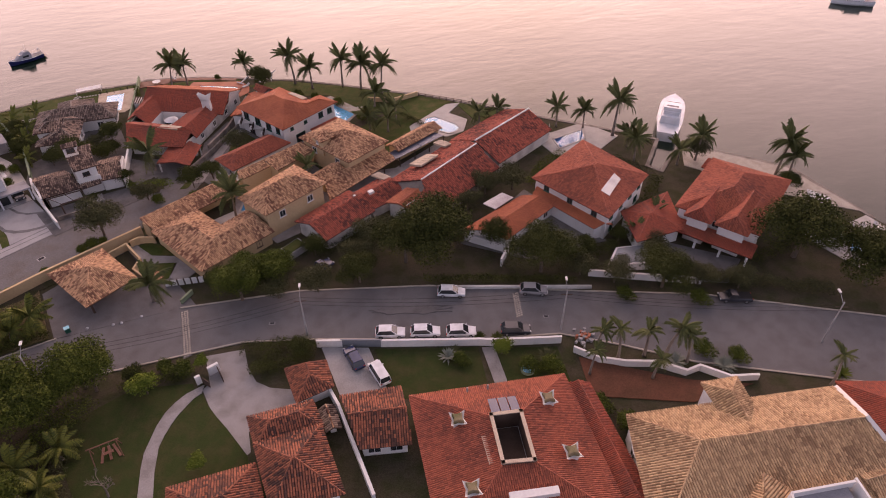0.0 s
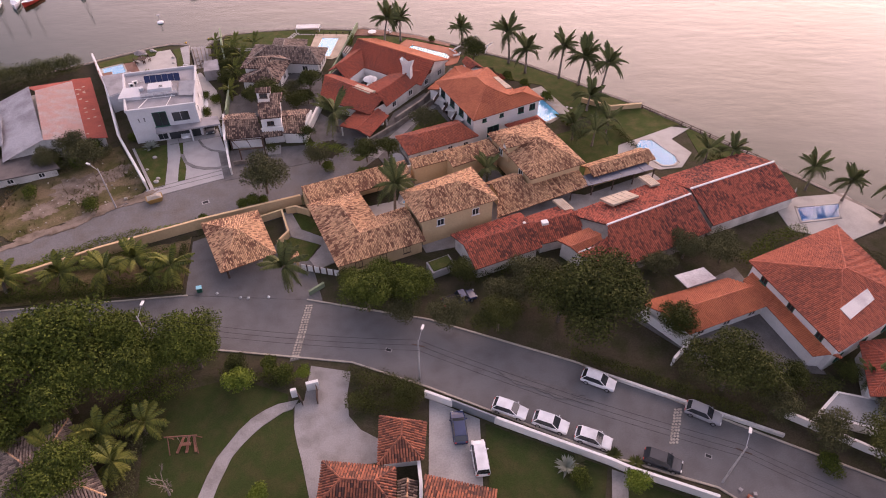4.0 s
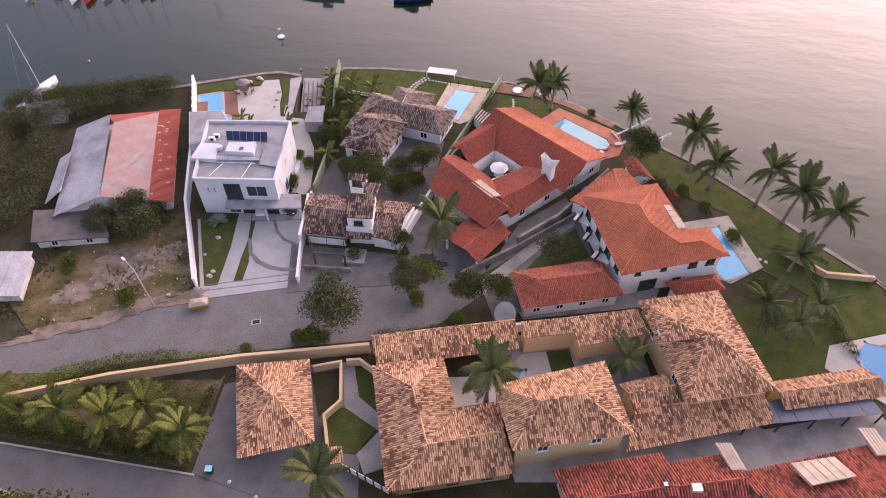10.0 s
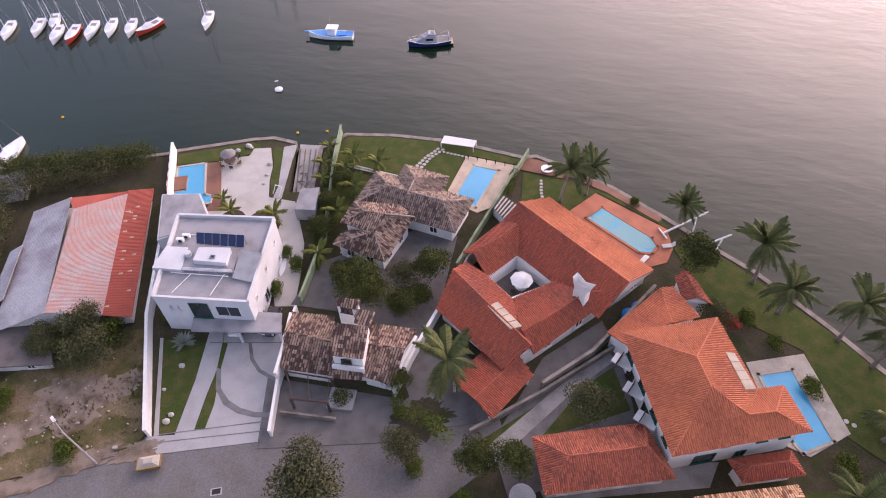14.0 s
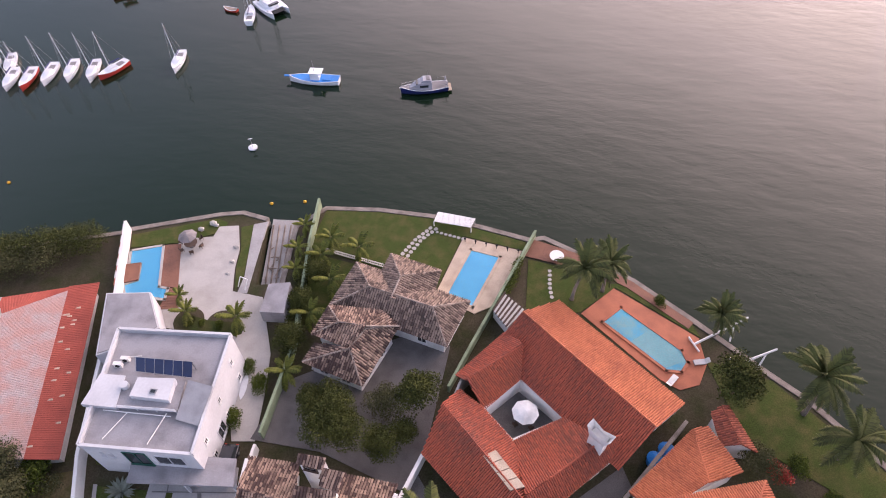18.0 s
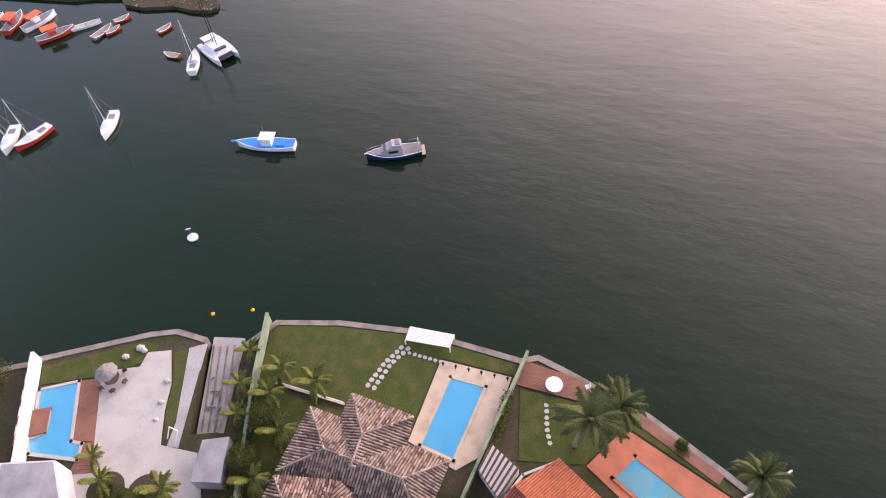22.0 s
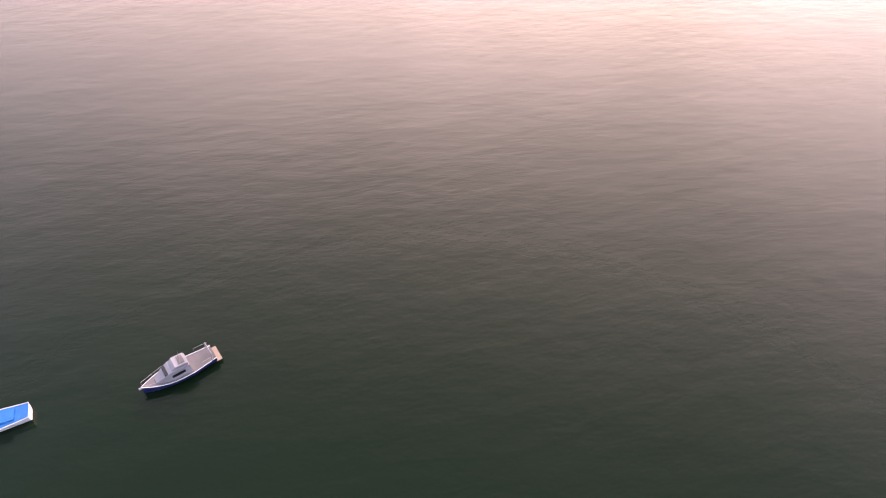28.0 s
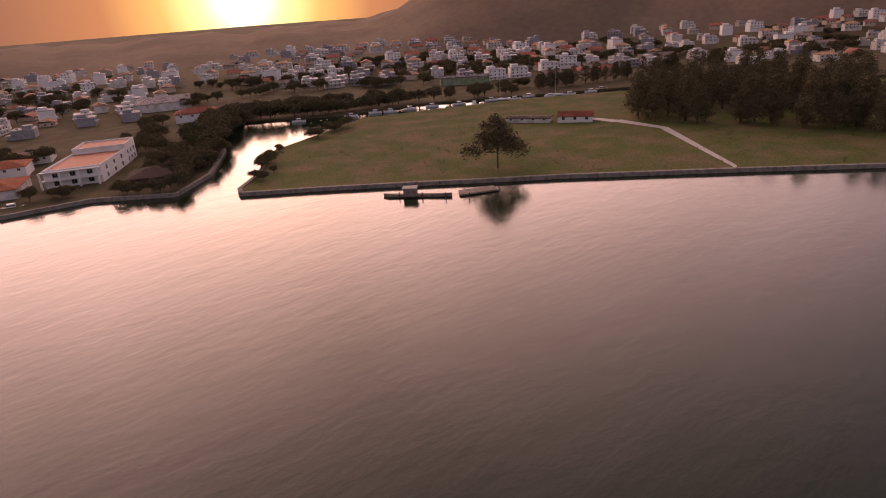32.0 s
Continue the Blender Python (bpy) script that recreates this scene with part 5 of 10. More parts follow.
roof_parts(n, [[u0, u1, k0], [u1, u2, k1, k0], [u3, u0, k0, k1], [u4, u3, k1]], [(k0, k1), (k0, u0), (k0, u1), (k1, u4)], TILE_WORN, MORTAR)
wall, q = outline_walls(n, flat((s3, s0, s1, s2)), 4.6, WHITE, 0.6)
for k in range(4):
    for t in (0.25, 0.7):
        window_on(wall, q[k], q[(k + 1) % 4], t, 2.5, 1.2, 1.3)
outline_walls(n, flat((u0, u1, u2, u3)), 5.6, WHITE, 0.6)
pool([(-12.4, 64.3), (-8.3, 63.9), (-10.1, 55.1), (-13.9, 56.0)], BEIGESTONE, "bright blue rectangular swimming pool in beige stone")
wall_line("garden_wall", [(-35.4, 67.4), (-33.8, 59.8), (-29.5, 44), (-28.6, 33)], 1.7, 0.25, PALEGREEN, "pale green garden wall running to the sea")
wall_line("garden_wall", [(-4.4, 68.4), (-8.9, 49.2), (-10.2, 43.2)], 1.4, 0.25, PALEGREEN, "pale green boundary wall beside the pool")
fn = thing("baluster_fence", (-28, 60, G0), "low white baluster fence across a lawn", "fence")
fa, fb = (-31.6, 59.7), (-23.1, 58.8)
for h in (0.06, 0.6):
    part("rail", Mesh().box((fa[0] + fb[0]) / 2, (fa[1] + fb[1]) / 2, G0 + h, math.dist(fa, fb), 0.14, 0.08, math.atan2(fb[1] - fa[1], fb[0] - fa[0])), OLDWHITE, fn)
for i in range(29):
    x, y = lerp(fa, fb, i / 28)
    part("baluster", Mesh().tube((x, y, G0), (x, y, G0 + 0.62), 0.07, 0.05, 5), OLDWHITE, fn)
wall_line("yard_wall", [(-10.6, 36), (-12.2, 28.4), (-13, 23)], 1.8, 0.3, WHITE, "white rendered yard wall")

# small house with black-stained roof
m = thing("old_cottage", (-20, 25, G0), "white cottage with black-stained clay roof and raised centre", "house")
gable_wing(m, (-28.3, 29.9, 4.3), (-22.8, 30.4, 4.3), (-27.4, 26.3, 5.5), (-21.4, 26.4, 5.5), (-26.4, 22.3, 4.2), (-20.1, 22.7, 4.2), TILE_WORN, WHITE)
gable_wing(m, (-18.2, 30.5, 4.3), (-12.3, 30.8, 4.3), (-17.5, 26.9, 5.4), (-12.8, 27.4, 5.4), (-17.0, 23.4, 4.2), (-13.1, 23.2, 4.2), TILE_WORN, WHITE)
h0, h1, l1, l0 = (-21.0, 27.2, 8.3), (-17.0, 27.6, 8.3), (-16.6, 24.0, 7.2), (-20.4, 23.6, 7.2)
roof_parts(m, [[l0, l1, h1, h0]], [], TILE_WORN)
w, q = outline_walls(m, flat((l0, l1, h1, h0)), 7.2, WHITE, 0.2)
part("gable", Mesh().add([(x, y, z - 0.15) for x, y, z in (h0, h1, (h1[0], h1[1], 7.2), (h0[0], h0[1], 7.2))], [(0, 1, 2, 3)]), WHITE, m)
for x, y in ((l0, h0), (h1, l1)):
    part("gable", Mesh().add([(x[0], x[1], x[2] - 0.12), (y[0], y[1], y[2] - 0.12), (y[0], y[1], 7.0), (x[0], x[1], 7.0)], [(0, 1, 2, 3)]), WHITE, m)
window_on(w, lerp(l0, l1, 0.04)[:2], lerp(l0, l1, 0.98)[:2], 0.45, 5.75, 1.2, 0.8, DARKWOOD)
part("dormer_apron", Mesh().prism([lerp(l0, l1, 0.02)[:2], lerp(l0, l1, 0.98)[:2], (l1[0] + 0.05, l1[1] - 0.3), (l0[0] + 0.05, l0[1] - 0.3)], 3.9, 5.4), WHITE, m)
roof_parts(m, [[(-20.2, 22.6, 4.0), (-16.8, 23.1, 4.0), (-16.9, 24.0, 4.8), (-20.4, 23.5, 4.8)]], [], TILE_WORN)
b0, b1, b2, b3 = (-21.4, 28.9, 9.3), (-18.7, 28.9, 9.3), (-18.6, 29.9, 9.8), (-21.3, 29.7, 9.8)
roof_parts(m, [[b0, b1, b2, b3]], [], TILE_WORN)
tw, q = outline_walls(m, flat((b0, b1, b2, b3)), 9.3, WHITE, 0.15)
window_on(tw, lerp(b0, b1, 0.06)[:2], lerp(b0, b1, 0.94)[:2], 0.5, 8.2, 1.4, 0.9, DARKWOOD)
roof_parts(m, [[(-18.8, 27.7, 8.3), (-16.8, 27.5, 8.3), (-16.6, 29.3, 8.9), (-18.9, 29.2, 8.9)]], [], TILE_WORN)
wall_line("boundary_wall", [(-28.1, 29.4), (-27.0, 23.9), (-26.6, 21.3)], 3.0, 0.25, WHITE, "high white party wall beside a cottage roof")
wall_line("boundary_wall", [(-12.2, 29.7), (-12.9, 25.4)], 2.8, 0.3, WHITE, "white gable wall of a cottage")
cp = thing("front_pergola", (*(-22.6, 20.2), G0), "dark timber pergola over a cottage gate", "pergola")
a, b = (-23.8, 18.9, 4.2), (-19.6, 19.4, 4.2)
part("beam", Mesh().tube(a, b, 0.14, 0.14, 6), DARKWOOD, cp)
c, d = (-25.9, 22.1, 4.0), (-20.3, 22.4, 4.0)
part("beam", Mesh().tube(c, d, 0.1, 0.1, 6), DARKWOOD, cp)
for t in (0.04, 0.5, 0.96):
    part("rafter", Mesh().tube(lerp(a, b, t), lerp(c, d, t), 0.06, 0.06, 5), DARKWOOD, cp)
for p in (a, b, c, d):
    part("post", Mesh().box(p[0], p[1], G0, 0.22, 0.22, p[2] - G0), DARKWOOD, cp)
lone("garden_wall", Mesh().box(*(-21.8, 18.2), G0 - 0.1, 6.5, 0.25, 0.9, 0.1), STONEWALL, "low stained wall in front of a cottage", "wall", kind="structure")
pl = thing("planter", (*(-18.8, 21.1), G0), "square stone planter with a round shrub", "planter")
x, y = (-18.8, 21.1)
part("box", Mesh().box(x, y, G0, 3.0, 2.6, 0.5, 0.1), CONCRETE, pl)
g = Mesh()
leaf_cloud(g, [(x, y, G0 + 1.0, 1.2, 1.2, 0.8)], 900, 0.1, random.Random(4))
part("shrub", g, LEAF, pl, kind="stuff")


# white modern house
def modern_house():
    w = thing("modern_house", (-39, 33, G0), "white modern box house with flat grey roof", "house")
    q = ccw([(-47.2, 38.7), (-34.4, 40.9), (-31.9, 27.5), (-43.4, 25.7)])
    block(w, q, G0 - 0.2, 8.2, COOLWHITE, ((1, 3, 6.0, 0.6, 0.9), (1, 3, 2.6, 0.7, 1.0)), name="upper_block")
    part("flat_roof", Mesh().prism(inset(q, 0.3), 8.2, 8.3), PALECON, w)
    par = Mesh()
    for a, b in zip(q, q[1:] + q[:1]):
        par.box((a[0] + b[0]) / 2, (a[1] + b[1]) / 2, 8.2, math.dist(a, b), 0.3, 0.55, math.atan2(b[1] - a[1], b[0] - a[0]))
    part("parapet", par, COOLWHITE, w)
    # the roof room's sunk court, its hatch, the panels and the frame that carries them
    part("roof_kerb", Mesh().prism(ccw([(-42.1, 30.1), (-35.5, 31.2), (-36.4, 34.5), (-43.2, 33.6)]), 8.3, 8.75), PALECON, w)
    t = ccw([(-41.1, 33.4), (-37.2, 34.2), (-36.6, 31.8), (-40.8, 31.3)])
    part("white_tank", Mesh().prism(t, 8.7, 9.45), COOLWHITE, w)
    hatch = part("roof_hatch", Mesh().box(*(-38.6, 32.3), 9.45, 0.7, 0.55, 0.12, 0.15), METAL, w)
    part("hatch_glass", Mesh().box(*(-38.6, 32.3), 9.5, 0.5, 0.35, 0.1, 0.15), GLASS, hatch)
    p, q2 = ((-42.3, 35.3, 9.9), (-36.1, 36.2, 9.9)), ((-41.9, 34.1, 9.1), (-35.7, 34.8, 9.1))
    for i in range(6):
        r = Mesh()
        slab(r, [lerp(*q2, i / 6 + 0.004), lerp(*q2, (i + 1) / 6 - 0.004), lerp(*p, (i + 1) / 6 - 0.004), lerp(*p, i / 6 + 0.004)], 0.06)
        sp = part("solar_panel", r, SOLAR, w)
        f = Mesh()
        for a, b in ((lerp(*q2, i / 6), lerp(*p, i / 6)), (lerp(*q2, i / 6), lerp(*q2, (i + 1) / 6)), (lerp(*p, i / 6), lerp(*p, (i + 1) / 6))):
            f.tube((a[0], a[1], a[2] + 0.03), (b[0], b[1], b[2] + 0.03), 0.03, 0.03, 4)
        part("panel_frame", f, METAL, sp)
    for t in (0.02, 0.5, 0.98):
        x, y, z = lerp(*p, t)
        part("bracket", Mesh().tube((x, y, 8.3), (x, y, z), 0.05, 0.05), METAL, w)
    fr = Mesh()
    a, b = (-41.8, 30.1, 9.2), (-35.6, 31.1, 9.2)
    for k in range(3):
        fr.tube((a[0], a[1], a[2] - 0.22 * k), (b[0], b[1], b[2] - 0.22 * k), 0.05, 0.05, 5)
    for t in (0.0, 0.33, 0.66, 1.0):
        x, y, z = lerp(a, b, t)
        fr.tube((x, y, 8.3), (x, y, z), 0.04, 0.04, 5)
    part("roof_rail", fr, COOLWHITE, w)
    h0, h1, l1, l0 = (-35.9, 34.5, 9.1), (-33.0, 34.4, 9.1), (-32.7, 30.3, 8.6), (-35.3, 30.4, 8.6)
    for i in range(4):
        sl = Mesh()
        slab(sl, [lerp(l0, h0, i / 4), lerp(l1, h1, i / 4), lerp(l1, h1, (i + 0.97) / 4)[:2] + (lerp(l1, h1, (i + 1) / 4)[2] + 0.1,), lerp(l0, h0, (i + 0.97) / 4)[:2] + (lerp(l0, h0, (i + 1) / 4)[2] + 0.1,)], 0.07)
        part("roof_panel", sl, SHEET2, w, "grey ribbed heating panel")
    part("roof_room", Mesh().prism(ccw([(-45.7, 33.1), (-42.9, 33.5), (-41.9, 30.0), (-45.6, 29.5)]), 8.25, 8.85), COOLWHITE, w)
    tk = (-42.2, 32.4)
    part("water_tank", Mesh().tube((*tk, 8.3), (*tk, 9.3), 0.45, 0.42, 12), COOLWHITE, w)
    tk = (-37.4, 33.8)
    part("water_tank", Mesh().tube((*tk, 8.3), (*tk, 9.2), 0.4, 0.38, 12), COOLWHITE, w)
    an = [(-54.4, 44.6), (-49.0, 46.0), (-45.2, 41.6), (-47.2, 38.8), (-50.4, 36.4)]
    part("annex", Mesh().prism(an, G0 - 0.2, 5.2), COOLWHITE, w)
    part("annex_roof", Mesh().prism(inset(ccw(an), 0.2), 5.2, 5.3), PALECON, w)
    part("canopy", Mesh().prism([(-40.0, 27.4), (-29.2, 29.3), (-28.2, 26.6), (-39.0, 24.4)], 4.4, 4.7), PALECON, w)
    for p in ((-28.6, 26.9), (-33.5, 25.8)):
        part("post", Mesh().box(*p, G0, 0.25, 0.25, 2.65), COOLWHITE, w)
    window_on(w, (-32.6, 31.2), (-33.6, 36.6), 0.2, 2.4, 1.6, 2.0, COOLWHITE)
    a, b = (-43.4, 25.7), (-31.9, 27.5)
    window_on(w, a, b, 0.45, 4.8, 2.4, 2.9, GREENPAINT)
    window_on(w, a, b, 0.75, 5.4, 3.0, 2.0, COOLWHITE)
    window_on(w, a, b, 0.14, 6.0, 0.4, 1.0, COOLWHITE)
    window_on(w, a, b, 0.22, 6.0, 0.4, 1.0, COOLWHITE)
    window_on(w, a, b, 0.4, 2.0, 1.8, 2.4, COOLWHITE, True)
    # Wide dark glass door stands in for the garage opening's shade.
    window_on(w, a, b, 0.73, 1.9, 5.4, 2.3, CARDARK, True)


modern_house()
pool([(-58.1, 53.6), (-54.1, 55.5), (-50.9, 48.9), (-49.6, 48.9), (-49.1, 47.2), (-54.7, 46.7), (-55.8, 48.1), (-54.3, 49.2), (-55.4, 51.8), (-56.9, 51.3)], LIGHTPAVE, "bright blue angular pool beside a timber deck")
deck = thing("pool_deck", (-51, 51, G0), "red-brown timber deck beside a pool", "deck")
for i in range(12):
    pa, pb, pc, pd = (-54.0, 55.6), (-51.8, 56.3), (-48.4, 49.4), (-50.8, 48.9)
    part("plank", Mesh().prism([lerp(pa, pb, i / 12), lerp(pa, pb, (i + 0.94) / 12), lerp(pd, pc, (i + 0.94) / 12), lerp(pd, pc, i / 12)], G0, G0 + 0.14), WOOD, deck)
for i in range(8):
    pa, pb, pc, pd = (-49.5, 49.0), (-48.4, 49.4), (-46.7, 46.3), (-49.1, 45.6)
    part("plank", Mesh().prism([lerp(pa, pd, i / 8), lerp(pa, pd, (i + 0.94) / 8), lerp(pb, pc, (i + 0.94) / 8), lerp(pb, pc, i / 8)], G0, G0 + 0.15), WOOD, deck)
lone("bathing_platform", Mesh().prism([(-57.3, 51.1), (-55.4, 51.9), (-54.2, 49.2), (-55.8, 48.3)], G0, G0 + 0.4), WOOD, "red-brown timber bathing platform", "platform", (-56, 50.5, G0))
lone("store_hut", Mesh().prism([(-35.8, 51.3), (-33.2, 52.2), (-32.1, 47.6), (-35.1, 47.1)], G0 - 0.1, 4.0), PALECON, "small grey flat-roofed store hut", "hut", (-34, 50, G0))
wall_line("boundary_wall", [(-60.3, 57.0), (-54.5, 45.5), (-46.4, 26.0), (-38.3, 12.0)], 1.9, 0.3, WHITE, "white rendered boundary wall running to the sea")
wall_line("boundary_wall", [(-28.6, 31.5), (-28.2, 27), (-25.0, 15.2)], 1.5, 0.25, WHITE, "white rendered wall beside a driveway")
for k, pts in enumerate(([(-35.1, 21.8), (-33.8, 19.0), (-32.1, 17.5), (-30.0, 16.8), (-27.8, 16.8), (-25.6, 17.4), (-25.8, 17.9), (-28.0, 17.4), (-29.9, 17.5), (-31.7, 18.1), (-33.3, 19.3), (-34.4, 21.6)],
                         [(-32.8, 25.8), (-31.6, 23.7), (-29.9, 22.3), (-27.1, 21.5), (-27.3, 22.0), (-29.7, 22.7), (-31.2, 23.9), (-32.4, 25.9)])):
    lone("paving_band", Mesh().prism(pts, G0, G0 + 0.122 + 0.004 * k), BANDSTONE, "dark curved paving band in a pale driveway", "paving", kind="structure")
sheet("planted_strip", [(-36.0, 25.1), (-35.3, 25.2), (-34.4, 21.2), (-33.1, 17.3), (-32.7, 14.2), (-33.8, 13.7), (-34.5, 17.9), (-34.9, 21.4)], G0 + 0.118, GRASS, "dark planted strip across a pale driveway", "lawn")
for p, q in (((-37.4, 12.4), (-25.2, 17.1)), ((-38.3, 11.1), (-24.8, 16.0)), ((-37.5, 24.8), (-28.9, 26.8)), ((-35.9, 25.1), (-36.7, 27.1))):
    lone("paving_joint", Mesh().box((p[0] + q[0]) / 2, (p[1] + q[1]) / 2, G0, math.dist(p, q), 0.12, 0.121, math.atan2(q[1] - p[1], q[0] - p[0])), BANDSTONE, "dark drain joint across a pale driveway", "paving", kind="structure")
sheet("edge_strip", [(-44.0, 24.0), (-43.6, 24.1), (-37.4, 12.3), (-37.9, 12.1)], G0 + 0.112, DRIVE, "pale paved strip along a white wall")


# pink sheet-roofed barn
BARN = ((-57.4, 46.6, 3.9), (-47.8, 25.0, 3.9), (-65.6, 41.2, 6.0), (-57.0, 22.0, 6.0), (-72.0, 38.4, 3.9), (-63.4, 18.8, 3.9))
def barn():
    b = thing("barn", (-60, 33, G0), "low building with faded pink, white and red sheet roof", "barn")
    ne0, ne1, r0, r1, w0, w1 = BARN
    mid0, mid1 = lerp(ne0, r0, 0.34), lerp(ne1, r1, 0.34)
    hip = lerp(r0, r1, 0.14)
    for nm, quad, mt, k in (("red_roof", (ne0, ne1, mid1, mid0), REDMETAL, 90), ("pink_roof", (lerp(mid0, mid1, 0.03), mid1, r1, hip), PINKMETAL, 90), ("white_roof", (w1, w0, lerp(w0, r0, 0.86), r1), WHITEMETAL, 80),
                            ("hip_roof", (lerp(w0, r0, 0.8), ne0, lerp(mid0, mid1, 0.03), hip), REDMETAL, 30), ("porch_roof", ((-66.6, 21.2, 3.5), (-70.6, 31.2, 3.5), (-68.6, 32.0, 4.6), (-64.9, 23.4, 4.6)), WHITEMETAL, 30)):
        g = Mesh()
        a, b2, c, d = quad
        for i in range(k):
            p = [lerp(a, b2, i / k), lerp(a, b2, (i + 0.5) / k), lerp(d, c, (i + 0.5) / k), lerp(d, c, i / k)]
            slab(g, [(x, y, z + 0.05) for x, y, z in p], 0.1)
            p = [lerp(a, b2, (i + 0.5) / k), lerp(a, b2, (i + 1) / k), lerp(d, c, (i + 1) / k), lerp(d, c, (i + 0.5) / k)]
            slab(g, p, 0.1)
        part(nm, g, mt, b, kind="stuff")
    block(b, [(-58.0, 45.8), (-48.6, 25.4), (-62.8, 20.0), (-71.2, 38.0)], G0 - 0.3, 3.8, OLDWHITE, ((0, 3, 2.2, 1, 1),))
    part("gable", Mesh().add([(-48.6, 25.4, 3.8), (-62.8, 20.0, 3.8), (-57.0, 22.6, 5.8)], [(0, 1, 2)]), OLDWHITE, b)
    part("vent", Mesh().box(*(-56.8, 26.6), 4.4, 0.9, 0.8, 1.1, 0.4), BEIGESTONE, b)
    rng = random.Random(12)
    for i in range(16):
        v = rng.uniform(0.15, 0.95)
        x, y, z = lerp(lerp(ne0, ne1, v), lerp(mid0, mid1, v), rng.uniform(0.25, 0.95))
        part("roof_patch", Mesh().box(x, y, z - 0.02, 0.55, 0.22, 0.1, 0.4), BEIGESTONE, b)
    s = thing("shed", (-60, 18, G0), "low dark flat-roofed shed with white walls", "shed")
    q = ccw([(-67.4, 19.7), (-57.7, 22.0), (-53.5, 16.9), (-63.8, 13.8)])
    part("roof", Mesh().prism(q, 3.4, 3.6), SHEDROOF, s)
    block(s, q, G0 - 0.2, 3.4, OLDWHITE, ((0, 2, 2.2, 1, 0.9),), 0.5)
    s = thing("shed", (-64, 7, G0), "small shed with pale corrugated roof", "shed")
    q = [(-70, 11.0), (-62.5, 12.4), (-59.3, 5.0), (-68, 3.5)]
    g = Mesh()
    for i in range(18):
        g.prism([lerp(q[0], q[1], i / 18), lerp(q[0], q[1], (i + 0.9) / 18), lerp(q[3], q[2], (i + 0.9) / 18), lerp(q[3], q[2], i / 18)], 3.4, 3.5 + 0.05 * (i % 2))
    part("roof", g, WHITEMETAL, s, kind="stuff")
    block(s, q, G0 - 0.2, 3.4, OLDWHITE, (), 0.4)


barn()

# houses by the beach
a = house("white_house", [(34.8, -20.6), (48.5, -17.2), (53.1, -22.0), (39.8, -26.2)], 4.3, 0.9, TILE_ORANGE, WHITE, "low white house wing with orange clay roof", hips=(0, 0), wins=((0, 3, 2.4, 1.2, 1.2),))
b = house("white_house", [(50.8, -16.6), (66.6, -10.6), (69.4, -25.6), (55.2, -32.2)], 7.0, 2.4, TILE_BRICK, WHITE, "two-storey white house with orange clay roof and green shutters", wins=((3, 3, 5.4, 1.1, 1.2), (0, 4, 5.2, 1.2, 1.3), (0, 3, 2.6, 1.2, 1.3)), wmat=GREENPAINT)
house("", [(50.2, -18.0), (53.0, -16.4), (57.0, -31.6), (53.6, -31.0)], 4.6, 0.7, TILE_ORANGE, WHITE, "", parent=b, hips=(0, 0), turn=True)
g = Mesh()
slab(g, [(58.4, -28.2, 7.92), (63.1, -25.4, 8.08), (62.8, -23.9, 8.5), (57.6, -26.8, 8.4)], 0.1)
part("solar_panel", g, METAL, b)
house("", [(60.5, -29.4), (71.5, -28.8), (66.5, -38.0), (57.5, -37.0)], 4.6, 1.2, TILE_RED, WHITE, "", parent=b, hips=(1, 1))
c = house("beach_house", [(67.5, -34.4), (84.2, -26.6), (90.7, -38.4), (73.6, -46.6)], 6.6, 2.8, TILE_BRICK, WHITE, "two-storey beach house with red hipped roofs and gables", wins=((0, 4, 4.8, 1.6, 1.4), (0, 3, 2.4, 1.4, 1.4), (3, 3, 4.8, 1.2, 1.2), (1, 4, 4.8, 1.6, 1.3)))
house("", [(66.9, -37.0), (74.6, -33.6), (76.6, -37.6), (68.9, -40.8)], 6.7, 1.9, TILE_RED, WHITE, "", parent=c, hips=(0.35, 0))
house("", [(69.4, -41.2), (79.0, -36.8), (81.2, -41.4), (71.6, -45.9)], 6.7, 2.1, TILE_BRICK, WHITE, "", parent=c, hips=(0.35, 0.3))
shed_roof(c, [(64.9, -36.0), (71.0, -48.2)], [(67.4, -34.9), (73.5, -46.9)], 4.1, 4.8, TILE_RED)
for t in (0.02, 0.35, 0.66, 0.98):
    x, y = lerp((65.3, -36.2), (71.1, -47.7), t)
    part("post", Mesh().box(x, y, G0 - 0.1, 0.35, 0.35, 2.4, 0.5), WHITE, c)
house("", [(83.0, -25.6), (86.5, -24.0), (88.0, -27.0), (84.6, -28.6)], 4.4, 0.9, TILE_RED, WHITE, "", parent=c)
k = thing("carport", (56.5, -38, G0), "white-walled carport with dark flat roof by the road", "carport")
q = ccw([(51.1, -37.9), (55.0, -35.2), (62.0, -37.6), (57.8, -41.0)])
part("wall", Mesh().prism(q, G0 - 0.2, 3.2), WHITE, k)
part("roof", Mesh().prism(inset(q, 0.35), 3.2, 3.32), SHEET, k)
house("straw_shelter", [(87.8, -44.2), (92.6, -44.2), (93.2, -49.0), (87.8, -49.6)], 3.4, 1.0, THATCH, WEATHERWOOD, "straw-roofed pool shelter on posts", category="shelter")
pool([(67.3, -0.8), (75.0, -0.4), (73.2, -3.8), (66.4, -4.4)], LIGHTPAVE, "deep blue pool on a seaside terrace", POOLNAVY)
pool([(91.9, -50.6), (98.6, -53.2), (95.6, -56.2), (89.1, -53.2)], LIGHTPAVE, "pale blue pool by the beach", POOLTILE)
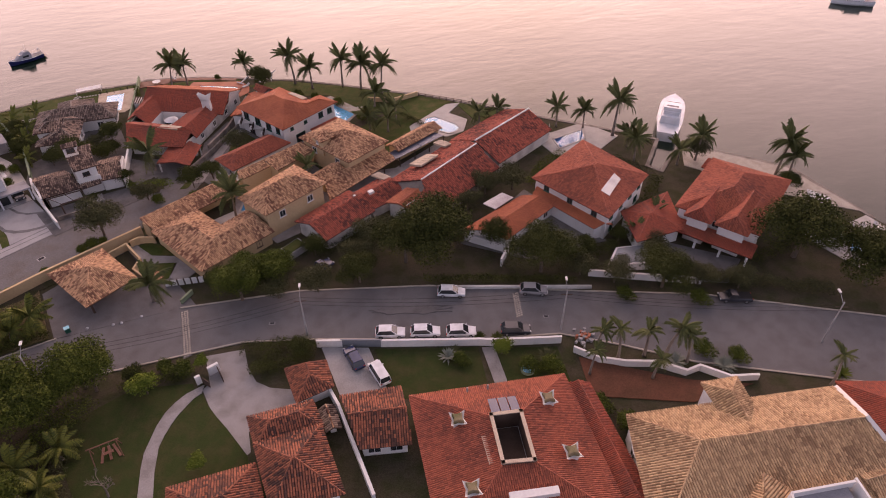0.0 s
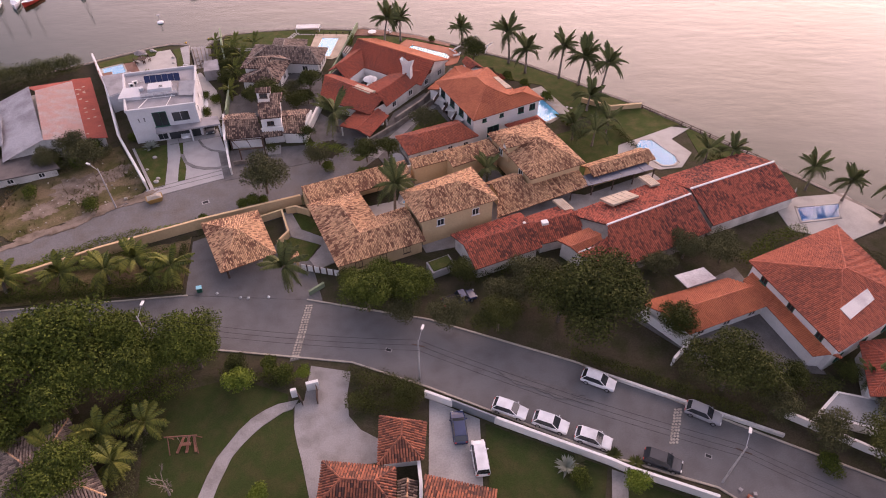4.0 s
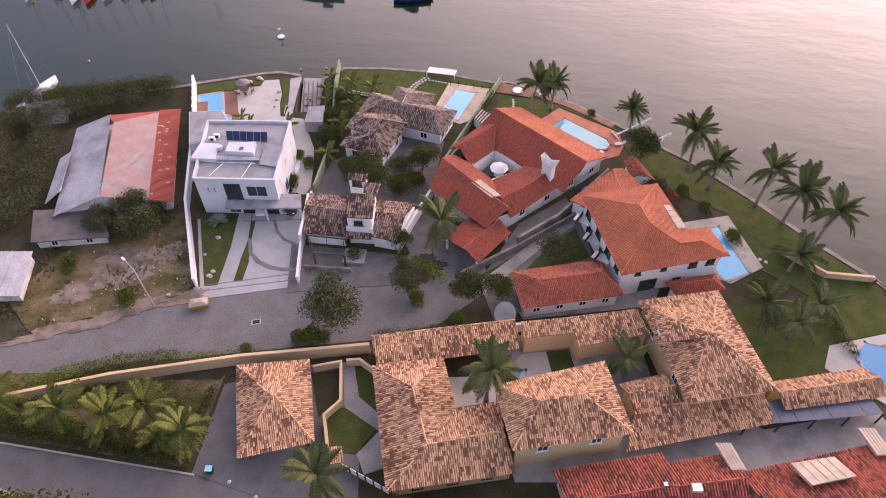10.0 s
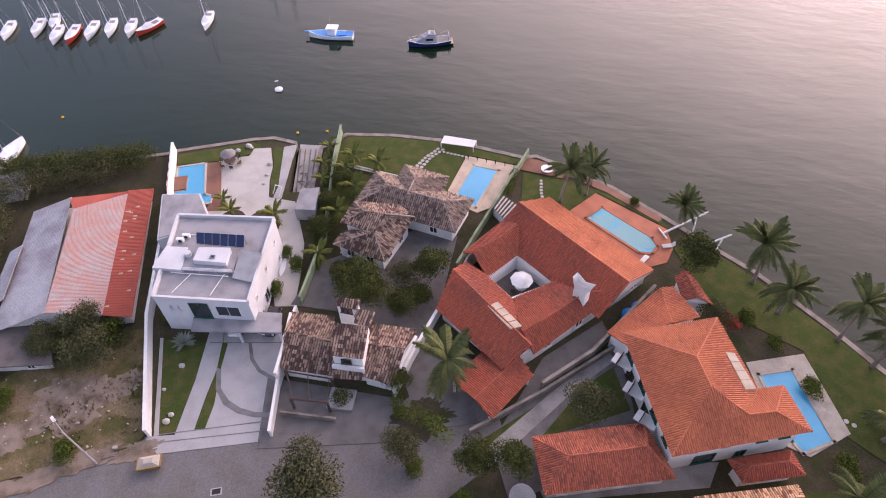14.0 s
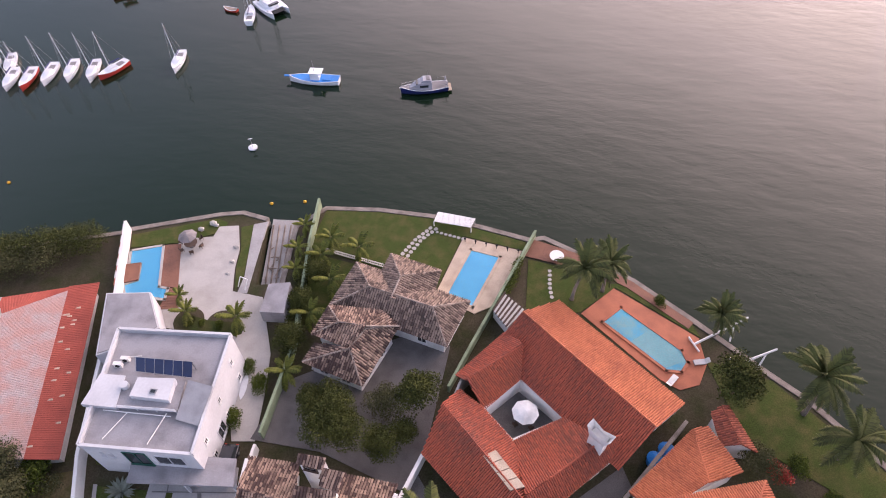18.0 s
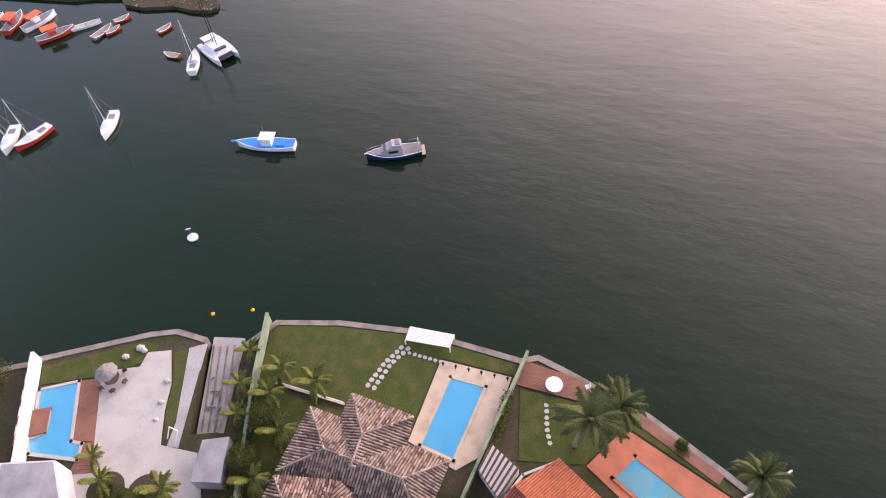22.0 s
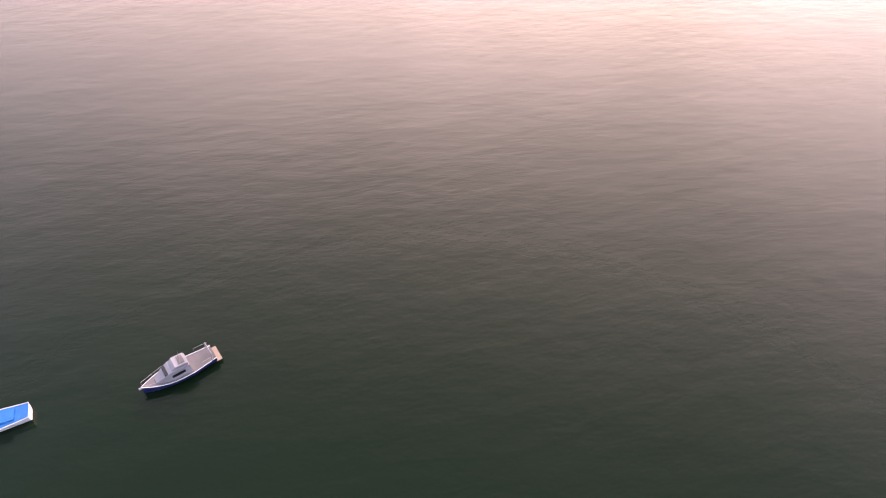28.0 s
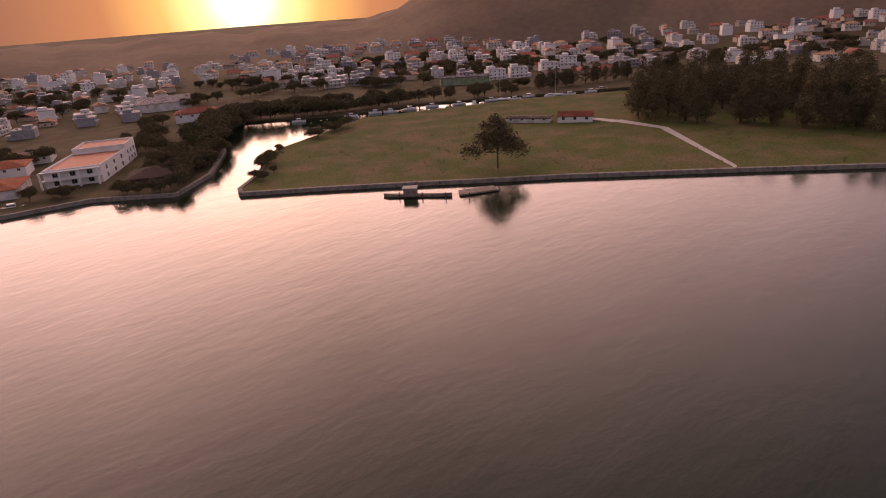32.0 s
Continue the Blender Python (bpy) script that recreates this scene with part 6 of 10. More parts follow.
pool([(46.2, 17.7), (47.8, 19.6), (50.0, 19.4), (52.6, 14.2), (52.5, 12.5), (51.3, 11.5), (49.3, 11.5), (46.4, 16.3)], LIGHTPAVE, "blue long octagonal pool in a white terrace", POOLDEEP)

# houses below the road
def atrium_house():
    f = thing("atrium_house", (19, -60, G0), "large house with orange-red clay roof round an open atrium", "house")
    outer = ccw([(12.0, -47.4), (30.8, -53.6), (25.6, -73), (6.6, -66.6)])
    inner = ccw([(18.4, -56.0), (21.7, -57.2), (19.6, -63.1), (16.4, -61.8)])
    k = min(range(4), key=lambda i: sum(math.dist(outer[j], inner[(j + i) % 4]) for j in range(4)))
    inner = inner[k:] + inner[:k]
    slopes, caps = [], []
    for i in range(4):
        j = (i + 1) % 4
        o0, o1, i0, i1 = (*outer[i], 5.6), (*outer[j], 5.6), (*inner[i], 8.0), (*inner[j], 8.0)
        slopes.append([o0, o1, i1, i0])
        caps.append((o0, i0))
    roof_parts(f, slopes, caps, TILE_BRICK)
    block(f, outer, G0 - 0.2, 5.6, WHITE, ((0, 4, 2.6, 1.4, 1.3), (3, 4, 2.6, 1.4, 1.3)), 0.7)
    # Dark colour on atrium walls and shallow floor stands for a deep shaded court.
    cb = Mesh()
    for p, q in zip(inner, inner[1:] + inner[:1]):
        cb.box((p[0] + q[0]) / 2, (p[1] + q[1]) / 2, 5.6, math.dist(p, q) + 0.3, 0.35, 2.75, math.atan2(q[1] - p[1], q[0] - p[0]))
    part("atrium_wall", cb, DARKWOOD, f)
    cb = Mesh()
    for p, q in zip(inner, inner[1:] + inner[:1]):
        cb.box((p[0] + q[0]) / 2, (p[1] + q[1]) / 2, 8.3, math.dist(p, q) + 0.45, 0.42, 0.14, math.atan2(q[1] - p[1], q[0] - p[0]))
    part("atrium_curb", cb, BEIGESTONE, f)
    part("roof_ledge", Mesh().prism([(15.4, -64.6), (20.4, -66.4), (20.1, -67.2), (15.1, -65.4)], 6.6, 7.5), WHITE, f)
    for x, y in ((18.4, -50.6), (20.8, -51.4)):
        part("roof_vent", Mesh().tube((x, y, 6.2), (x, y, 7.0), 0.12, 0.12, 6), CONCRETE, f)
    # Shallow floor coloured dark for the shade of the court below.
    part("atrium_floor", Mesh().prism(inset(inner, 0.25), 5.58, 5.66), DARKWOOD, f)
    for i in range(3):
        p0, p1 = lerp((18.6, -55.7), (21.9, -56.9), i / 3 + 0.02), lerp((18.6, -55.7), (21.9, -56.9), (i + 1) / 3 - 0.02)
        g = Mesh()
        slab(g, [(*lerp(p0, (19.6, -53), 0.0), 8.15), (*p1, 8.15), (p1[0] + 0.7, p1[1] + 2.1, 7.75), (p0[0] + 0.7, p0[1] + 2.1, 7.75)], 0.08)
        part("solar_panel", g, SOLAR, f)
    for x, y in ((15.0, -54.3), (25.9, -56.8), (24.1, -63.9), (12.2, -62.5)):
        rz = -0.33
        def ring(hx, z, up=0.0):
            return [(x + hx * (a * math.cos(rz) - b * math.sin(rz)), y + hx * (a * math.sin(rz) + b * math.cos(rz)), z + (up if a * b else 0)) for a, b in ((-1, -1), (0, -0.75), (1, -1), (0.75, 0), (1, 1), (0, 0.75), (-1, 1), (-0.75, 0))]
        ch = part("chimney", Mesh().ring_loft([ring(0.6, 5.6), ring(0.6, 7.1), ring(0.95, 7.5, 0.35), ring(0.55, 7.45)]), WHITE, f, "white chimney with flared horned top")
        part("cap", Mesh().ring_loft([ring(0.62, 7.5), ring(0.62, 7.95), ring(0.5, 8.05)]), MOSSTILE, ch, "mossy tiled chimney cap")
    part("roof_box", Mesh().prism([(16.2, -57.6), (17.4, -58.0), (16.4, -61.4), (15.2, -61.0)], 7.0, 7.7), BEIGESTONE, f)
    house("", [(30.6, -54.4), (33.4, -55.6), (29.7, -72.0), (26.6, -71.0)], 4.6, 0.7, TILE_RED, WHITE, "", parent=f, hips=(0, 0), turn=True)


atrium_house()
gq = thing("sand_house", (44, -74, G0), "large white house with pale sand clay roof", "house")
nw, ne, e2 = (33.3, -62.4, 6.2), (58.5, -71.2, 6.2), (53.9, -79.9, 6.2)
r0, r1 = (36.6, -70.0, 8.9), (55.2, -76.5, 8.9)
sw, se = (25.4, -76.5, 6.2), (55.2, -84.6, 6.2)
roof_parts(gq, [[ne, nw, r0, r1], [nw, sw, r0], [sw, se, r1, r0]], [(r0, r1), (nw, r0), (sw, r0)], TILE_SAND)
wl, q = outline_walls(gq, flat((nw, sw, se, ne)), 6.2, WHITE, 0.6)
part("gable", Mesh().prism([ne[:2], (ne[0] + 0.35, ne[1] - 0.1), (se[0] + 0.35, se[1] - 0.1), se[:2]], G0, 6.2), WHITE, gq)
part("gable", Mesh().add([ne, r1, se, (ne[0] + 0.35, ne[1] - 0.1, 6.5), (r1[0] + 0.35, r1[1] - 0.1, 9.2), (se[0] + 0.35, se[1] - 0.1, 6.5)], [(0, 1, 4, 3), (1, 2, 5, 4), (3, 4, 5), (2, 1, 0), (0, 3, 5, 2)]), WHITE, gq, "white gable coping")
for k in range(4):
    for t in (0.2, 0.5, 0.8):
        window_on(wl, q[k], q[(k + 1) % 4], t, 2.6, 1.4, 1.4)
a, b, c, d = (44.0, -63.4, 6.9), (48.6, -64.8, 6.9), (46.3, -70.7, 6.9), (42.3, -69.6, 6.9)
t0, t1 = (45.3, -66.6, 8.2), (43.9, -70.6, 8.2)
roof_parts(gq, [[b, a, t0], [a, d, t1, t0], [c, b, t0, t1]], [(t0, t1), (a, t0), (b, t0)], TILE_SAND)
outline_walls(gq, flat((a, b, c, d)), 6.9, WHITE, 0.4)
gable_wing(gq, (36.6, -76.9, 7.0), (40.1, -76.0, 7.6), (37.5, -78.0, 8.0), (40.0, -75.8, 8.3), (41.8, -79.7, 7.0), (41.5, -78.1, 7.4), TILE_SAND)
pr = part("roof_terrace", Mesh().prism(ccw([(40.7, -78.9), (46.9, -80.9), (45.0, -84.7), (38.6, -81.9)]), 6.4, 7.8), PALECON, gq)
for p, q2 in (((40.5, -78.8), (47.4, -81.0)), ((40.5, -78.8), (38.4, -81.9)), ((47.8, -80.8), (46.3, -84.9))):
    part("parapet", Mesh().box((p[0] + q2[0]) / 2, (p[1] + q2[1]) / 2, 6.4, math.dist(p, q2), 0.25, 2.3, math.atan2(q2[1] - p[1], q2[0] - p[0])), WHITE, pr)
gable_wing(gq, (50.2, -79.0, 6.6), (55.4, -80.5, 6.6), (49.5, -81.2, 7.4), (54.3, -82.4, 7.4), (49.7, -83.3, 6.6), (54.8, -85.0, 6.6), TILE_SAND)
house("red_house", [(60.0, -70.6), (70.0, -76.0), (66.0, -84), (57.0, -79)], 5.6, 1.6, TILE_RED, WHITE, "house with dark red clay roof beyond a white gable", hips=(1, 1))
r = house("outbuilding", [(4.6, -42.3), (12.2, -44.6), (9.8, -52.8), (4.0, -50.5)], 4.2, 1.5, TILE_DARK, WHITE, "outbuilding with mottled red clay roof and open store", hips=(0, 0), wins=((0, 2, 2.4, 1.6, 1.4),))
r = house("old_house", [(-6.7, -44.0), (1.2, -45.2), (0.5, -55.0), (-7.2, -53.0)], 4.4, 1.8, TILE_DARK, WHITE, "old house with mottled brown and red clay roofs")
house("", [(-6.4, -39.8), (1.5, -41.2), (1.4, -45.6), (-6.7, -44.6)], 4.1, 1.3, TILE_DARK, WHITE, "", parent=r)
house("", [(-0.1, -34.7), (5.2, -35.9), (4.6, -40.4), (-0.4, -40.6)], 4.0, 1.2, TILE_DARK, WHITE, "", parent=r, turn=True, hips=(1, 0.3))
house("", [(1.8, -42.0), (3.8, -42.3), (3.4, -46.0), (1.6, -45.7)], 3.0, 0.5, TILE_WORN, WHITE, "", parent=r, hips=(0, 0), turn=True)
house("old_house", [(-16.8, -44.7), (-7.2, -46.3), (-7.8, -54), (-18.0, -52)], 3.9, 1.4, TILE_DARK, WHITE, "low old house with dark mottled clay roof")
house("old_house", [(-42.0, -35.4), (-35.6, -32.4), (-28.6, -42.0), (-39.0, -48)], 4.4, 1.8, TILE_GREY, WHITE, "old house with weathered brown roof among trees")
wall_line("front_wall", [(5.4, -31.2), (8.4, -32.7)], 1.3, 0.25, WHITE, "white front garden wall")
wall_line("front_wall", [(13.4, -35.4), (25.4, -41.5), (27.2, -42.6), (35.8, -46.6)], 1.3, 0.25, WHITE, "white front garden wall along the road")
wall_line("side_wall", [(3.9, -36.6), (4.2, -43.0), (3.4, -56)], 1.8, 0.3, WHITE, "white side wall between two plots")
wall_line("front_wall", [(36.5, -48.9), (38.4, -52.0), (41.2, -54.2), (44.8, -56.2), (47.2, -59.2), (49.4, -59.4), (51.6, -62.6), (55.0, -64.2)], 1.1, 0.25, WHITE, "curving white garden wall")
wall_line("garden_wall", [(26.0, -28.9), (46.5, -39.8)], 0.5, 0.25, OLDWHITE, "low stained garden wall beside the road")
wall_line("garden_wall", [(48.0, -37.4), (57.5, -44.0), (62.0, -47.0)], 1.2, 0.25, WHITE, "white garden wall beside the road")
wall_line("garden_wall", [(35.0, -20.6), (39.6, -26.8), (37.0, -29)], 1.6, 0.25, WHITE, "white yard wall")
wall_line("gate_wall", [(8.4, -32.7), (13.4, -35.4)], 1.4, 0.12, SHEET, "dark grey sliding gate", category="gate", kind="")


# ---- plants ----
def frond_mesh(name, length, droop, mat, n=30, wide=0.85):
    """One feather palm leaf along +x: a curved rib with two rows of hanging leaflets."""
    g = Mesh()
    pts = []
    for i in range(n + 1):
        t = i / n
        pts.append(Vector((length * (t - 0.12 * t * t * droop), 0, length * (0.42 * t - (0.25 + 0.55 * droop) * t * t))))
    for i in range(n):
        a, b = pts[i], pts[i + 1]
        g.add([a + Vector((0, -0.03, 0)), b + Vector((0, -0.03, 0)), b + Vector((0, 0.03, 0)), a + Vector((0, 0.03, 0))], [(0, 1, 2, 3)])
        if i < 2:
            continue
        t = i / n
        reach = wide * (0.45 + 1.1 * t * (1 - t) * 2) * (1.0 if t < 0.85 else 0.6)
        for side in (-1, 1):
            k = reach * random.uniform(0.8, 1.1)
            tip = a + Vector((0.45 * k, side * k * 0.8, -0.55 * k))
            mid = a.lerp(tip, 0.5) + Vector((0, 0, 0.07 * k))
            w = Vector((0.095, 0, 0))
            g.add([a - w * 0.5, a + w, mid + w, mid - w * 0.6, tip], [(0, 1, 2, 3), (3, 2, 4)])
    return g.data(name, mat)


FRONDS = [frond_mesh("frond", 4.0, d, PALMLEAF) for d in (0.5, 0.9, 1.3, 0.2)]
YOUNG = [frond_mesh("frond", 2.6, d, PALMYOUNG, 20, 0.6) for d in (0.5, 0.9, 1.2, 0.2)]


def palm(name, height, lean, count, fronds, label, scale=1.0):
    """A palm at the origin: bent ringed trunk, crown of separate fronds."""
    root = thing(name, (0, 0, 0), label, "palm tree")
    rings = []
    n = 10
    for k in range(n + 1):
        t = k / n
        r = (0.26 - 0.11 * t + 0.12 * max(0, 0.12 - t) * 6) * (0.75 + 0.25 * scale)
        cx = lean * t * t
        rings.append([(cx + r * math.cos(6.28319 * i / 8), r * math.sin(6.28319 * i / 8), height * t) for i in range(8)])
    part("trunk", Mesh().ring_loft(rings), PALMBARK, root, smooth=True)
    rng = random.Random(int(height * 100) + count)
    for i in range(count):
        ring = i % 4
        ob = new("frond", fronds[(0, 1, 2, 3)[ring]])
        ob.parent = root
        yaw = i * 2.39996 + rng.uniform(-0.25, 0.25)
        tilt = (0.45, 0.2, -0.15, 0.95)[ring] + rng.uniform(-0.15, 0.15)
        s = scale * rng.uniform(0.85, 1.12)
        ob.matrix_basis = Matrix.Translation((lean, 0, height)) @ Matrix.Rotation(yaw, 4, "Z") @ Matrix.Rotation(-tilt, 4, "Y") @ Matrix.Scale(s, 4)
    if height > 5:
        nuts = Mesh()
        for i in range(6):
            a = i * 1.05
            nuts.tube((lean + 0.3 * math.cos(a), 0.3 * math.sin(a), height - 0.45), (lean + 0.3 * math.cos(a), 0.3 * math.sin(a), height - 0.15), 0.13, 0.1, 6)
        part("coconut_bunch", nuts, BARK, root)
    return root


def tree(name, height, spread, mat, seed, label, count=2600, size=0.2, trunk=0.22, category="tree", low=0.35):
    """A broadleaf tree at the origin: tapered trunk, limbs and a crown of loose leaves with an uneven outline."""
    rng = random.Random(seed)
    root = thing(name, (0, 0, 0), label, category)
    g = Mesh()
    top = height * 0.55
    g.tube((0, 0, -0.2), (0.1, 0.05, height * low), trunk, trunk * 0.75, 8)
    blobs = []
    for i in range(7):
        a = i * 2.39996 + rng.uniform(-0.3, 0.3)
        r = spread * (0.15 + 0.5 * (i / 7)) * rng.uniform(0.8, 1.1)
        c = (r * math.cos(a), r * math.sin(a), height * rng.uniform(0.52, 0.8) - 0.25 * height * (r / spread) ** 2)
        g.tube((0.1, 0.05, height * low * rng.uniform(0.6, 1.0)), c, trunk * 0.55, trunk * 0.16, 6)
        k = spread * rng.uniform(0.38, 0.55)
        blobs.append((*c, k, k, min(k * 0.75, height * 0.3)))
    part("trunk", g, BARK, root)
    c = Mesh()
    leaf_cloud(c, blobs, count, size, rng)
    part("crown", c, mat, root, kind="stuff")
    return root


def shrub(name, r, h, mat, seed, label, count=500, size=0.13):
    rng = random.Random(seed)
    root = thing(name, (0, 0, 0), label, "shrub")
    g = Mesh()
    for i in range(5):
        a = i * 1.26
        g.tube((0, 0, -0.1), (r * 0.5 * math.cos(a), r * 0.5 * math.sin(a), h * 0.6), 0.05, 0.02, 5)
    part("stem", g, BARK, root)
    c = Mesh()
    leaf_cloud(c, [(rng.uniform(-0.4, 0.4) * r, rng.uniform(-0.4, 0.4) * r, h * rng.uniform(0.4, 0.65), r * 0.65, r * 0.65, h * 0.45) for _ in range(4)], count, size, rng)
    part("foliage", c, mat, root, kind="stuff")
    return root


def hedge(pts, width, height, mat, label, density=60, size=0.13):
    density, size = density * 2, size * 0.75
    rng = random.Random(len(bpy.data.objects))
    g = Mesh()
    for (x0, y0), (x1, y1) in zip(pts, pts[1:]):
        k = math.hypot(x1 - x0, y1 - y0)
        for i in range(max(1, int(k / (width * 0.6)))):
            t = (i + 0.5) / max(1, int(k / (width * 0.6)))
            x, y = x0 + (x1 - x0) * t + rng.uniform(-0.2, 0.2), y0 + (y1 - y0) * t + rng.uniform(-0.2, 0.2)
            hh = height * rng.uniform(0.85, 1.12)
            leaf_cloud(g, [(x, y, GROUND + hh * 0.45, width * 0.6, width * 0.6, hh * 0.55)], int(density * width * hh), size, rng)
    return lone("hedge", g, mat, label, "hedge", (*pts[0], GROUND), kind="stuff")


def plant(proto, places, z=GROUND):
    """Sets a plant at its first place and copies it to the others; rows of x, y and, if given, size and turn."""
    for i, row in enumerate(places):
        x, y, s, r = (*row, 1.0, (row[0] * 37 + row[1] * 17) % 360)[:4] if len(row) < 4 else row
        m = pose(x, y, z, 0, 0, r)
        ob = proto if i == 0 else copy_thing(proto, m)
        ob.matrix_basis = m @ Matrix.Scale(s, 4)


COCO = "tall coconut palm with drooping green fronds on the shore"
tall = palm("coconut_palm", 6.6, 1.0, 30, FRONDS, COCO)
plant(tall, [(1.8, 59.2, 0.95, 20), (28.2, 49.6, 1.02, 120), (37.6, 42.6, 1.0, 60), (44.4, 35.2, 1.02, 40), (79.0, -5.4, 1.15, 40), (97.0, -31.6, 1.05, 10)])
tall2 = palm("coconut_palm", 5.6, 0.6, 28, FRONDS, COCO)
plant(tall2, [(5.4, 61.4, 0.9, 80), (19.0, 57.8, 0.75, 160), (31.0, 45.2, 1.0, 240), (41.0, 39.6, 1.1, 20), (2.6, 2.6, 1.05, 60), (71.0, 3.4, 0.8, 75), (75.6, 0.2, 0.8, 210), (87.2, -20.6, 0.95, 30), (76.2, -15.2, 0.9, 100), (98.0, -33.4, 0.95, 200)])
mid = palm("garden_palm", 3.6, 0.3, 20, FRONDS, "bushy garden palm with green fronds")
plant(mid, [(-13.5, -10.8, 0.95, 0), (18.2, 9.6, 0.8, 90), (-7.4, 26.6, 1.15, 130), (38.5, 18.5, 0.85, 40), (35.4, 20.8, 0.9, 140), (57.0, 12.0, 0.8, 80), (61, 11.5, 0.8, 20), (42, 22, 0.85, 70), (40.4, 30, 0.9, 15), (66, -32.0, 0.7, 10), (83, -20, 0.9, 55), (60, -34, 0.6, 100), (79, -10, 0.8, 99)])
young = palm("young_palm", 1.6, 0.2, 13, YOUNG, "young yellow-green palm with arching fronds", 0.95)
plant(young, [(*(-35.9, 62.7), 0.75), (*(-35.3, 58.6), 0.8), (*(-34.2, 55.2), 0.75), (*(-31.4, 61.1), 0.95), (*(-27.1, 60.2), 1.05), (*(-31.6, 58.0), 0.95), (*(-28.8, 54.2), 1.05), (*(-29.6, 48.8), 1.0), (*(-44.9, 45.6), 0.85), (*(-38.2, 46.1), 1.05), (*(-47.2, 47.8), 0.7), (*(-29.2, 40.6), 1.0)])
street_palm = palm("street_palm", 5.2, 0.8, 14, FRONDS, "slim leaning palm behind a curved wall", 0.55)
plant(street_palm, [(38.6, -50.6, 0.9, 0), (41.2, -52.6, 1.0, 90), (44.6, -54.0, 1.1, 200), (46.8, -55.6, 1.2, 320), (49.0, -57.6, 1.0, 140), (36.0, -53.0, 0.8, 20), (63.0, -69.5, 1.0, 70), (43.0, -57.5, 0.9, 250)])

big = tree("broadleaf_tree", 8.5, 6.0, LEAF, 3, "large dense dark green tree", 20000, 0.16, 0.35)
plant(big, [(29.0, -22.2, 1.25, 120), (*(-20.9, 34.9), 0.7, 40), (24.0, -20.8, 0.95, 10), (80.1, -49.5, 1.3, 200), (84.5, -59.0, 1.1, 70), (93, -66, 1.1, 10), (56.3, -44.8, 0.8, 150), (41.9, -33.0, 0.95, 30), (15.6, -21.8, 0.6, 80)])
medium = tree("garden_tree", 6.2, 4.2, LEAF2, 5, "round leafy green garden tree", 13000, 0.13)
plant(medium, [(-1.6, -17.0, 1.1, 0), (4.4, -15.8, 0.95, 60), (0.4, -14.0, 0.9, 130), (-37.5, -23.6, 1.7, 200), (-24.0, -23.4, 1.2, 300), (-30.0, -27.5, 1.2, 40), (-33.5, -40.0, 1.2, 75), (-43.0, -25.5, 1.6, 90), (-31.6, -22.6, 1.25, 10), (-49.0, -26.0, 1.5, 180), (-22.8, -24.6, 1.1, 30), (-27.5, -25.5, 1.0, 110), (-36.5, -30.0, 1.3, 77), (-56, -24, 1.4, 60), (-45, -33, 1.3, 222)])
scrubby = tree("street_tree", 5.2, 3.8, LEAF4, 8, "grey-green wide street tree with thin crown", 7500, 0.12, 0.18)
plant(scrubby, [(-18.4, 9.6, 1.35, 0), (9.2, -20.6, 0.9, 60), (21.3, -15.4, 1.15, 33), (17.4, -17.0, 0.95, 210), (3.4, -19.2, 0.8, 80), (-10.1, 16.8, 0.75, 200), (50.1, -11.8, 1.0, 100), (45.0, -10.5, 0.9, 10), (39.8, -13.0, 0.8, 230), (87.6, -20.4, 0.95, 45), (61.5, -47.0, 0.9, 170), (50.5, -40.5, 0.9, 280), (66.5, -50.5, 0.8, 50), (33.5, -21.0, 0.8, 90), (47, -36.5, 0.9, 130), (52, 2.5, 0.7, 30), (-56.5, 19.0, 0.8, 12), (60.5, -38.5, 0.8, 80)])
small = tree("garden_tree", 4.2, 2.7, LEAF, 11, "small dark garden tree with rounded crown", 6500, 0.11, 0.12)
plant(small, [(*(-22.3, 37.9), 1.0, 70), (*(-24.7, 37.7), 0.8, 20), (*(-13.4, 41.0), 1.2, 300), (*(-15.5, 34.4), 0.95, 15), (*(-13.4, 36.5), 0.75, 120), (20.8, 50.2, 1.4, 140), (38.6, -24.2, 1.2, 0), (-1.9, 16.9, 1.05, 90), (1.9, 18.0, 1.0, 200), (11.7, -12.4, 0.9, 30), (3.0, -31.6, 0.75, 140), (-13.0, 24.4, 0.75, 260), (-18.0, -25.8, 0.7, 10), (71.0, -34.8, 0.6, 80), (94.5, -36.0, 1.0, 160), (-30.4, 55.0, 0.8, 190), (-31.0, 50.0, 0.8, 15), (-29.8, 44.5, 0.9, 115), (57.5, -33.0, 0.7, 15), (50.6, -33.2, 0.9, 100), (-4.4, -12.6, 0.8, 10), (2.0, -12.0, 0.8, 200), (34.5, -17.0, 0.8, 300)])
lime = tree("lime_green_shrub", 2.6, 1.5, LEAF3, 13, "bright yellow-green bushy shrub", 3000, 0.1, 0.08, "shrub", 0.2)
plant(lime, [(-17.0, -28.4, 1.5, 0), (-13.2, -42.4, 0.9, 90), (27.4, -44.5, 1.15, 10), (-0.2, -12.0, 1.2, 60), (3.4, -11.8, 1.2, 150), (-9.6, -27.2, 0.8, 88)])
gold = palm("young_palm", 2.4, 0.5, 26, YOUNG, "golden-green garden palm among trees", 1.3)
plant(gold, [(-45.0, -9.0, 1.05, 20), (-38.4, -9.0, 1.05, 110), (-34.8, -6.2, 1.0, 230), (-29.9, -8.2, 1.05, 330), (-52.5, -9.6, 1.0, 60), (-32.6, -9.6, 0.7, 10), (-32.4, -34.2, 1.0, 0), (-36.5, -36.5, 0.95, 90), (-39.1, -31.0, 1.0, 200), (-29.6, -37.5, 0.9, 300), (-42, -35, 1.0, 140), (-27.5, -33.5, 0.8, 45)])
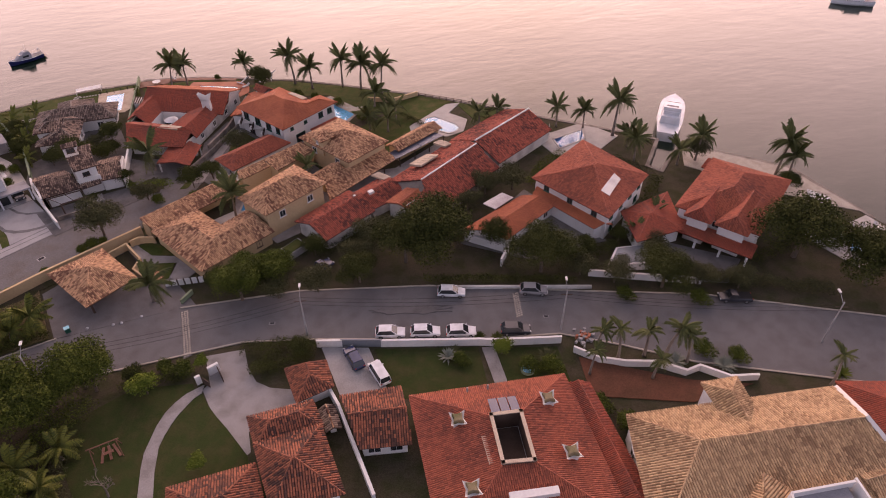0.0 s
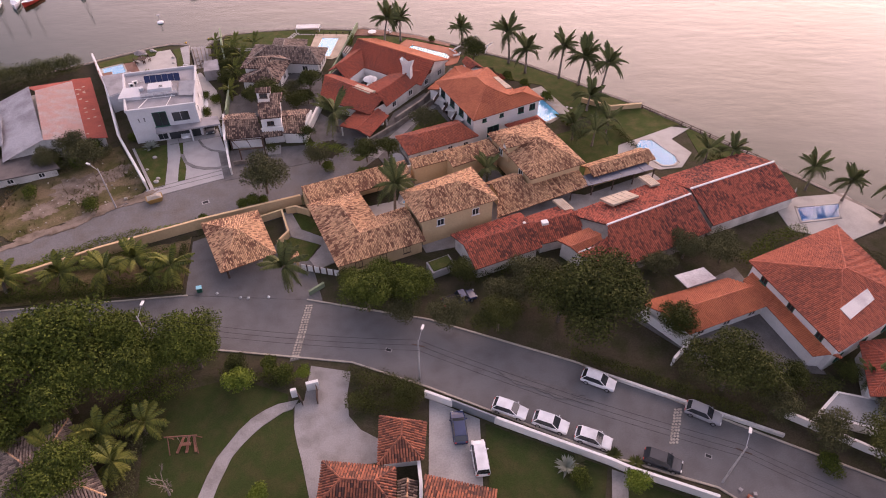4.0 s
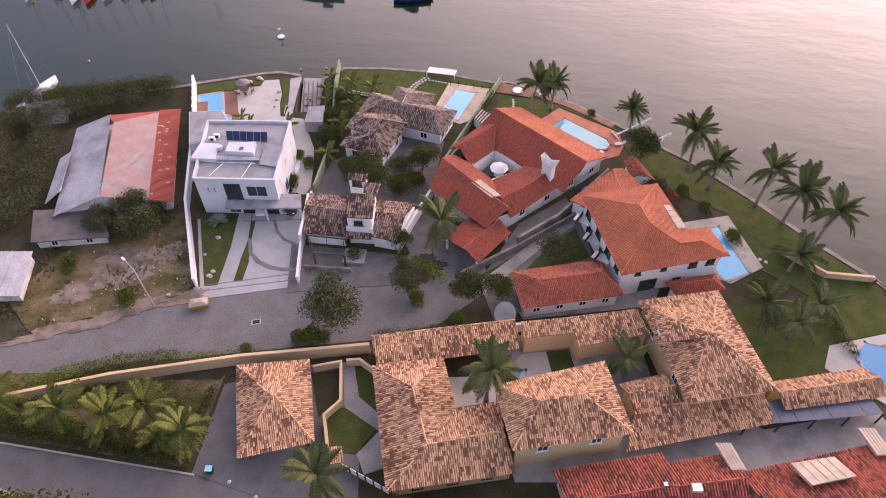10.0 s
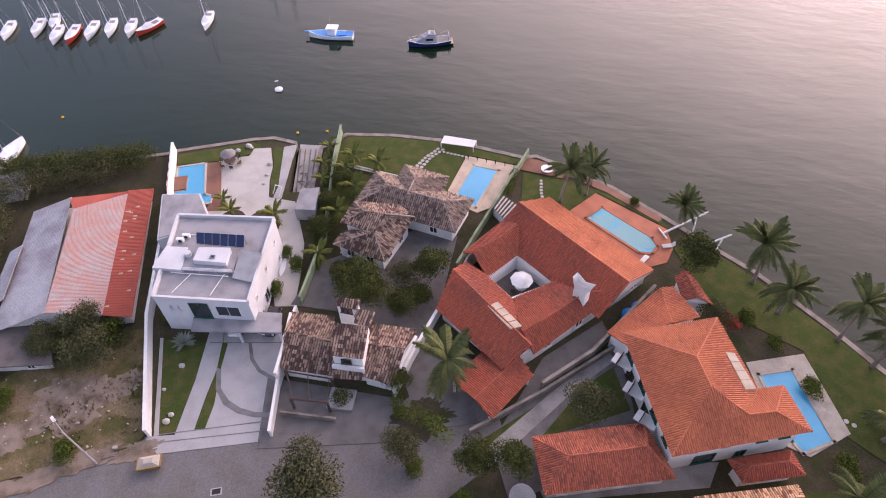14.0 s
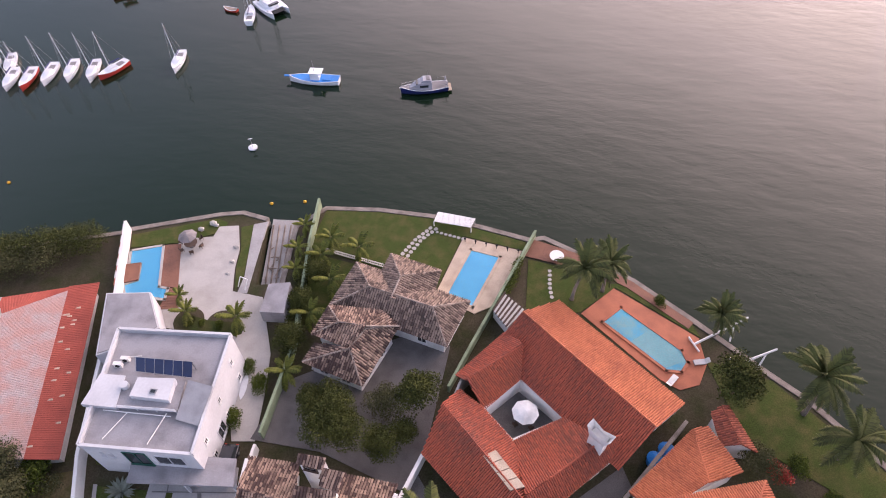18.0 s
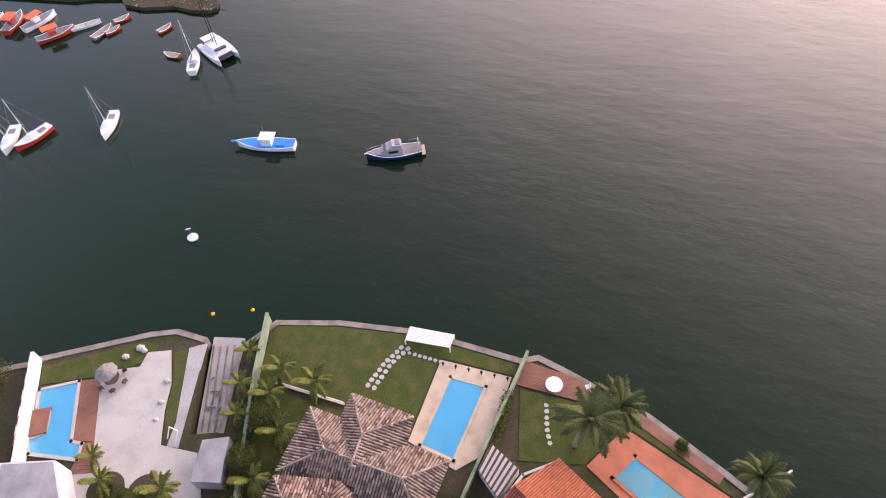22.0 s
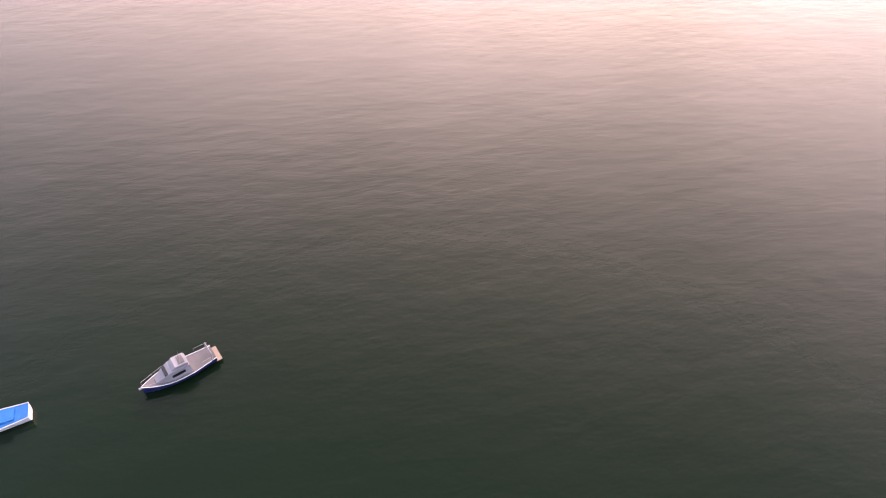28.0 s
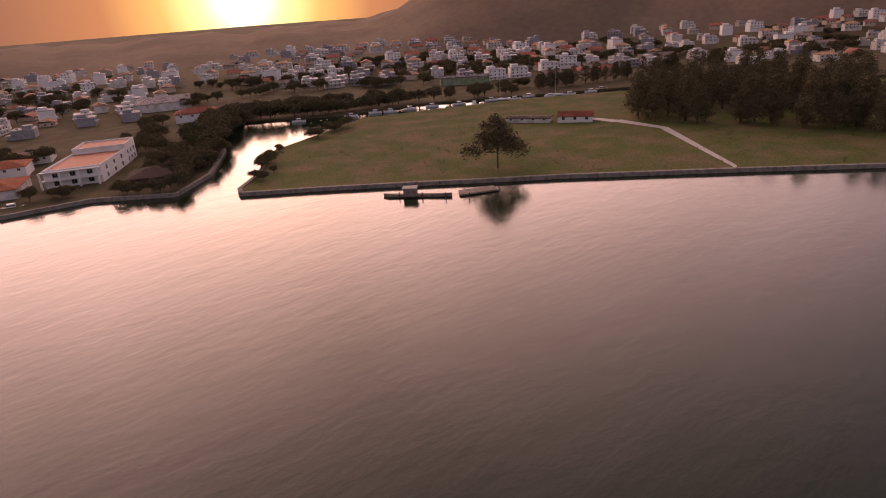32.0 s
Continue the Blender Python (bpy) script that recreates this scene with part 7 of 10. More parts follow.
bush = shrub("garden_shrub", 1.5, 1.5, LEAF2, 17, "low green garden shrub", 2000, 0.1)
plant(bush, [(-21.8, 6.4, 0.9), (-20.2, 6.9, 1.1), (-18.6, 7.2, 0.8), (-27.6, 3.6, 0.7), (21.8, -43.2, 1), (-14.0, -25.4, 1), (-11.8, -27.0, 1.1), (-2.5, 12.6, 1.1), (-8.5, 15.2, 1.0), (-33.8, 40.5, 0.8), (-44.5, 27.0, 0.8), (-42.5, 45.0, 0.4), (-40.2, 45.2, 0.5), (-44.0, 44.8, 0.45), (-31.5, 38.6, 1.0), (-32.6, 34.0, 1.0), (12.5, 61.0, 0.7), (27, 43, 1.0), (33.5, 34.5, 1.1), (30, 40, 0.9), (35.8, 25.5, 1.2), (29.5, -48.5, 1.2), (32.0, -50.0, 1.3), (33.8, -58, 1.3), (35.2, -62, 1.4), (31.6, -54, 1.0), (55.5, -60.5, 1.2), (52.2, -57.5, 1.3), (49.8, -44.0, 1.2), (59.0, -50.0, 1.3), (-46, 8, 1.2), (-52, 20, 1.4), (-56, 20, 1.5), (-50, 23, 1.6), (7, -45.5, 0.8), (-57, 12, 1.1), (17, -47.5, .8)])
red = tree("flowering_shrub", 2.4, 1.7, REDFLOWER, 19, "shrub with bright red blossom", 2400, 0.1, 0.08, "shrub", 0.2)
plant(red, [(24.6, 41.4, 1.0, 0)])
brownbush = tree("olive_tree", 4.0, 3.0, LEAF4, 23, "round olive-brown garden tree", 5000, 0.11, 0.12)
plant(brownbush, [(22.6, 42.0, 0.8, 0), (8.7, 26.0, 1.1, 60), (-52.9, 22.6, 1.2, 10), (-49.8, 19.4, 1.25, 20), (*(-16.5, 39.2), 0.9, 0)])
for a in ([(-54.5, -11.6), (-28, -11.0)], [(-29.2, -9.5), (-29.2, -2.0)], [(-20, -26), (-11.6, -28.2)], [(58.4, 13), (66, 8.5)], [(46, 17), (44.5, 22), (42.5, 24)]):
    hedge(a, 1.2, 1.2, LEAF, "clipped dark green hedge")
hedge([(-4.0, -27.2), (4.6, -30.6), (3.4, -33.0), (-4.0, -31.8), (0, -30)], 2.2, 1.8, LEAF, "thick dark hedge block beside a driveway", 70)
hedge([(-88, 43), (-79, 46.5), (-70, 50.2), (-62.4, 54)], 4.6, 4.2, LEAF, "dense mangrove scrub along the shore", 80, 0.17)
hedge([(-86, 37), (-78, 42), (-74, 46), (-66, 50)], 5.0, 4.0, LEAF4, "dense coastal scrub behind the shore", 75, 0.17)
hedge([(-6.4, 57.5), (-5.6, 63.3)], 1.1, 1.7, LEAF2, "bushy green hedge along a pale green wall", 70, 0.13)
hedge([(-33.4, 58), (-30.8, 47), (-29.5, 40)], 1.8, 2.2, LEAF, "dense dark shrubbery along a garden wall", 55, 0.16)
hedge([(152, 369), (168, 420), (190, 438), (214, 445), (262, 401), (314, 381)], 8.0, 7.0, LEAF4, "dense dark mangroves along a far channel", 5, 0.8)
hedge([(-92, 34), (-84, 33), (-78, 24), (-74, 20)], 6.0, 4.4, LEAF4, "dense scrub beside sheet-roofed barn", 75, 0.17)
hedge([(24.5, -26.5), (33, -30.8), (45, -37.6)], 1.5, 1.4, LEAF, "roadside shrubbery under trees", 55, 0.15)
hedge([(58, -43), (66, -48.5), (78, -58)], 2.2, 2.0, LEAF4, "roadside shrubbery", 45, 0.17)
hedge([(86, -62), (94, -66), (100, -64)], 4, 3.2, LEAF, "dense dark shrubbery near the beach", 35, 0.2)
hedge([(-62, -32), (-50, -26), (-40, -21)], 4.2, 3.6, LEAF2, "dense green thicket beside the road", 40, 0.22)
hedge([(-60, -40), (-50, -34)], 5, 4, LEAF2, "dense green thicket", 35, 0.24)

hedge([(-56, -9.2), (-50.5, -6.0), (-46, -3.2)], 2.6, 1.8, LEAF3, "bushy yellow-green shrubs along an ochre wall", 45, 0.16)
hedge([(-46.8, -3.4), (-41, -0.6), (-35.5, 1.2)], 2.0, 1.3, LEAF2, "low rambling plants along an ochre wall", 55, 0.14)
hedge([(-36, 1.0), (-32, 1.8), (-25.6, 3.9)], 1.8, 0.9, LEAF3, "low yellow-green rambling plants along an ochre wall", 45, 0.14)
hedge([(-12.5, 8.6), (-7.0, 10.4), (-2.0, 12.2)], 1.6, 1.0, LEAF4, "low mixed planting at the foot of a tiled roof", 50, 0.14)
hedge([(-11.5, 21.5), (-8.5, 20.8), (-5.6, 18.8)], 2.2, 1.6, LEAF3, "yellow-green shrubs at the street's end", 40, 0.14)
hedge([(-13.4, 25.2), (-11.6, 20.4)], 1.5, 2.0, LEAF2, "green shrubs in front of a white wall", 50, 0.14)
hedge([(-52, -10.4), (-41, -10.6), (-30, -10.2)], 3.0, 1.3, LEAF2, "low green undergrowth along the road beneath palms", 45, 0.15)
hedge([(-50, -6.5), (-40, -4.6), (-31, -3.6)], 3.0, 1.1, LEAF2, "low green undergrowth beneath palms", 45, 0.15)
rng = random.Random(15)
g = Mesh()
for i in range(2600):
    x, y = rng.uniform(-62, -38), rng.uniform(1, 25)
    if (x + 39) * 0.6 + 11.5 > y or y - 24 > (x + 46.5) * -1.5 or noise.noise((x * 0.22, y * 0.22, 1.0)) < rng.uniform(-0.2, 0.4):
        continue
    for k in range(5):
        a, r, h = rng.uniform(0, 6.28), rng.uniform(0.1, 0.3), rng.uniform(0.15, 0.45)
        dx, dy = r * math.cos(a), r * math.sin(a)
        g.add([(x - dy * 0.4, y + dx * 0.4, GROUND), (x + dy * 0.4, y - dx * 0.4, GROUND), (x + dx, y + dy, GROUND + h)], [(0, 1, 2)])
lone("weeds", g, WILD, "dry weeds and grass tufts on a vacant plot", "weeds", kind="stuff")

for pts, w, h, mat in (([(37, -29.5), (44, -33.0), (50, -36.5)], 2.6, 1.8, LEAF4), ([(45, -31), (52, -34.5), (56, -34)], 2.4, 2.2, LEAF), ([(58, -42.5), (64, -46), (69, -50)], 2.2, 1.6, LEAF4), ([(53.5, -12.5), (60, -8), (66, -6.5)], 2.6, 1.4, LEAF2),
                       ([(70, -10), (74, -14), (76, -20)], 2.4, 1.3, LEAF4), ([(69, -27), (73, -24), (76, -21.5)], 2.4, 1.8, LEAF), ([(36, -10), (44, -7), (52, -5)], 2.6, 2.0, LEAF4), ([(12, -13), (17, -11.5), (22, -10)], 2.6, 1.6, LEAF),
                       ([(0, -12.4), (8, -14.0)], 2.4, 1.6, LEAF2), ([(-24, -27), (-30, -30), (-33, -36)], 3.6, 2.6, LEAF2), ([(-27.5, -31), (-28.5, -38), (-27, -43)], 2.4, 1.8, LEAF4), ([(29.5, -57), (31.5, -66), (29.5, -74)], 1.8, 1.3, LEAF2), ([(-14.5, -26.4), (-11.6, -27.6)], 1.8, 2.0, LEAF2), ([(73, -47), (79, -47.5), (84, -46)], 2.6, 1.6, LEAF)):
    hedge(pts, w, h, mat, "dense mixed garden shrubbery", 42, 0.16)

hedge([(-72, 14), (-70, 22), (-74, 30), (-78, 38)], 4.5, 3.4, LEAF4, "olive scrub beside a sheet-roofed barn", 60, 0.17)
hedge([(-57, 17.5), (-51, 20.5), (-47.5, 23.5)], 2.2, 1.6, LEAF4, "low dry shrubs in front of a barn", 60, 0.15)


# ---- vehicles, boats and small things ----
def car(name, paint, label, pickup=False, van=False):
    """A car at the origin, nose to +x: lofted body, glass, wheels, lights, bumpers."""
    root = thing(name, (0, 0, 0), label, "car")
    L, W = (4.9, 1.8) if pickup else (4.25, 1.75)
    prof = [(-0.5, 0.35, 0.72, 0.86), (-0.47, 0.3, 0.86, 0.96), (-0.3, 0.28, 0.9, 1.0), (0.18, 0.28, 0.9, 1.0), (0.36, 0.28, 0.82, 0.98), (0.47, 0.3, 0.72, 0.92), (0.5, 0.36, 0.6, 0.8)]
    rings = []
    for x, z0, z1, w in prof:
        hw = W / 2 * w
        rings.append([(x * L, -hw, z0 + 0.1), (x * L, -hw * 0.86, z0), (x * L, hw * 0.86, z0), (x * L, hw, z0 + 0.1), (x * L, hw * 0.97, z1 - 0.08), (x * L, hw * 0.86, z1), (x * L, -hw * 0.86, z1), (x * L, -hw * 0.97, z1 - 0.08)])
    body = part("body", Mesh().ring_loft(rings), paint, root, smooth=False)
    if pickup:
        cab = [(-0.08, 0.88), (0.0, 1.5), (0.16, 1.5), (0.26, 0.9)]
        part("load_bed", Mesh().box(-1.35, 0, 0.9, 1.9, 1.5, 0.03), BLACK, body)
    elif van:
        cab = [(-0.49, 0.9), (-0.46, 1.75), (0.24, 1.75), (0.36, 0.9)]
    else:
        cab = [(-0.47, 0.88), (-0.36, 1.42), (0.05, 1.48), (0.24, 0.88)]
    hw = W / 2
    g = Mesh()
    rr = [[(x * L, -hw * k, z), (x * L, hw * k, z)] for (x, z), k in zip(cab, (0.92, 0.74, 0.74, 0.92))]
    (a, b), (c, d), (e, f), (h, i) = rr
    part("glazing", Mesh().add([a, b, c, d, e, f, h, i], [(0, 2, 4, 6), (1, 7, 5, 3), (0, 1, 3, 2), (6, 4, 5, 7)]), GLASS, body)
    part("car_roof", Mesh().prism([(c[0] - 0.05, c[1]), (e[0] + 0.05, e[1]), (f[0] + 0.05, f[1]), (d[0] - 0.05, d[1])], c[2] - 0.03, max(c[2], e[2]) + 0.03), paint, body)
    for s in (-1, 1):
        for p, q in ((0, 1), (2, 3)):
            part("pillar", Mesh().tube((rr[p][0][0], s * abs(rr[p][0][1]), rr[p][0][2]), (rr[q][0][0], s * abs(rr[q][0][1]), rr[q][0][2]), 0.05, 0.05, 4), paint, body)
        part("headlight", Mesh().box(L * 0.485, s * hw * 0.68, 0.6, 0.12, 0.3, 0.13), CLOTH, body)
        part("tail_light", Mesh().box(-L * 0.492, s * hw * 0.72, 0.68, 0.08, 0.25, 0.14), REDPAINT, body)
        part("mirror", Mesh().box(L * 0.18, s * (hw + 0.08), 0.93, 0.12, 0.2, 0.12), paint, body)
    for x in (-0.31, 0.31):
        for s in (-1, 1):
            wh = thing("wheel", (x * L, s * (hw - 0.1), 0.32), "", "")
            for key in ("label", "category"):
                if key in wh:
                    del wh[key]
            wh.parent = root
            part("tyre", Mesh().tube((x * L, s * (hw - 0.2), 0.32), (x * L, s * (hw + 0.01), 0.32), 0.32, 0.32, 14), BLACK, wh)
            part("rim", Mesh().tube((x * L, s * (hw - 0.02), 0.32), (x * L, s * (hw + 0.025), 0.32), 0.2, 0.19, 10), METAL, wh)
    return root


RZ = G0 + 0.035
for nm, paint, lb, rows, kw in (
    ("parked_car", CARWHITE, "white hatchback car parked by a garden wall", [(15.3, -34.0, -26), (19.8, -36.2, -26), (24.3, -38.6, -26)], {}),
    ("parked_car", CARDARK, "dark grey car parked by a garden wall", [(31.4, -41.9, -27)], {}),
    ("parked_car", CARWHITE, "white car with black roof standing on the road", [(26.9, -30.9, -30)], {}),
    ("parked_car", CARGREY, "silver car parked under roadside trees", [(38.2, -36.4, -32)], {}),
    ("parked_car", CARBLUE, "dark blue car parked on a concrete strip", [(9.0, -35.9, 92)], {}),
    ("van", CARWHITE, "white van parked on a concrete strip", [(11.0, -39.9, 92)], {"van": True}),
    ("pickup_truck", CARDARK, "dark pickup truck parked under trees", [(64.0, -52.0, 150)], {"pickup": True}),
    ("pickup_truck", CARBLUE, "dark blue pickup truck parked under trees", [(11.0, -16.2, 18)], {"pickup": True}),
    ("parked_car", CARWHITE, "white car under a garage canopy", [(-35.2, 28.2, -80)], {}),
    ("parked_car", CARDARK, "dark car under a garage canopy", [(-31.0, 29.2, -80)], {}),
):
    c = car(nm, paint, lb, **kw)
    for i, (x, y, r) in enumerate(rows):
        m = pose(x, y, RZ, 0, 0, r)
        if i == 0:
            c.matrix_basis = m
        else:
            copy_thing(c, m)


def street_lamp(x, y, turn, label, h=8.0):
    p = thing("street_lamp", (x, y, G0), label, "street lamp")
    part("pole", Mesh().tube((x, y, G0 - 0.2), (x, y, G0 + h), 0.14, 0.09), CONCRETE, p)
    c, s = math.cos(radians(turn)), math.sin(radians(turn))
    part("arm", Mesh().tube((x, y, G0 + h - 0.4), (x + 1.6 * c, y + 1.6 * s, G0 + h + 0.3), 0.04, 0.035, 6), METAL, p)
    part("lamp_head", Mesh().box(x + 1.8 * c, y + 1.8 * s, G0 + h + 0.25, 0.7, 0.28, 0.16, radians(turn)), CLOTH, p)
    part("crossarm", Mesh().box(x, y, G0 + h - 1.0, 1.6, 0.1, 0.1, radians(turn + 90)), DARKWOOD, p)
    return p


POLES = [(4.8, -28.6, 70), (37.4, -44.6, 60), (68.3, -63.9, 60), (-28.8, -22.3, 80), (-42.3, 7.8, 150)]
for x, y, r in POLES:
    street_lamp(x, y, r, "concrete street lamp pole with crossarm and cables")
for (x0, y0, _), (x1, y1, _) in ((POLES[3], POLES[0]), (POLES[0], POLES[1]), (POLES[1], POLES[2])):
    for off in (-0.7, 0.0, 0.7):
        g = Mesh()
        pts = [Vector((x0 + (x1 - x0) * t, y0 + (y1 - y0) * t + off, G0 + 7.1 - 3.5 * t * (1 - t) + off * 0.1)) for t in [i / 10 for i in range(11)]]
        for p, q in zip(pts, pts[1:]):
            g.tube(p, q, 0.018, 0.018, 4)
        lone("overhead_cable", g, BLACK, "thin black cable slung between street poles", "cable", (x0, y0, G0 + 7), "street cables")


def hull(L, W, H, sheer=0.25, bow=0.0, n=12, full=0.75, fine=2.2):
    """Rings of a boat hull, bow to +x, waterline at z 0."""
    rings = []
    for i in range(n + 1):
        t = i / n
        x = -L / 2 + L * t
        w = W / 2 * (full + (1 - full) * min(1, t * 3)) * (1 - max(0, (t - 0.45) / 0.55) ** fine)
        w = max(w, 0.03)
        top = H + sheer * (2 * t - 0.8) ** 2 + bow * max(0, t - 0.8)
        rings.append([(x, -w, top), (x, -w * 0.92, top * 0.35), (x, -w * 0.5, -0.3), (x, w * 0.5, -0.3), (x, w * 0.92, top * 0.35), (x, w, top)])
    return rings


def boat(name, label, L, W, H, side, deck, category="boat", fine=2.2):
    root = thing(name, (0, 0, 0), label, category)
    r = hull(L, W, H, fine=fine)
    part("hull", Mesh().ring_loft(r, closed=True, caps=True), side, root)
    dk = Mesh()
    vs = []
    for ring in r:
        a, b = ring[0], ring[-1]
        vs += [(a[0], a[1] * 0.93, a[2] + 0.02), (b[0], b[1] * 0.93, b[2] + 0.02)]
    dk.add(vs, [(2 * i, 2 * i + 2, 2 * i + 3, 2 * i + 1) for i in range(len(r) - 1)])
    part("deck", dk, deck, root)
    for s in (0, -1):
        part("rubbing_strake", Mesh().ring_loft([[(p[s][0], p[s][1] + a * 0.05, p[s][2] + b * 0.05) for a, b in ((-1, -1), (1, -1), (1, 1), (-1, 1))] for p in r]), GELWHITE, root)
    return root, r


def sailboat(label, side, L=6.4):
    b, r = boat("sailboat", label, L, L * 0.33, 0.85, side, GELWHITE)
    cab = [[(x, -w, 0.9), (x, -w * 0.8, z), (x, w * 0.8, z), (x, w, 0.9)] for x, w, z in ((-L * 0.08, 0.8, 1.35), (L * 0.1, 0.75, 1.35), (L * 0.27, 0.4, 1.0))]
    part("cabin", Mesh().ring_loft(cab, closed=False), GELWHITE, b)
    part("cockpit", Mesh().box(-L * 0.27, 0, 0.9, L * 0.24, 1.1, 0.04), GREYPAINT, b)
    part("mast", Mesh().tube((L * 0.08, 0, 0.8), (L * 0.08, 0, L * 1.35), 0.07, 0.045, 6), GELWHITE, b)
    part("boom", Mesh().tube((L * 0.08, 0, 1.9), (-L * 0.32, 0, 1.8), 0.05, 0.05, 6), METAL, b)
    part("sail_cover", Mesh().tube((L * 0.05, 0, 2.0), (-L * 0.3, 0, 1.9), 0.14, 0.1, 6), NAVY, b)
    part("spreader", Mesh().tube((L * 0.08, -0.6, L * 0.75), (L * 0.08, 0.6, L * 0.75), 0.03, 0.03, 4), METAL, b)
    st = Mesh()
    for p in ((L * 0.49, 0, 1.0), (-L * 0.49, 0, 0.9), (L * 0.05, L * 0.15, 0.9), (L * 0.05, -L * 0.15, 0.9)):
        st.tube(p, (L * 0.08, 0, L * 1.33), 0.02, 0.02, 3)
    part("rigging", st, METAL, b)
    return b


def put(ob, rows):
    for i, (x, y, r) in enumerate(rows):
        m = pose(x, y, 0, 0, 0, r)
        if i:
            copy_thing(ob, m)
        else:
            ob.matrix_basis = m


put(sailboat("white moored sailing yacht with bare mast", GELWHITE), [(-70.4, 116.4, 110), (-76.6, 98.3, -75), (-91.0, 92.2, -70), (-95.2, 91.4, -70), (-98.6, 89.6, -75), (-104.8, 86.6, -70), (-108.2, 90.8, -60), (-110.4, 88.2, -70), (-116, 86, -70)])
put(sailboat("moored sailing yacht with red hull side", REDPAINT), [(-87.4, 93.4, -110), (-101.6, 87.4, -75)])
put(sailboat("large sailing yacht with blue cover by the shore", GELWHITE, 10.5), [(-88.7, 50.4, 92)])

# blue fishing boat
b, r = boat("fishing_boat", "white fishing boat with bright blue deck and small wheelhouse", 9.2, 2.6, 0.9, GELWHITE, BLUEPAINT)
part("wheelhouse", Mesh().box(-0.3, 0, 0.8, 1.6, 1.5, 1.5), GELWHITE, b)
part("wheelhouse_roof", Mesh().box(-0.5, 0, 2.3, 2.4, 1.9, 0.1), GELWHITE, b)
part("window", Mesh().box(0.52, 0, 1.5, 0.05, 1.2, 0.5), GLASS, b)
part("bowsprit", Mesh().box(4.9, 0, 1.1, 1.2, 0.4, 0.12), BLUEPAINT, b)
part("mast", Mesh().tube((-0.2, 0, 2.3), (-0.2, 0, 4.4), 0.04, 0.03, 5), METAL, b)
part("hatch", Mesh().box(-2.4, 0, 0.85, 1.6, 1.3, 0.25), BLUEPAINT, b)
put(b, [(-49.0, 98.2, 187)])

# grey motor launch
b, r = boat("motor_launch", "grey motor launch with navy hull and pale grey cabin", 9.0, 2.9, 1.0, NAVY, GREYPAINT)
part("cabin", Mesh().ring_loft([[(x, -w, 1.0), (x, -w * 0.85, z), (x, w * 0.85, z), (x, w, 1.0)] for x, w, z in ((-1.4, 1.15, 2.3), (0.8, 1.1, 2.4), (1.8, 0.9, 1.9), (2.8, 0.5, 1.25))], closed=False), LAUNCHGREY, b)
part("flybridge", Mesh().ring_loft([[(x, -w, 2.3), (x, -w, z), (x, w, z), (x, w, 2.3)] for x, w, z in ((-1.3, 0.85, 2.75), (0.2, 0.85, 2.85), (0.75, 0.7, 2.4))], closed=False), LAUNCHGREY, b)
part("bridge_seat", Mesh().box(-0.7, 0, 2.75, 0.7, 1.2, 0.12), GREYPAINT, b)
arch = Mesh()
for s2 in (-1, 1):
    arch.tube((-3.9, s2 * 1.15, 1.0), (-4.1, s2 * 1.0, 2.3), 0.06, 0.06, 6)
arch.tube((-4.1, -1.0, 2.3), (-4.1, 1.0, 2.3), 0.06, 0.06, 6)
part("stern_arch", arch, LAUNCHGREY, b)
part("anchor_roller", Mesh().box(4.55, 0, 1.15, 0.5, 0.3, 0.12), METAL, b)
for s in (-1, 1):
    part("window", Mesh().box(0.1, s * 1.08, 1.5, 1.6, 0.06, 0.45), GLASS, b)
part("windscreen", Mesh().box(1.35, 0, 1.95, 0.5, 1.5, 0.25), GLASS, b)
part("aerial", Mesh().tube((-0.5, 0, 2.7), (-0.9, 0, 4.6), 0.03, 0.02, 4), METAL, b)
part("swim_platform", Mesh().box(-4.75, 0, 0.4, 0.7, 2.3, 0.12), BEIGESTONE, b)
rl = Mesh()
for s in (-1, 1):
    rl.tube((4.3, s * 0.3, 1.9), (1.5, s * 1.25, 1.7), 0.025, 0.025, 4)
    rl.tube((-4.3, s * 1.2, 1.9), (-2.6, s * 1.3, 1.9), 0.025, 0.025, 4)
    for x, y, z in ((4.3, 0.3, 1.9), (2.9, 0.9, 1.8), (1.5, 1.25, 1.7), (-4.3, 1.2, 1.9), (-2.6, 1.3, 1.9)):
        rl.tube((x, s * y, 1.0), (x, s * y, z), 0.02, 0.02, 4)
part("handrail", rl, METAL, b)
put(b, [(-28.8, 99.8, 201)])
b.matrix_basis = b.matrix_basis @ Matrix.Scale(0.93, 4)

# catamaran
root = thing("catamaran", (0, 0, 0), "white sailing catamaran with two masts", "boat")
for s in (-1, 1):
    hl = Mesh().ring_loft([[(x, y + s * 2.1, z) for x, y, z in ring] for ring in hull(9, 1.4, 1.1)])
    part("hull", hl, GELWHITE, root)
part("bridge_deck", Mesh().box(-0.6, 0, 0.8, 5.8, 4.2, 0.5), GELWHITE, root)
part("cabin", Mesh().ring_loft([[(x, -w, 1.3), (x, -w * 0.8, z), (x, w * 0.8, z), (x, w, 1.3)] for x, w, z in ((-2.8, 1.8, 2.1), (0.6, 1.7, 2.2), (1.9, 1.1, 1.5))], closed=False), GELWHITE, root)
part("trampoline", Mesh().box(3.1, 0, 1.0, 1.7, 3.0, 0.05), BLACK, root)
part("windscreen", Mesh().box(1.2, 0, 1.8, 0.7, 2.6, 0.3), GLASS, root)
for x in (0.0, -1.5):
    part("mast", Mesh().tube((x, 0, 2.2), (x, 0, 12.5), 0.09, 0.06, 6), BLACK, root)
for s2 in (-1, 1):
    part("deck_hatch", Mesh().box(2.2, s2 * 2.1, 1.15, 0.6, 0.5, 0.06), GREYPAINT, root)
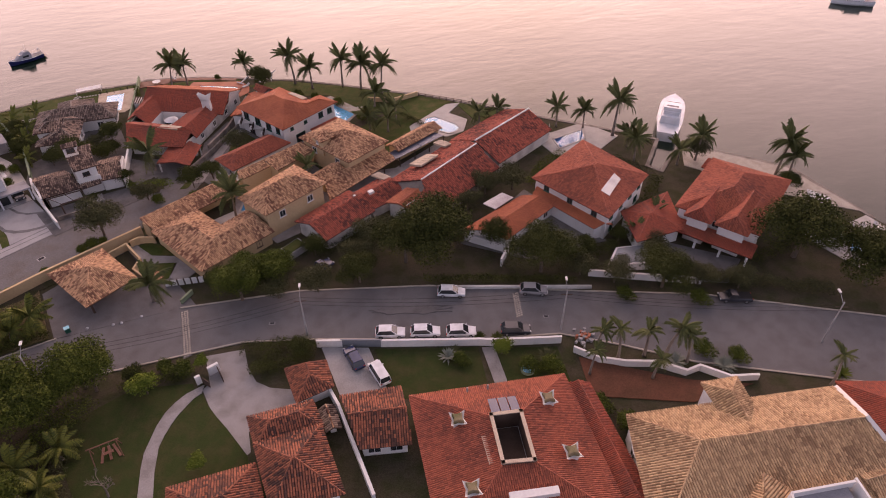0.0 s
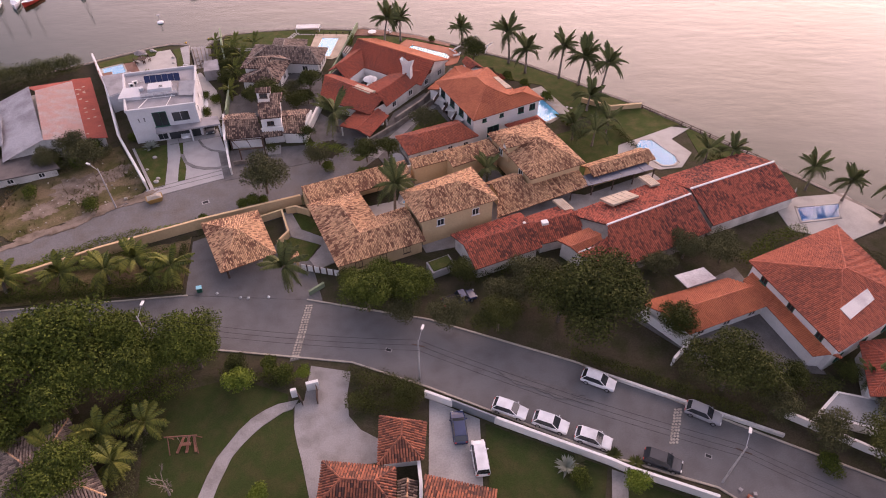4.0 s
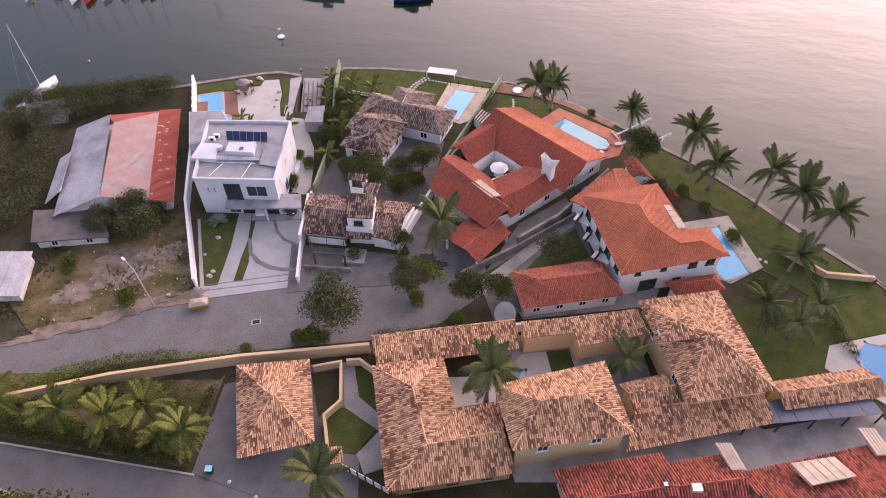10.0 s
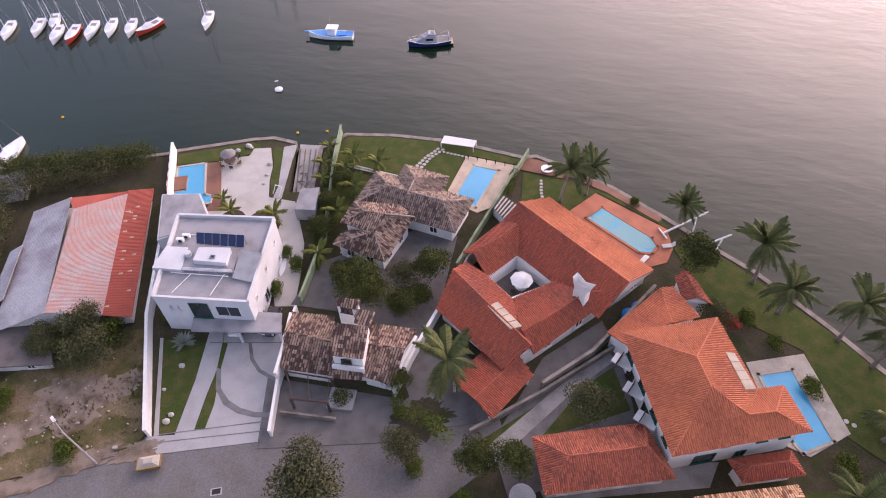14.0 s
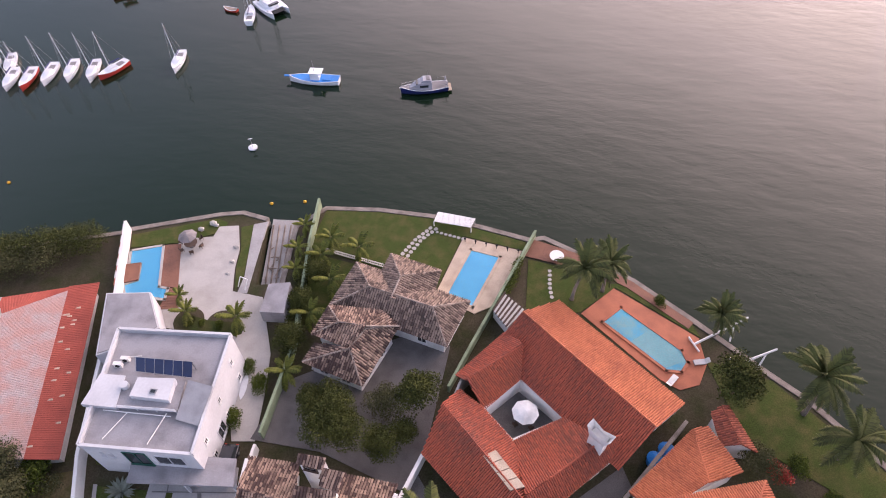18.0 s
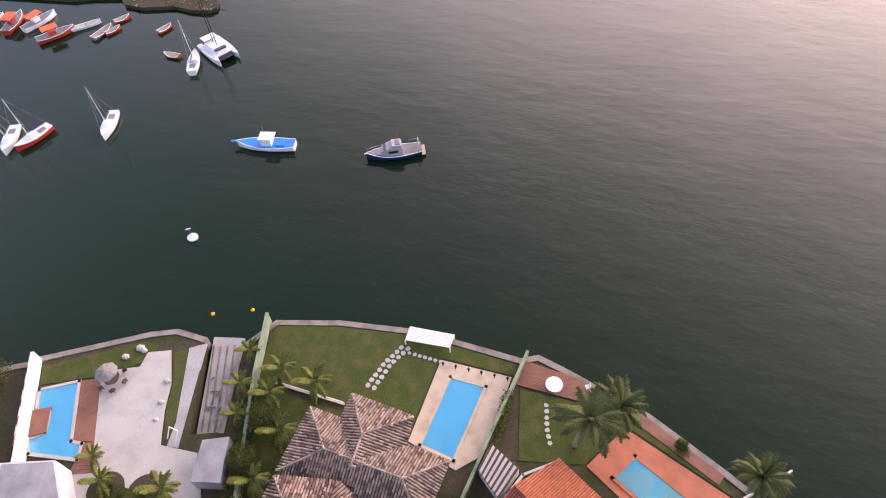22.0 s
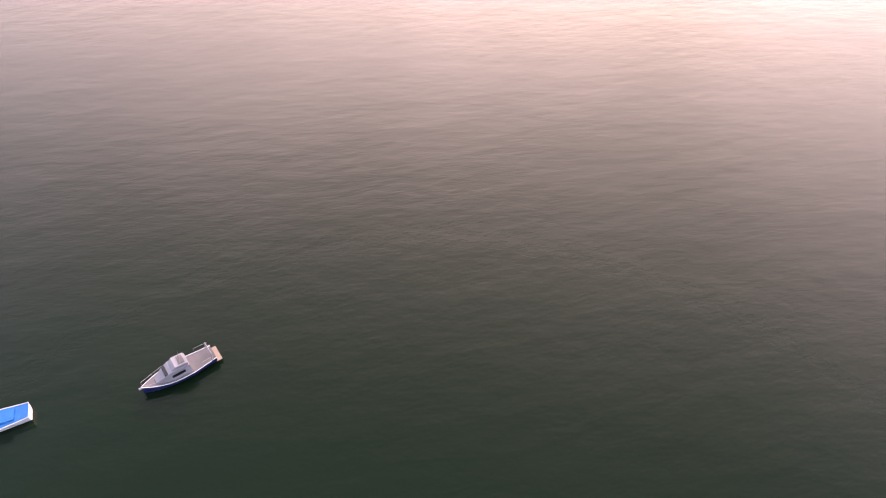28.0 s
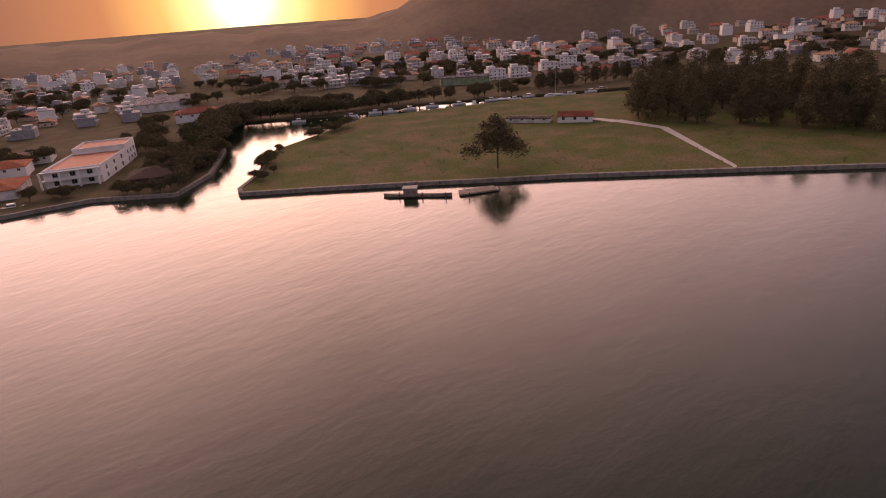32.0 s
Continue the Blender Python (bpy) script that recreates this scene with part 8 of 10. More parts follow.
part("cockpit", Mesh().box(-2.9, 0, 1.3, 1.4, 3.0, 0.06), GREYPAINT, root)
part("awning", Mesh().box(-3.2, 0, 2.6, 2.0, 3.2, 0.06), CLOTH, root)
part("outboard", Mesh().box(-4.4, 0.8, 0.2, 0.5, 0.4, 1.0), BLACK, root)
root.scale = (0.86, 0.86, 0.86)
root.matrix_basis = pose(-67.3, 120.2, 0, 0, 0, -35) @ Matrix.Scale(0.86, 4)

# fishing boats and dinghies by the islet
for lb, side, top, rows in (("red fishing boat with orange canopy", REDPAINT, ORANGEPAINT, [(-101.5, 120.6, 50), (-112.5, 123.0, 100)]), ("white fishing boat with red canopy roof", GELWHITE, ORANGEPAINT, [(-107.6, 124.2, 70), (-118, 122, 60)])):
    b, r = boat("fishing_boat", lb, 7.2, 2.4, 0.8, side, GREYPAINT)
    part("canopy", Mesh().box(-0.6, 0, 2.2, 3.0, 2.0, 0.1), top, b)
    for x in (-1.9, 0.7):
        for s in (-0.9, 0.9):
            part("post", Mesh().tube((x, s, 0.7), (x, s, 2.2), 0.04, 0.04, 5), METAL, b)
    part("engine_box", Mesh().box(-0.5, 0, 0.75, 1.4, 1.0, 0.7), side, b)
    put(b, rows)
b, r = boat("open_boat", "narrow white open boat", 5.6, 1.5, 0.5, GELWHITE, CONCRETE)
part("thwart", Mesh().box(0, 0, 0.5, 0.3, 1.3, 0.06), WEATHERWOOD, b)
put(b, [(-97.5, 124.5, 40), (-118, 118, 20)])
b, r = boat("rowing_boat", "grey wooden rowing boat with seats", 5.0, 1.7, 0.5, GREYPAINT, WEATHERWOOD)
for x in (-1.2, 0.2, 1.3):
    part("thwart", Mesh().box(x, 0, 0.5, 0.25, 1.4, 0.06), WEATHERWOOD, b)
put(b, [(-93.0, 122.9, 75)])
b, r = boat("dinghy", "small red wooden dinghy afloat", 3.2, 1.3, 0.45, REDPAINT, WEATHERWOOD)
put(b, [(-91.2, 123.7, 60), (-91.5, 127.6, 55), (-81.3, 125.8, 65), (-75.7, 118.0, 175)])

# white excursion boat by the beach
b, r = boat("motor_yacht", "white motor yacht with sundeck moored off the beach", 18.4, 5.4, 1.9, GELWHITE, GELWHITE, fine=5.0)
part("cabin", Mesh().ring_loft([[(x, -w, 1.7), (x, -w * 0.88, z), (x, w * 0.88, z), (x, w, 1.7)] for x, w, z in ((-5.0, 2.1, 3.6), (1.0, 2.1, 3.8), (2.8, 1.8, 3.1), (5.0, 1.0, 2.2))], closed=False), GELWHITE, b)
part("windscreen", Mesh().box(2.1, 0, 3.0, 1.4, 3.0, 0.4), GLASS, b)
part("flybridge", Mesh().box(-1.8, 0, 3.7, 4.6, 3.2, 0.7), GELWHITE, b)
part("sun_pad", Mesh().box(-2.4, 0, 4.4, 2.4, 2.4, 0.12), GREYPAINT, b)
part("radar_arch", Mesh().box(-3.6, 0, 4.3, 0.5, 3.6, 0.9), GELWHITE, b)
part("stern_deck", Mesh().box(-6.4, 0, 1.55, 1.9, 4.2, 0.2), WOOD, b)
put(b, [(96.4, -4.2, 41.5)])
b, r = boat("motor_yacht", "white motor boat far out on the water", 12.0, 3.6, 1.4, GELWHITE, GREYPAINT)
part("cabin", Mesh().box(-0.5, 0, 1.4, 4.5, 2.6, 1.2), GELWHITE, b)
put(b, [(197, 24, 140)])

# mooring buoys
root = thing("mooring_buoy", (-52.2, 79.0, 0), "white mooring buoy with mast", "buoy")
part("float", Mesh().ring_loft([[(-52.2 + r * math.cos(a * 0.5236), 79.0 + r * math.sin(a * 0.5236), z) for a in range(12)] for r, z in ((0.4, -0.2), (0.75, 0.05), (0.75, 0.28), (0.3, 0.4))]), GELWHITE, root)
part("mast", Mesh().tube((-52.2, 79.0, 0.3), (-52.3, 79.1, 1.9), 0.05, 0.04, 6), METAL, root)
part("topmark", Mesh().box(-52.3, 79.1, 1.8, 0.7, 0.12, 0.12, 0.6), GELWHITE, root)
for x, y in ((-43.9, 67.9), (-39.1, 69.4), (-86.8, 63.0)):
    lone("float", Mesh().ring_loft([[(x + r * math.cos(a * 0.7854), y + r * math.sin(a * 0.7854), z) for a in range(8)] for r, z in ((0.12, -0.2), (0.26, 0.0), (0.26, 0.18), (0.1, 0.3))]), YELLOWPLASTIC, "round yellow mooring float", "buoy", (x, y, 0), "yellow floats")


# ---- far shore ----
def inside(x, y, poly):
    c = False
    for (x0, y0), (x1, y1) in zip(poly, poly[1:] + poly[:1]):
        if (y0 > y) != (y1 > y) and x < x0 + (y - y0) * (x1 - x0) / (y1 - y0):
            c = not c
    return c


FZ = 1.1
FIELD = [(118, 283), (121, 289), (139, 303), (168, 338), (253, 366), (292, 346), (350, 312), (425, 240), (510, 95), (620, -220), (420, -160), (320, 5), (257, 101), (231, 139.5), (195, 190), (178, 211), (160, 234), (137, 262)]
MAIN = [(-500, 520), (-60, 390), (0, 365), (53, 339), (82, 331), (104, 306.5), (128, 324), (161, 368), (178, 415), (216, 436), (256, 392), (308, 373), (361, 322), (436, 250), (522, 100), (640, -220), (900, -600), (4600, -900), (4900, 4700), (-500, 4700)]
lone("ground", Mesh().prism(FIELD, -3, FZ), FIELDGRASS, "rough grass field on the far shore", "ground", kind="structure")
lone("ground", Mesh().prism(MAIN, -3, FZ), SCRUBLAND, "flat ground under the far town", "ground", kind="structure")
ISLET = [(-220, 128), (-105.7, 132.2), (-101.0, 133.6), (-95.6, 134.4), (-93.5, 132.0), (-89.0, 131.4), (-82.9, 132.8), (-78.9, 132.0), (-75.3, 132.2), (-74.1, 133.7), (-74.7, 135.5), (-76.6, 137.6), (-78.2, 139.0), (-80.1, 140.4), (-82.0, 140.5), (-84.2, 142.6), (-86.9, 145.4), (-89.4, 147.2), (-91.3, 146.7), (-93.9, 145.8), (-97.7, 146.6), (-104, 147.8), (-118, 151), (-150, 158), (-220, 168)]
lone("ground", Mesh().prism(ISLET, -2, 0.7), SOIL, "brown earth islet with debris at the water's edge", "ground", kind="structure")

sheet("islet_grass", [(-110.3, 139.4), (-108.2, 140.2), (-102.4, 140.0), (-94.3, 138.7), (-92.0, 140.2), (-95.0, 143.6), (-103.4, 145.8), (-115.5, 147.5)], 0.74, WILD, "rough grass on a brown islet", "grass")
sheet("mud_bank", [(-106.1, 132.8), (-100.6, 134.2), (-95.6, 135.0), (-94.0, 137.4), (-100.7, 136.5), (-107.4, 134.9)], 0.73, SAND, "pale sandy mud along the islet's edge", "mud")
tb = thing("beached_boat", (-101.7, 141.5, 0.7), "white boat under a blue tarpaulin on the islet", "boat")
x, y = -101.7, 141.5
part("hull", Mesh().ring_loft([[(x + q[0], y + q[1], q[2] + 1.0) for q in ring] for ring in hull(5.5, 2.2, 0.8)]), GELWHITE, tb)
part("tarpaulin", Mesh().ring_loft([[(x + a, y - w, 1.75), (x + a, y, z), (x + a, y + w, 1.75)] for a, w, z in ((-2.4, 1.0, 2.2), (0, 1.15, 2.6), (1.8, 0.7, 2.2))], closed=False), BLUEPAINT, tb)
rng = random.Random(52)
g = Mesh()
for i in range(240):
    x, y = rng.uniform(-125, -72), rng.uniform(130, 146)
    if not inside(x, y, ISLET):
        continue
    k = rng.uniform(0.08, 0.32)
    g.box(x, y, 0.6, k * 1.6, k, k * 0.8 + 0.1, rng.uniform(0, 3))
lone("rubble", g, STONEWALL, "brown stones and debris along an islet shore", "rubble", kind="stuff")
g = Mesh()
for i in range(26):
    x, y = rng.uniform(-110, -72), rng.uniform(131.8, 142)
    if not inside(x, y, ISLET):
        continue
    a, k = rng.uniform(0, 6.28), rng.uniform(0.8, 2.4)
    g.tube((x, y, 0.7), (x + k * math.cos(a), y + k * math.sin(a), 0.8 + rng.random() * 0.8), 0.06, 0.03, 4)
lone("driftwood", g, WEATHERWOOD, "bleached driftwood branches on an islet", "driftwood", kind="stuff")


def quay(line, name, mat, label, w=0.9, top=1.5):
    g = Mesh()
    for (x0, y0), (x1, y1) in zip(line, line[1:]):
        g.box((x0 + x1) / 2, (y0 + y1) / 2, -2, math.hypot(x1 - x0, y1 - y0) + 0.5, w, top + 2, math.atan2(y1 - y0, x1 - x0))
    return lone(name, g, mat, label, "wall", (*line[0], 0), kind="structure")


quay([(168, 338), (139, 303), (121, 289), (118, 283), (137, 262), (160, 234), (178, 211), (195, 190), (231, 139.5), (257, 101), (320, 5)], "quay_wall", STONEWALL, "grey stone quay wall along the far field", 1.6)
quay([(53, 339), (82, 331), (104, 306.5), (128, 324), (161, 368), (178, 415)], "quay_wall", STONEWALL, "curved grey quay wall round a peninsula", 1.4)
sheet("field_path", [(230.5, 141.5), (234.5, 142.5), (292, 193), (302, 222), (296, 224), (288, 195)], FZ + 0.03, LIGHTPAVE, "pale sand path across the field", "path")
sheet("field_path", [(294, 222), (300, 219), (302, 236), (298, 240)], FZ + 0.04, LIGHTPAVE, "pale sand path towards a small house", "path")

FAR_ROOFS = (PALECON, TILE_DARK, CONCRETE, TILE_GREY, WHITEMETAL, TILE_ROW, PALECON, CONCRETE, TILE_TAN)
FAR_WALLS = (OLDWHITE, WHITE, BEIGESTONE, OLDWHITE, PALECON, WHITE, OLDWHITE, SANDSTONE, WHITE)


def town_house(w, d, floors, roof, wall, seed):
    """A town house at the origin, front to -y: walls, floor bands, built windows, flat or pitched roof."""
    rng = random.Random(seed)
    h = floors * 2.7
    root = thing("town_house", (0, 0, 0), "plain painted house of %s floors in the far town" % ("one", "two", "three")[floors - 1], "house", "far town houses")
    wl = part("wall", Mesh().box(0, 0, -2, w, d, h + 2), wall, root)
    g = Mesh()
    for f in range(floors):
        n = max(2, int(w / 3.2))
        for i in range(n):
            g.box(-w / 2 + (i + 0.5) * w / n, -d / 2, f * 2.7 + 0.9, 1.1, 0.16, 1.1)
        for i in range(3):
            g.box(w / 2, -d / 2 + (i + 0.5) * d / 3, f * 2.7 + 0.8, 0.16, 1.0, 1.1)
    part("window_band", g, GLASS, wl, kind="stuff")
    if floors > 1:
        part("balcony", Mesh().box(0, -d / 2 - 0.6, 2.6, w * 0.9, 1.3, 0.2), wall, root)
        part("annex", Mesh().box(w * 0.5 + 1.5, d * 0.1, -2, 3.6, d * 0.7, 4.8), wall, root)
    if roof in (PALECON, WHITEMETAL, CONCRETE):
        part("roof", Mesh().box(0, 0, h, w + 0.4, d + 0.4, 0.35), roof, root)
        part("roof_room", Mesh().box(-w * 0.2, d * 0.15, h + 0.3, w * 0.4, d * 0.5, 2.2), wall, root)
        part("water_tank", Mesh().tube((w * 0.25, d * 0.2, h + 0.3), (w * 0.25, d * 0.2, h + 1.5), 0.8, 0.75, 10), BLUEPAINT if seed % 2 else PALECON, root)
    else:
        q = [(-w / 2 - 0.5, -d / 2 - 0.5), (w / 2 + 0.5, -d / 2 - 0.5), (w / 2 + 0.5, d / 2 + 0.5), (-w / 2 - 0.5, d / 2 + 0.5)]
        sl, cp, _ = hip_slopes(q, h, min(w, d) * 0.22, (0, 0) if seed % 2 else (1, 1))
        g = Mesh()
        for s in sl:
            slab(g, s, 0.25)
        part("roof", g, roof, root)
    return root


rng = random.Random(41)
protos = []
for k in range(9):
    protos.append(town_house(rng.uniform(9, 16), rng.uniform(9, 13), (2, 1, 2, 1, 2, 1, 3, 1, 2)[k], FAR_ROOFS[k], FAR_WALLS[(k * 2 + k // 3) % 9], k))
used = set()


# blocks of the town: outline, street heading, spacing, share of plots built on
TOWN = (
    ([(40, 440), (100, 492), (132, 545), (175, 520), (212, 545), (250, 587), (313, 700), (382, 875), (226, 991), (120, 800)], 62, 24.6, 0.8),
    ([(313, 699), (332, 600), (362, 492), (404, 446), (418, 396), (452, 374), (468, 330), (540, 300), (640, 330), (671, 607), (623, 715), (551, 747), (446, 848)], -47, 23.2, 0.8),
    ([(548, 290), (560, 205), (606, 155), (720, 90), (1056, 225), (883, 294), (828, 411), (733, 470), (660, 500), (640, 330)], -60, 30, 0.75),
)
for poly, head, step, share in TOWN:
    ca, sa = math.cos(radians(head)), math.sin(radians(head))
    for i in range(-60, 60):
        for j in range(-60, 60):
            u, v = i * step + rng.uniform(-3, 3), j * step * 1.05 + rng.uniform(-3, 3) + (i % 3) * 4
            x, y = 400 + u * ca - v * sa, 500 + u * sa + v * ca
            if not inside(x, y, poly) or rng.random() > share:
                continue
            k = rng.randrange(9)
            rise = max(0, (x - 400) * 0.76 + (y - 450) * 0.65) * 0.05
            m = pose(x, y, FZ + rise, 0, 0, head + rng.choice((-12, 0, 6, 15)) + rng.choice((0, 0, 0, 90, 180)))
            if k in used:
                copy_thing(protos[k], m)
            else:
                protos[k].matrix_basis = m
                used.add(k)


def far_villa():
    v = thing("white_villa", (100, 385, FZ), "white two-storey seaside villa with terracotta roof terraces", "house")
    for q, h in (([(78, 368), (97, 357), (119, 384), (100, 396)], 7.0), ([(100, 396), (119, 384), (130, 399), (111, 411)], 9.0)):
        q = ccw(q)
        w = part("wall", Mesh().prism(q, 0, FZ + h), WHITE, v)
        part("roof_terrace", Mesh().prism(inset(q, 0.5), FZ + h, FZ + h + 0.05), TERRACOTTA, v)
        par = Mesh()
        for a, b in zip(q, q[1:] + q[:1]):
            par.box((a[0] + b[0]) / 2, (a[1] + b[1]) / 2, FZ + h, math.dist(a, b), 0.4, 0.7, math.atan2(b[1] - a[1], b[0] - a[0]))
        part("parapet", par, WHITE, v)
        for side in (0, 1, 3):
            for fl in (0.8, 4.2):
                for t in (0.2, 0.5, 0.8):
                    window_on(w, q[side], q[(side + 1) % 4], t, FZ + fl, 2.2, 2.0)
    for t in (0.02, 0.34, 0.66, 0.98):
        x, y = lerp((75.6, 366.6), (95, 354.6), t)
        part("column", Mesh().box(x, y, 0.5, 0.7, 0.7, 7.3, -0.5), WHITE, v)
    part("balcony", Mesh().prism([(75.5, 367), (95.5, 355), (97.5, 357.5), (78, 369)], FZ + 3.3, FZ + 3.6), WHITE, v)
    part("balcony_roof", Mesh().prism([(75.5, 367), (95.5, 355), (97.5, 357.5), (78, 369)], FZ + 6.8, FZ + 7.1), WHITE, v)


far_villa()
house("orange_house", [(46, 372), (66, 362), (78, 384), (58, 394)], 5.0, 2.6, TILE_ORANGE, OLDWHITE, "house with orange clay roof beside the white villa", z0=0)
house("waterside_house", [(66, 412), (82, 404), (90, 420), (74, 428)], 6.0, 2.2, TILE_ORANGE, WHITE, "white house with orange clay roof among trees", z0=0, wins=((0, 3, 4.2, 1.4, 1.4),))
house("waterside_house", [(84, 436), (100, 428), (108, 444), (92, 452)], 5.0, 1.4, TILE_GREY, OLDWHITE, "white house with grey roof among trees", z0=0, wins=((0, 3, 3.2, 1.4, 1.4),))
house("waterside_house", [(28, 388), (44, 380), (51, 394), (35, 402)], 6.0, 0.5, WHITEMETAL, WHITE, "white waterside house with pale flat roof", z0=0, wins=((0, 3, 4.2, 1.6, 1.4),))
house("thatch_hut", [(98, 338), (116, 326), (126, 344), (108, 354)], 3.6, 2.8, THATCH, DARKWOOD, "brown thatched waterside hut under trees", z0=0)
house("thatch_hut", [(118, 346), (134, 338), (144, 356), (128, 364)], 3.4, 2.6, THATCH, DARKWOOD, "brown thatched hut under trees", z0=0)
house("field_house", [(282, 248), (290, 231), (298, 235), (290, 252)], 4.2, 2.0, TILE_RED, WHITE, "small white house with red roof beside the field", z0=0, hips=(0, 0), wins=((0, 3, 2.4, 1.6, 1.6),))
house("field_house", [(272, 274), (281, 251), (289, 254), (280, 277)], 3.4, 0.6, TILE_GREY, OLDWHITE, "long low grey house beside the field", z0=0, hips=(0, 0), wins=((0, 4, 2.2, 1.4, 1.2),))
house("warehouse", [(200, 560), (235, 540), (255, 580), (220, 600)], 7.0, 3.0, WHITEMETAL, OLDWHITE, "large shed with pale metal roof", z0=0, hips=(0, 0))
house("waterside_house", [(190, 478), (215, 462), (225, 480), (200, 496)], 6.5, 3.0, TILE_RED, WHITE, "white waterside house with brown-red hipped roof", z0=0, wins=((0, 4, 4.6, 1.6, 1.4), (3, 3, 4.6, 1.6, 1.4)))
house("green_hall", [(384, 420), (408, 388), (416, 395), (392, 428)], 7.0, 1.2, PALECON, PALEGREEN, "long pale green hall by the canal", z0=0, hips=(0, 0))

def feather_tree(name, height, spread, seed, label, count, size, low=0.2, n=13, bulge=0.45):
    """A loose tall tree: straight trunk, side limbs and foliage in many small clumps from low down to an uneven top."""
    rng = random.Random(seed)
    root = thing(name, (0, 0, 0), label, "tree")
    g, blobs = Mesh(), []
    g.tube((0, 0, -0.2), (0.2, 0.1, height * 0.88), 0.34, 0.06, 7)
    for i in range(n):
        t = low + (0.97 - low) * (i + rng.random()) / n
        a, r = i * 2.39996, spread * ((1.08 - t) * (1 - bulge) + bulge * math.sin(math.pi * (0.25 + 0.7 * t))) * rng.uniform(0.25, 0.85)
        c = (r * math.cos(a), r * math.sin(a), height * t)
        g.tube((0.1, 0.05, height * t * 0.86), c, 0.1, 0.03, 5)
        k = spread * rng.uniform(0.24, 0.42) * (1.25 - 0.6 * t)
        blobs.append((*c, k, k, k * 0.9))
    part("trunk", g, DARKWOOD, root)
    c = Mesh()
    leaf_cloud(c, blobs, count, size, rng)
    part("crown", c, FEATHER, root, kind="stuff")
    return root


pine = feather_tree("casuarina_tree", 16.0, 7.0, 31, "tall dark feathery casuarina tree on the far shore", 3400, 0.3, 0.14, 20)
plant(feather_tree("field_tree", 17.0, 11.0, 53, "broad dark tree alone on the far field by the quay", 9000, 0.36, 0.3, 18, 1.0), [(192.5, 218.5, 1.15, 0)], FZ)
spots = []
rng = random.Random(77)
for i in range(190):
    t = rng.random()
    a, b = lerp((301, 214), (318, 40), t), lerp((420, 262), (520, 40), t)
    s = rng.random() ** 1.25
    spots.append((*lerp(a, b, s), rng.uniform(0.75, 1.5), rng.uniform(0, 360)))
for i in range(36):
    spots.append((*lerp((385, 330), (545, 255), rng.random()), rng.uniform(0.6, 0.95), rng.uniform(0, 360)))
plant(pine, spots, FZ)
round_tree = tree("waterside_tree", 8.5, 6.5, FEATHER, 37, "dark round tree by the far water", 4000, 0.36, 0.3, low=0.25)
spots = []
# lines of trees: ends, scatter, how many, smallest and largest size
LINES = (((66, 350), (84, 338), 3, 9, 0.4, 0.7), ((86, 334), (103, 314), 2, 12, 0.4, 0.75), ((106, 316), (127, 334), 3, 16, 0.5, 0.95), ((120, 350), (150, 392), 8, 16, 0.6, 1.1), ((125, 400), (150, 440), 12, 12, 0.6, 1.0), ((165, 380), (181, 420), 3, 18, 1.0, 1.5), ((183, 424), (216, 444), 3, 18, 1.0, 1.5), ((216, 445), (256, 403), 3, 20, 1.0, 1.5), ((128, 334), (162, 382), 7, 26, 0.6, 1.1), ((112, 330), (130, 372), 6, 12, 0.5, 0.9), ((170, 395), (235, 470), 10, 26, 0.7, 1.2), ((150, 430), (190, 500), 9, 16, 0.6, 1.0),
         ((100, 400), (85, 480), 9, 14, 0.6, 1.0), ((60, 400), (40, 440), 10, 10, 0.6, 0.9), ((225, 455), (330, 400), 6, 26, 0.7, 1.2), ((330, 396), (440, 320), 7, 18, 0.6, 1.0),
         ((230, 545), (330, 560), 12, 22, 0.7, 1.2), ((300, 560), (400, 440), 10, 30, 0.7, 1.2), ((138, 301), (172, 338), 3, 16, 0.3, 0.7), ((125, 288), (150, 306), 3, 7, 0.3, 0.5),
         ((258, 402), (312, 381), 4, 20, 0.8, 1.3), ((312, 381), (362, 334), 4, 16, 0.8, 1.2), ((172, 337), (248, 360), 3, 22, 0.4, 0.8))
FAR_LINES = (((130, 620), (280, 880), 60, 50, 0.8, 1.3), ((330, 640), (600, 340), 40, 130, 0.7, 1.3), ((420, 700), (700, 420), 70, 90, 0.8, 1.4), ((600, 200), (900, 280), 50, 40, 0.9, 1.5))
town_tree = tree("town_tree", 9.0, 6.5, FEATHER, 43, "dark tree between the houses of the far town", 2500, 0.45, 0.3, low=0.25)
for proto, lines in ((round_tree, LINES), (town_tree, FAR_LINES)):
    spots = []
    for p, q, w, n, lo, hi in lines:
        for i in range(max(3, int(n * (0.62 if proto is round_tree else 1.0)))):
            x, y = lerp(p, q, rng.random())
            spots.append((x + rng.uniform(-w, w), y + rng.uniform(-w, w), rng.uniform(lo, hi), rng.uniform(0, 360)))
    plant(proto, spots, FZ)
g = Mesh()
for i in range(5200):
    x, y = rng.uniform(120, 430), rng.uniform(60, 360)
    if not inside(x, y, FIELD) or noise.noise((x * 0.03, y * 0.03, 3.0)) < rng.uniform(-0.25, 0.35):
        continue
    for k in range(5):
        a, r, h = rng.uniform(0, 6.28), rng.uniform(0.4, 1.1), rng.uniform(0.1, 0.35)
        dx, dy = r * math.cos(a), r * math.sin(a)
        g.add([(x - dy * 0.4, y + dx * 0.4, FZ - 0.05), (x + dy * 0.4, y - dx * 0.4, FZ - 0.05), (x + dx, y + dy, FZ + h)], [(0, 1, 2)])
lone("weeds", g, FIELDGRASS, "tufts of rough weeds over the far field", "weeds", kind="stuff")

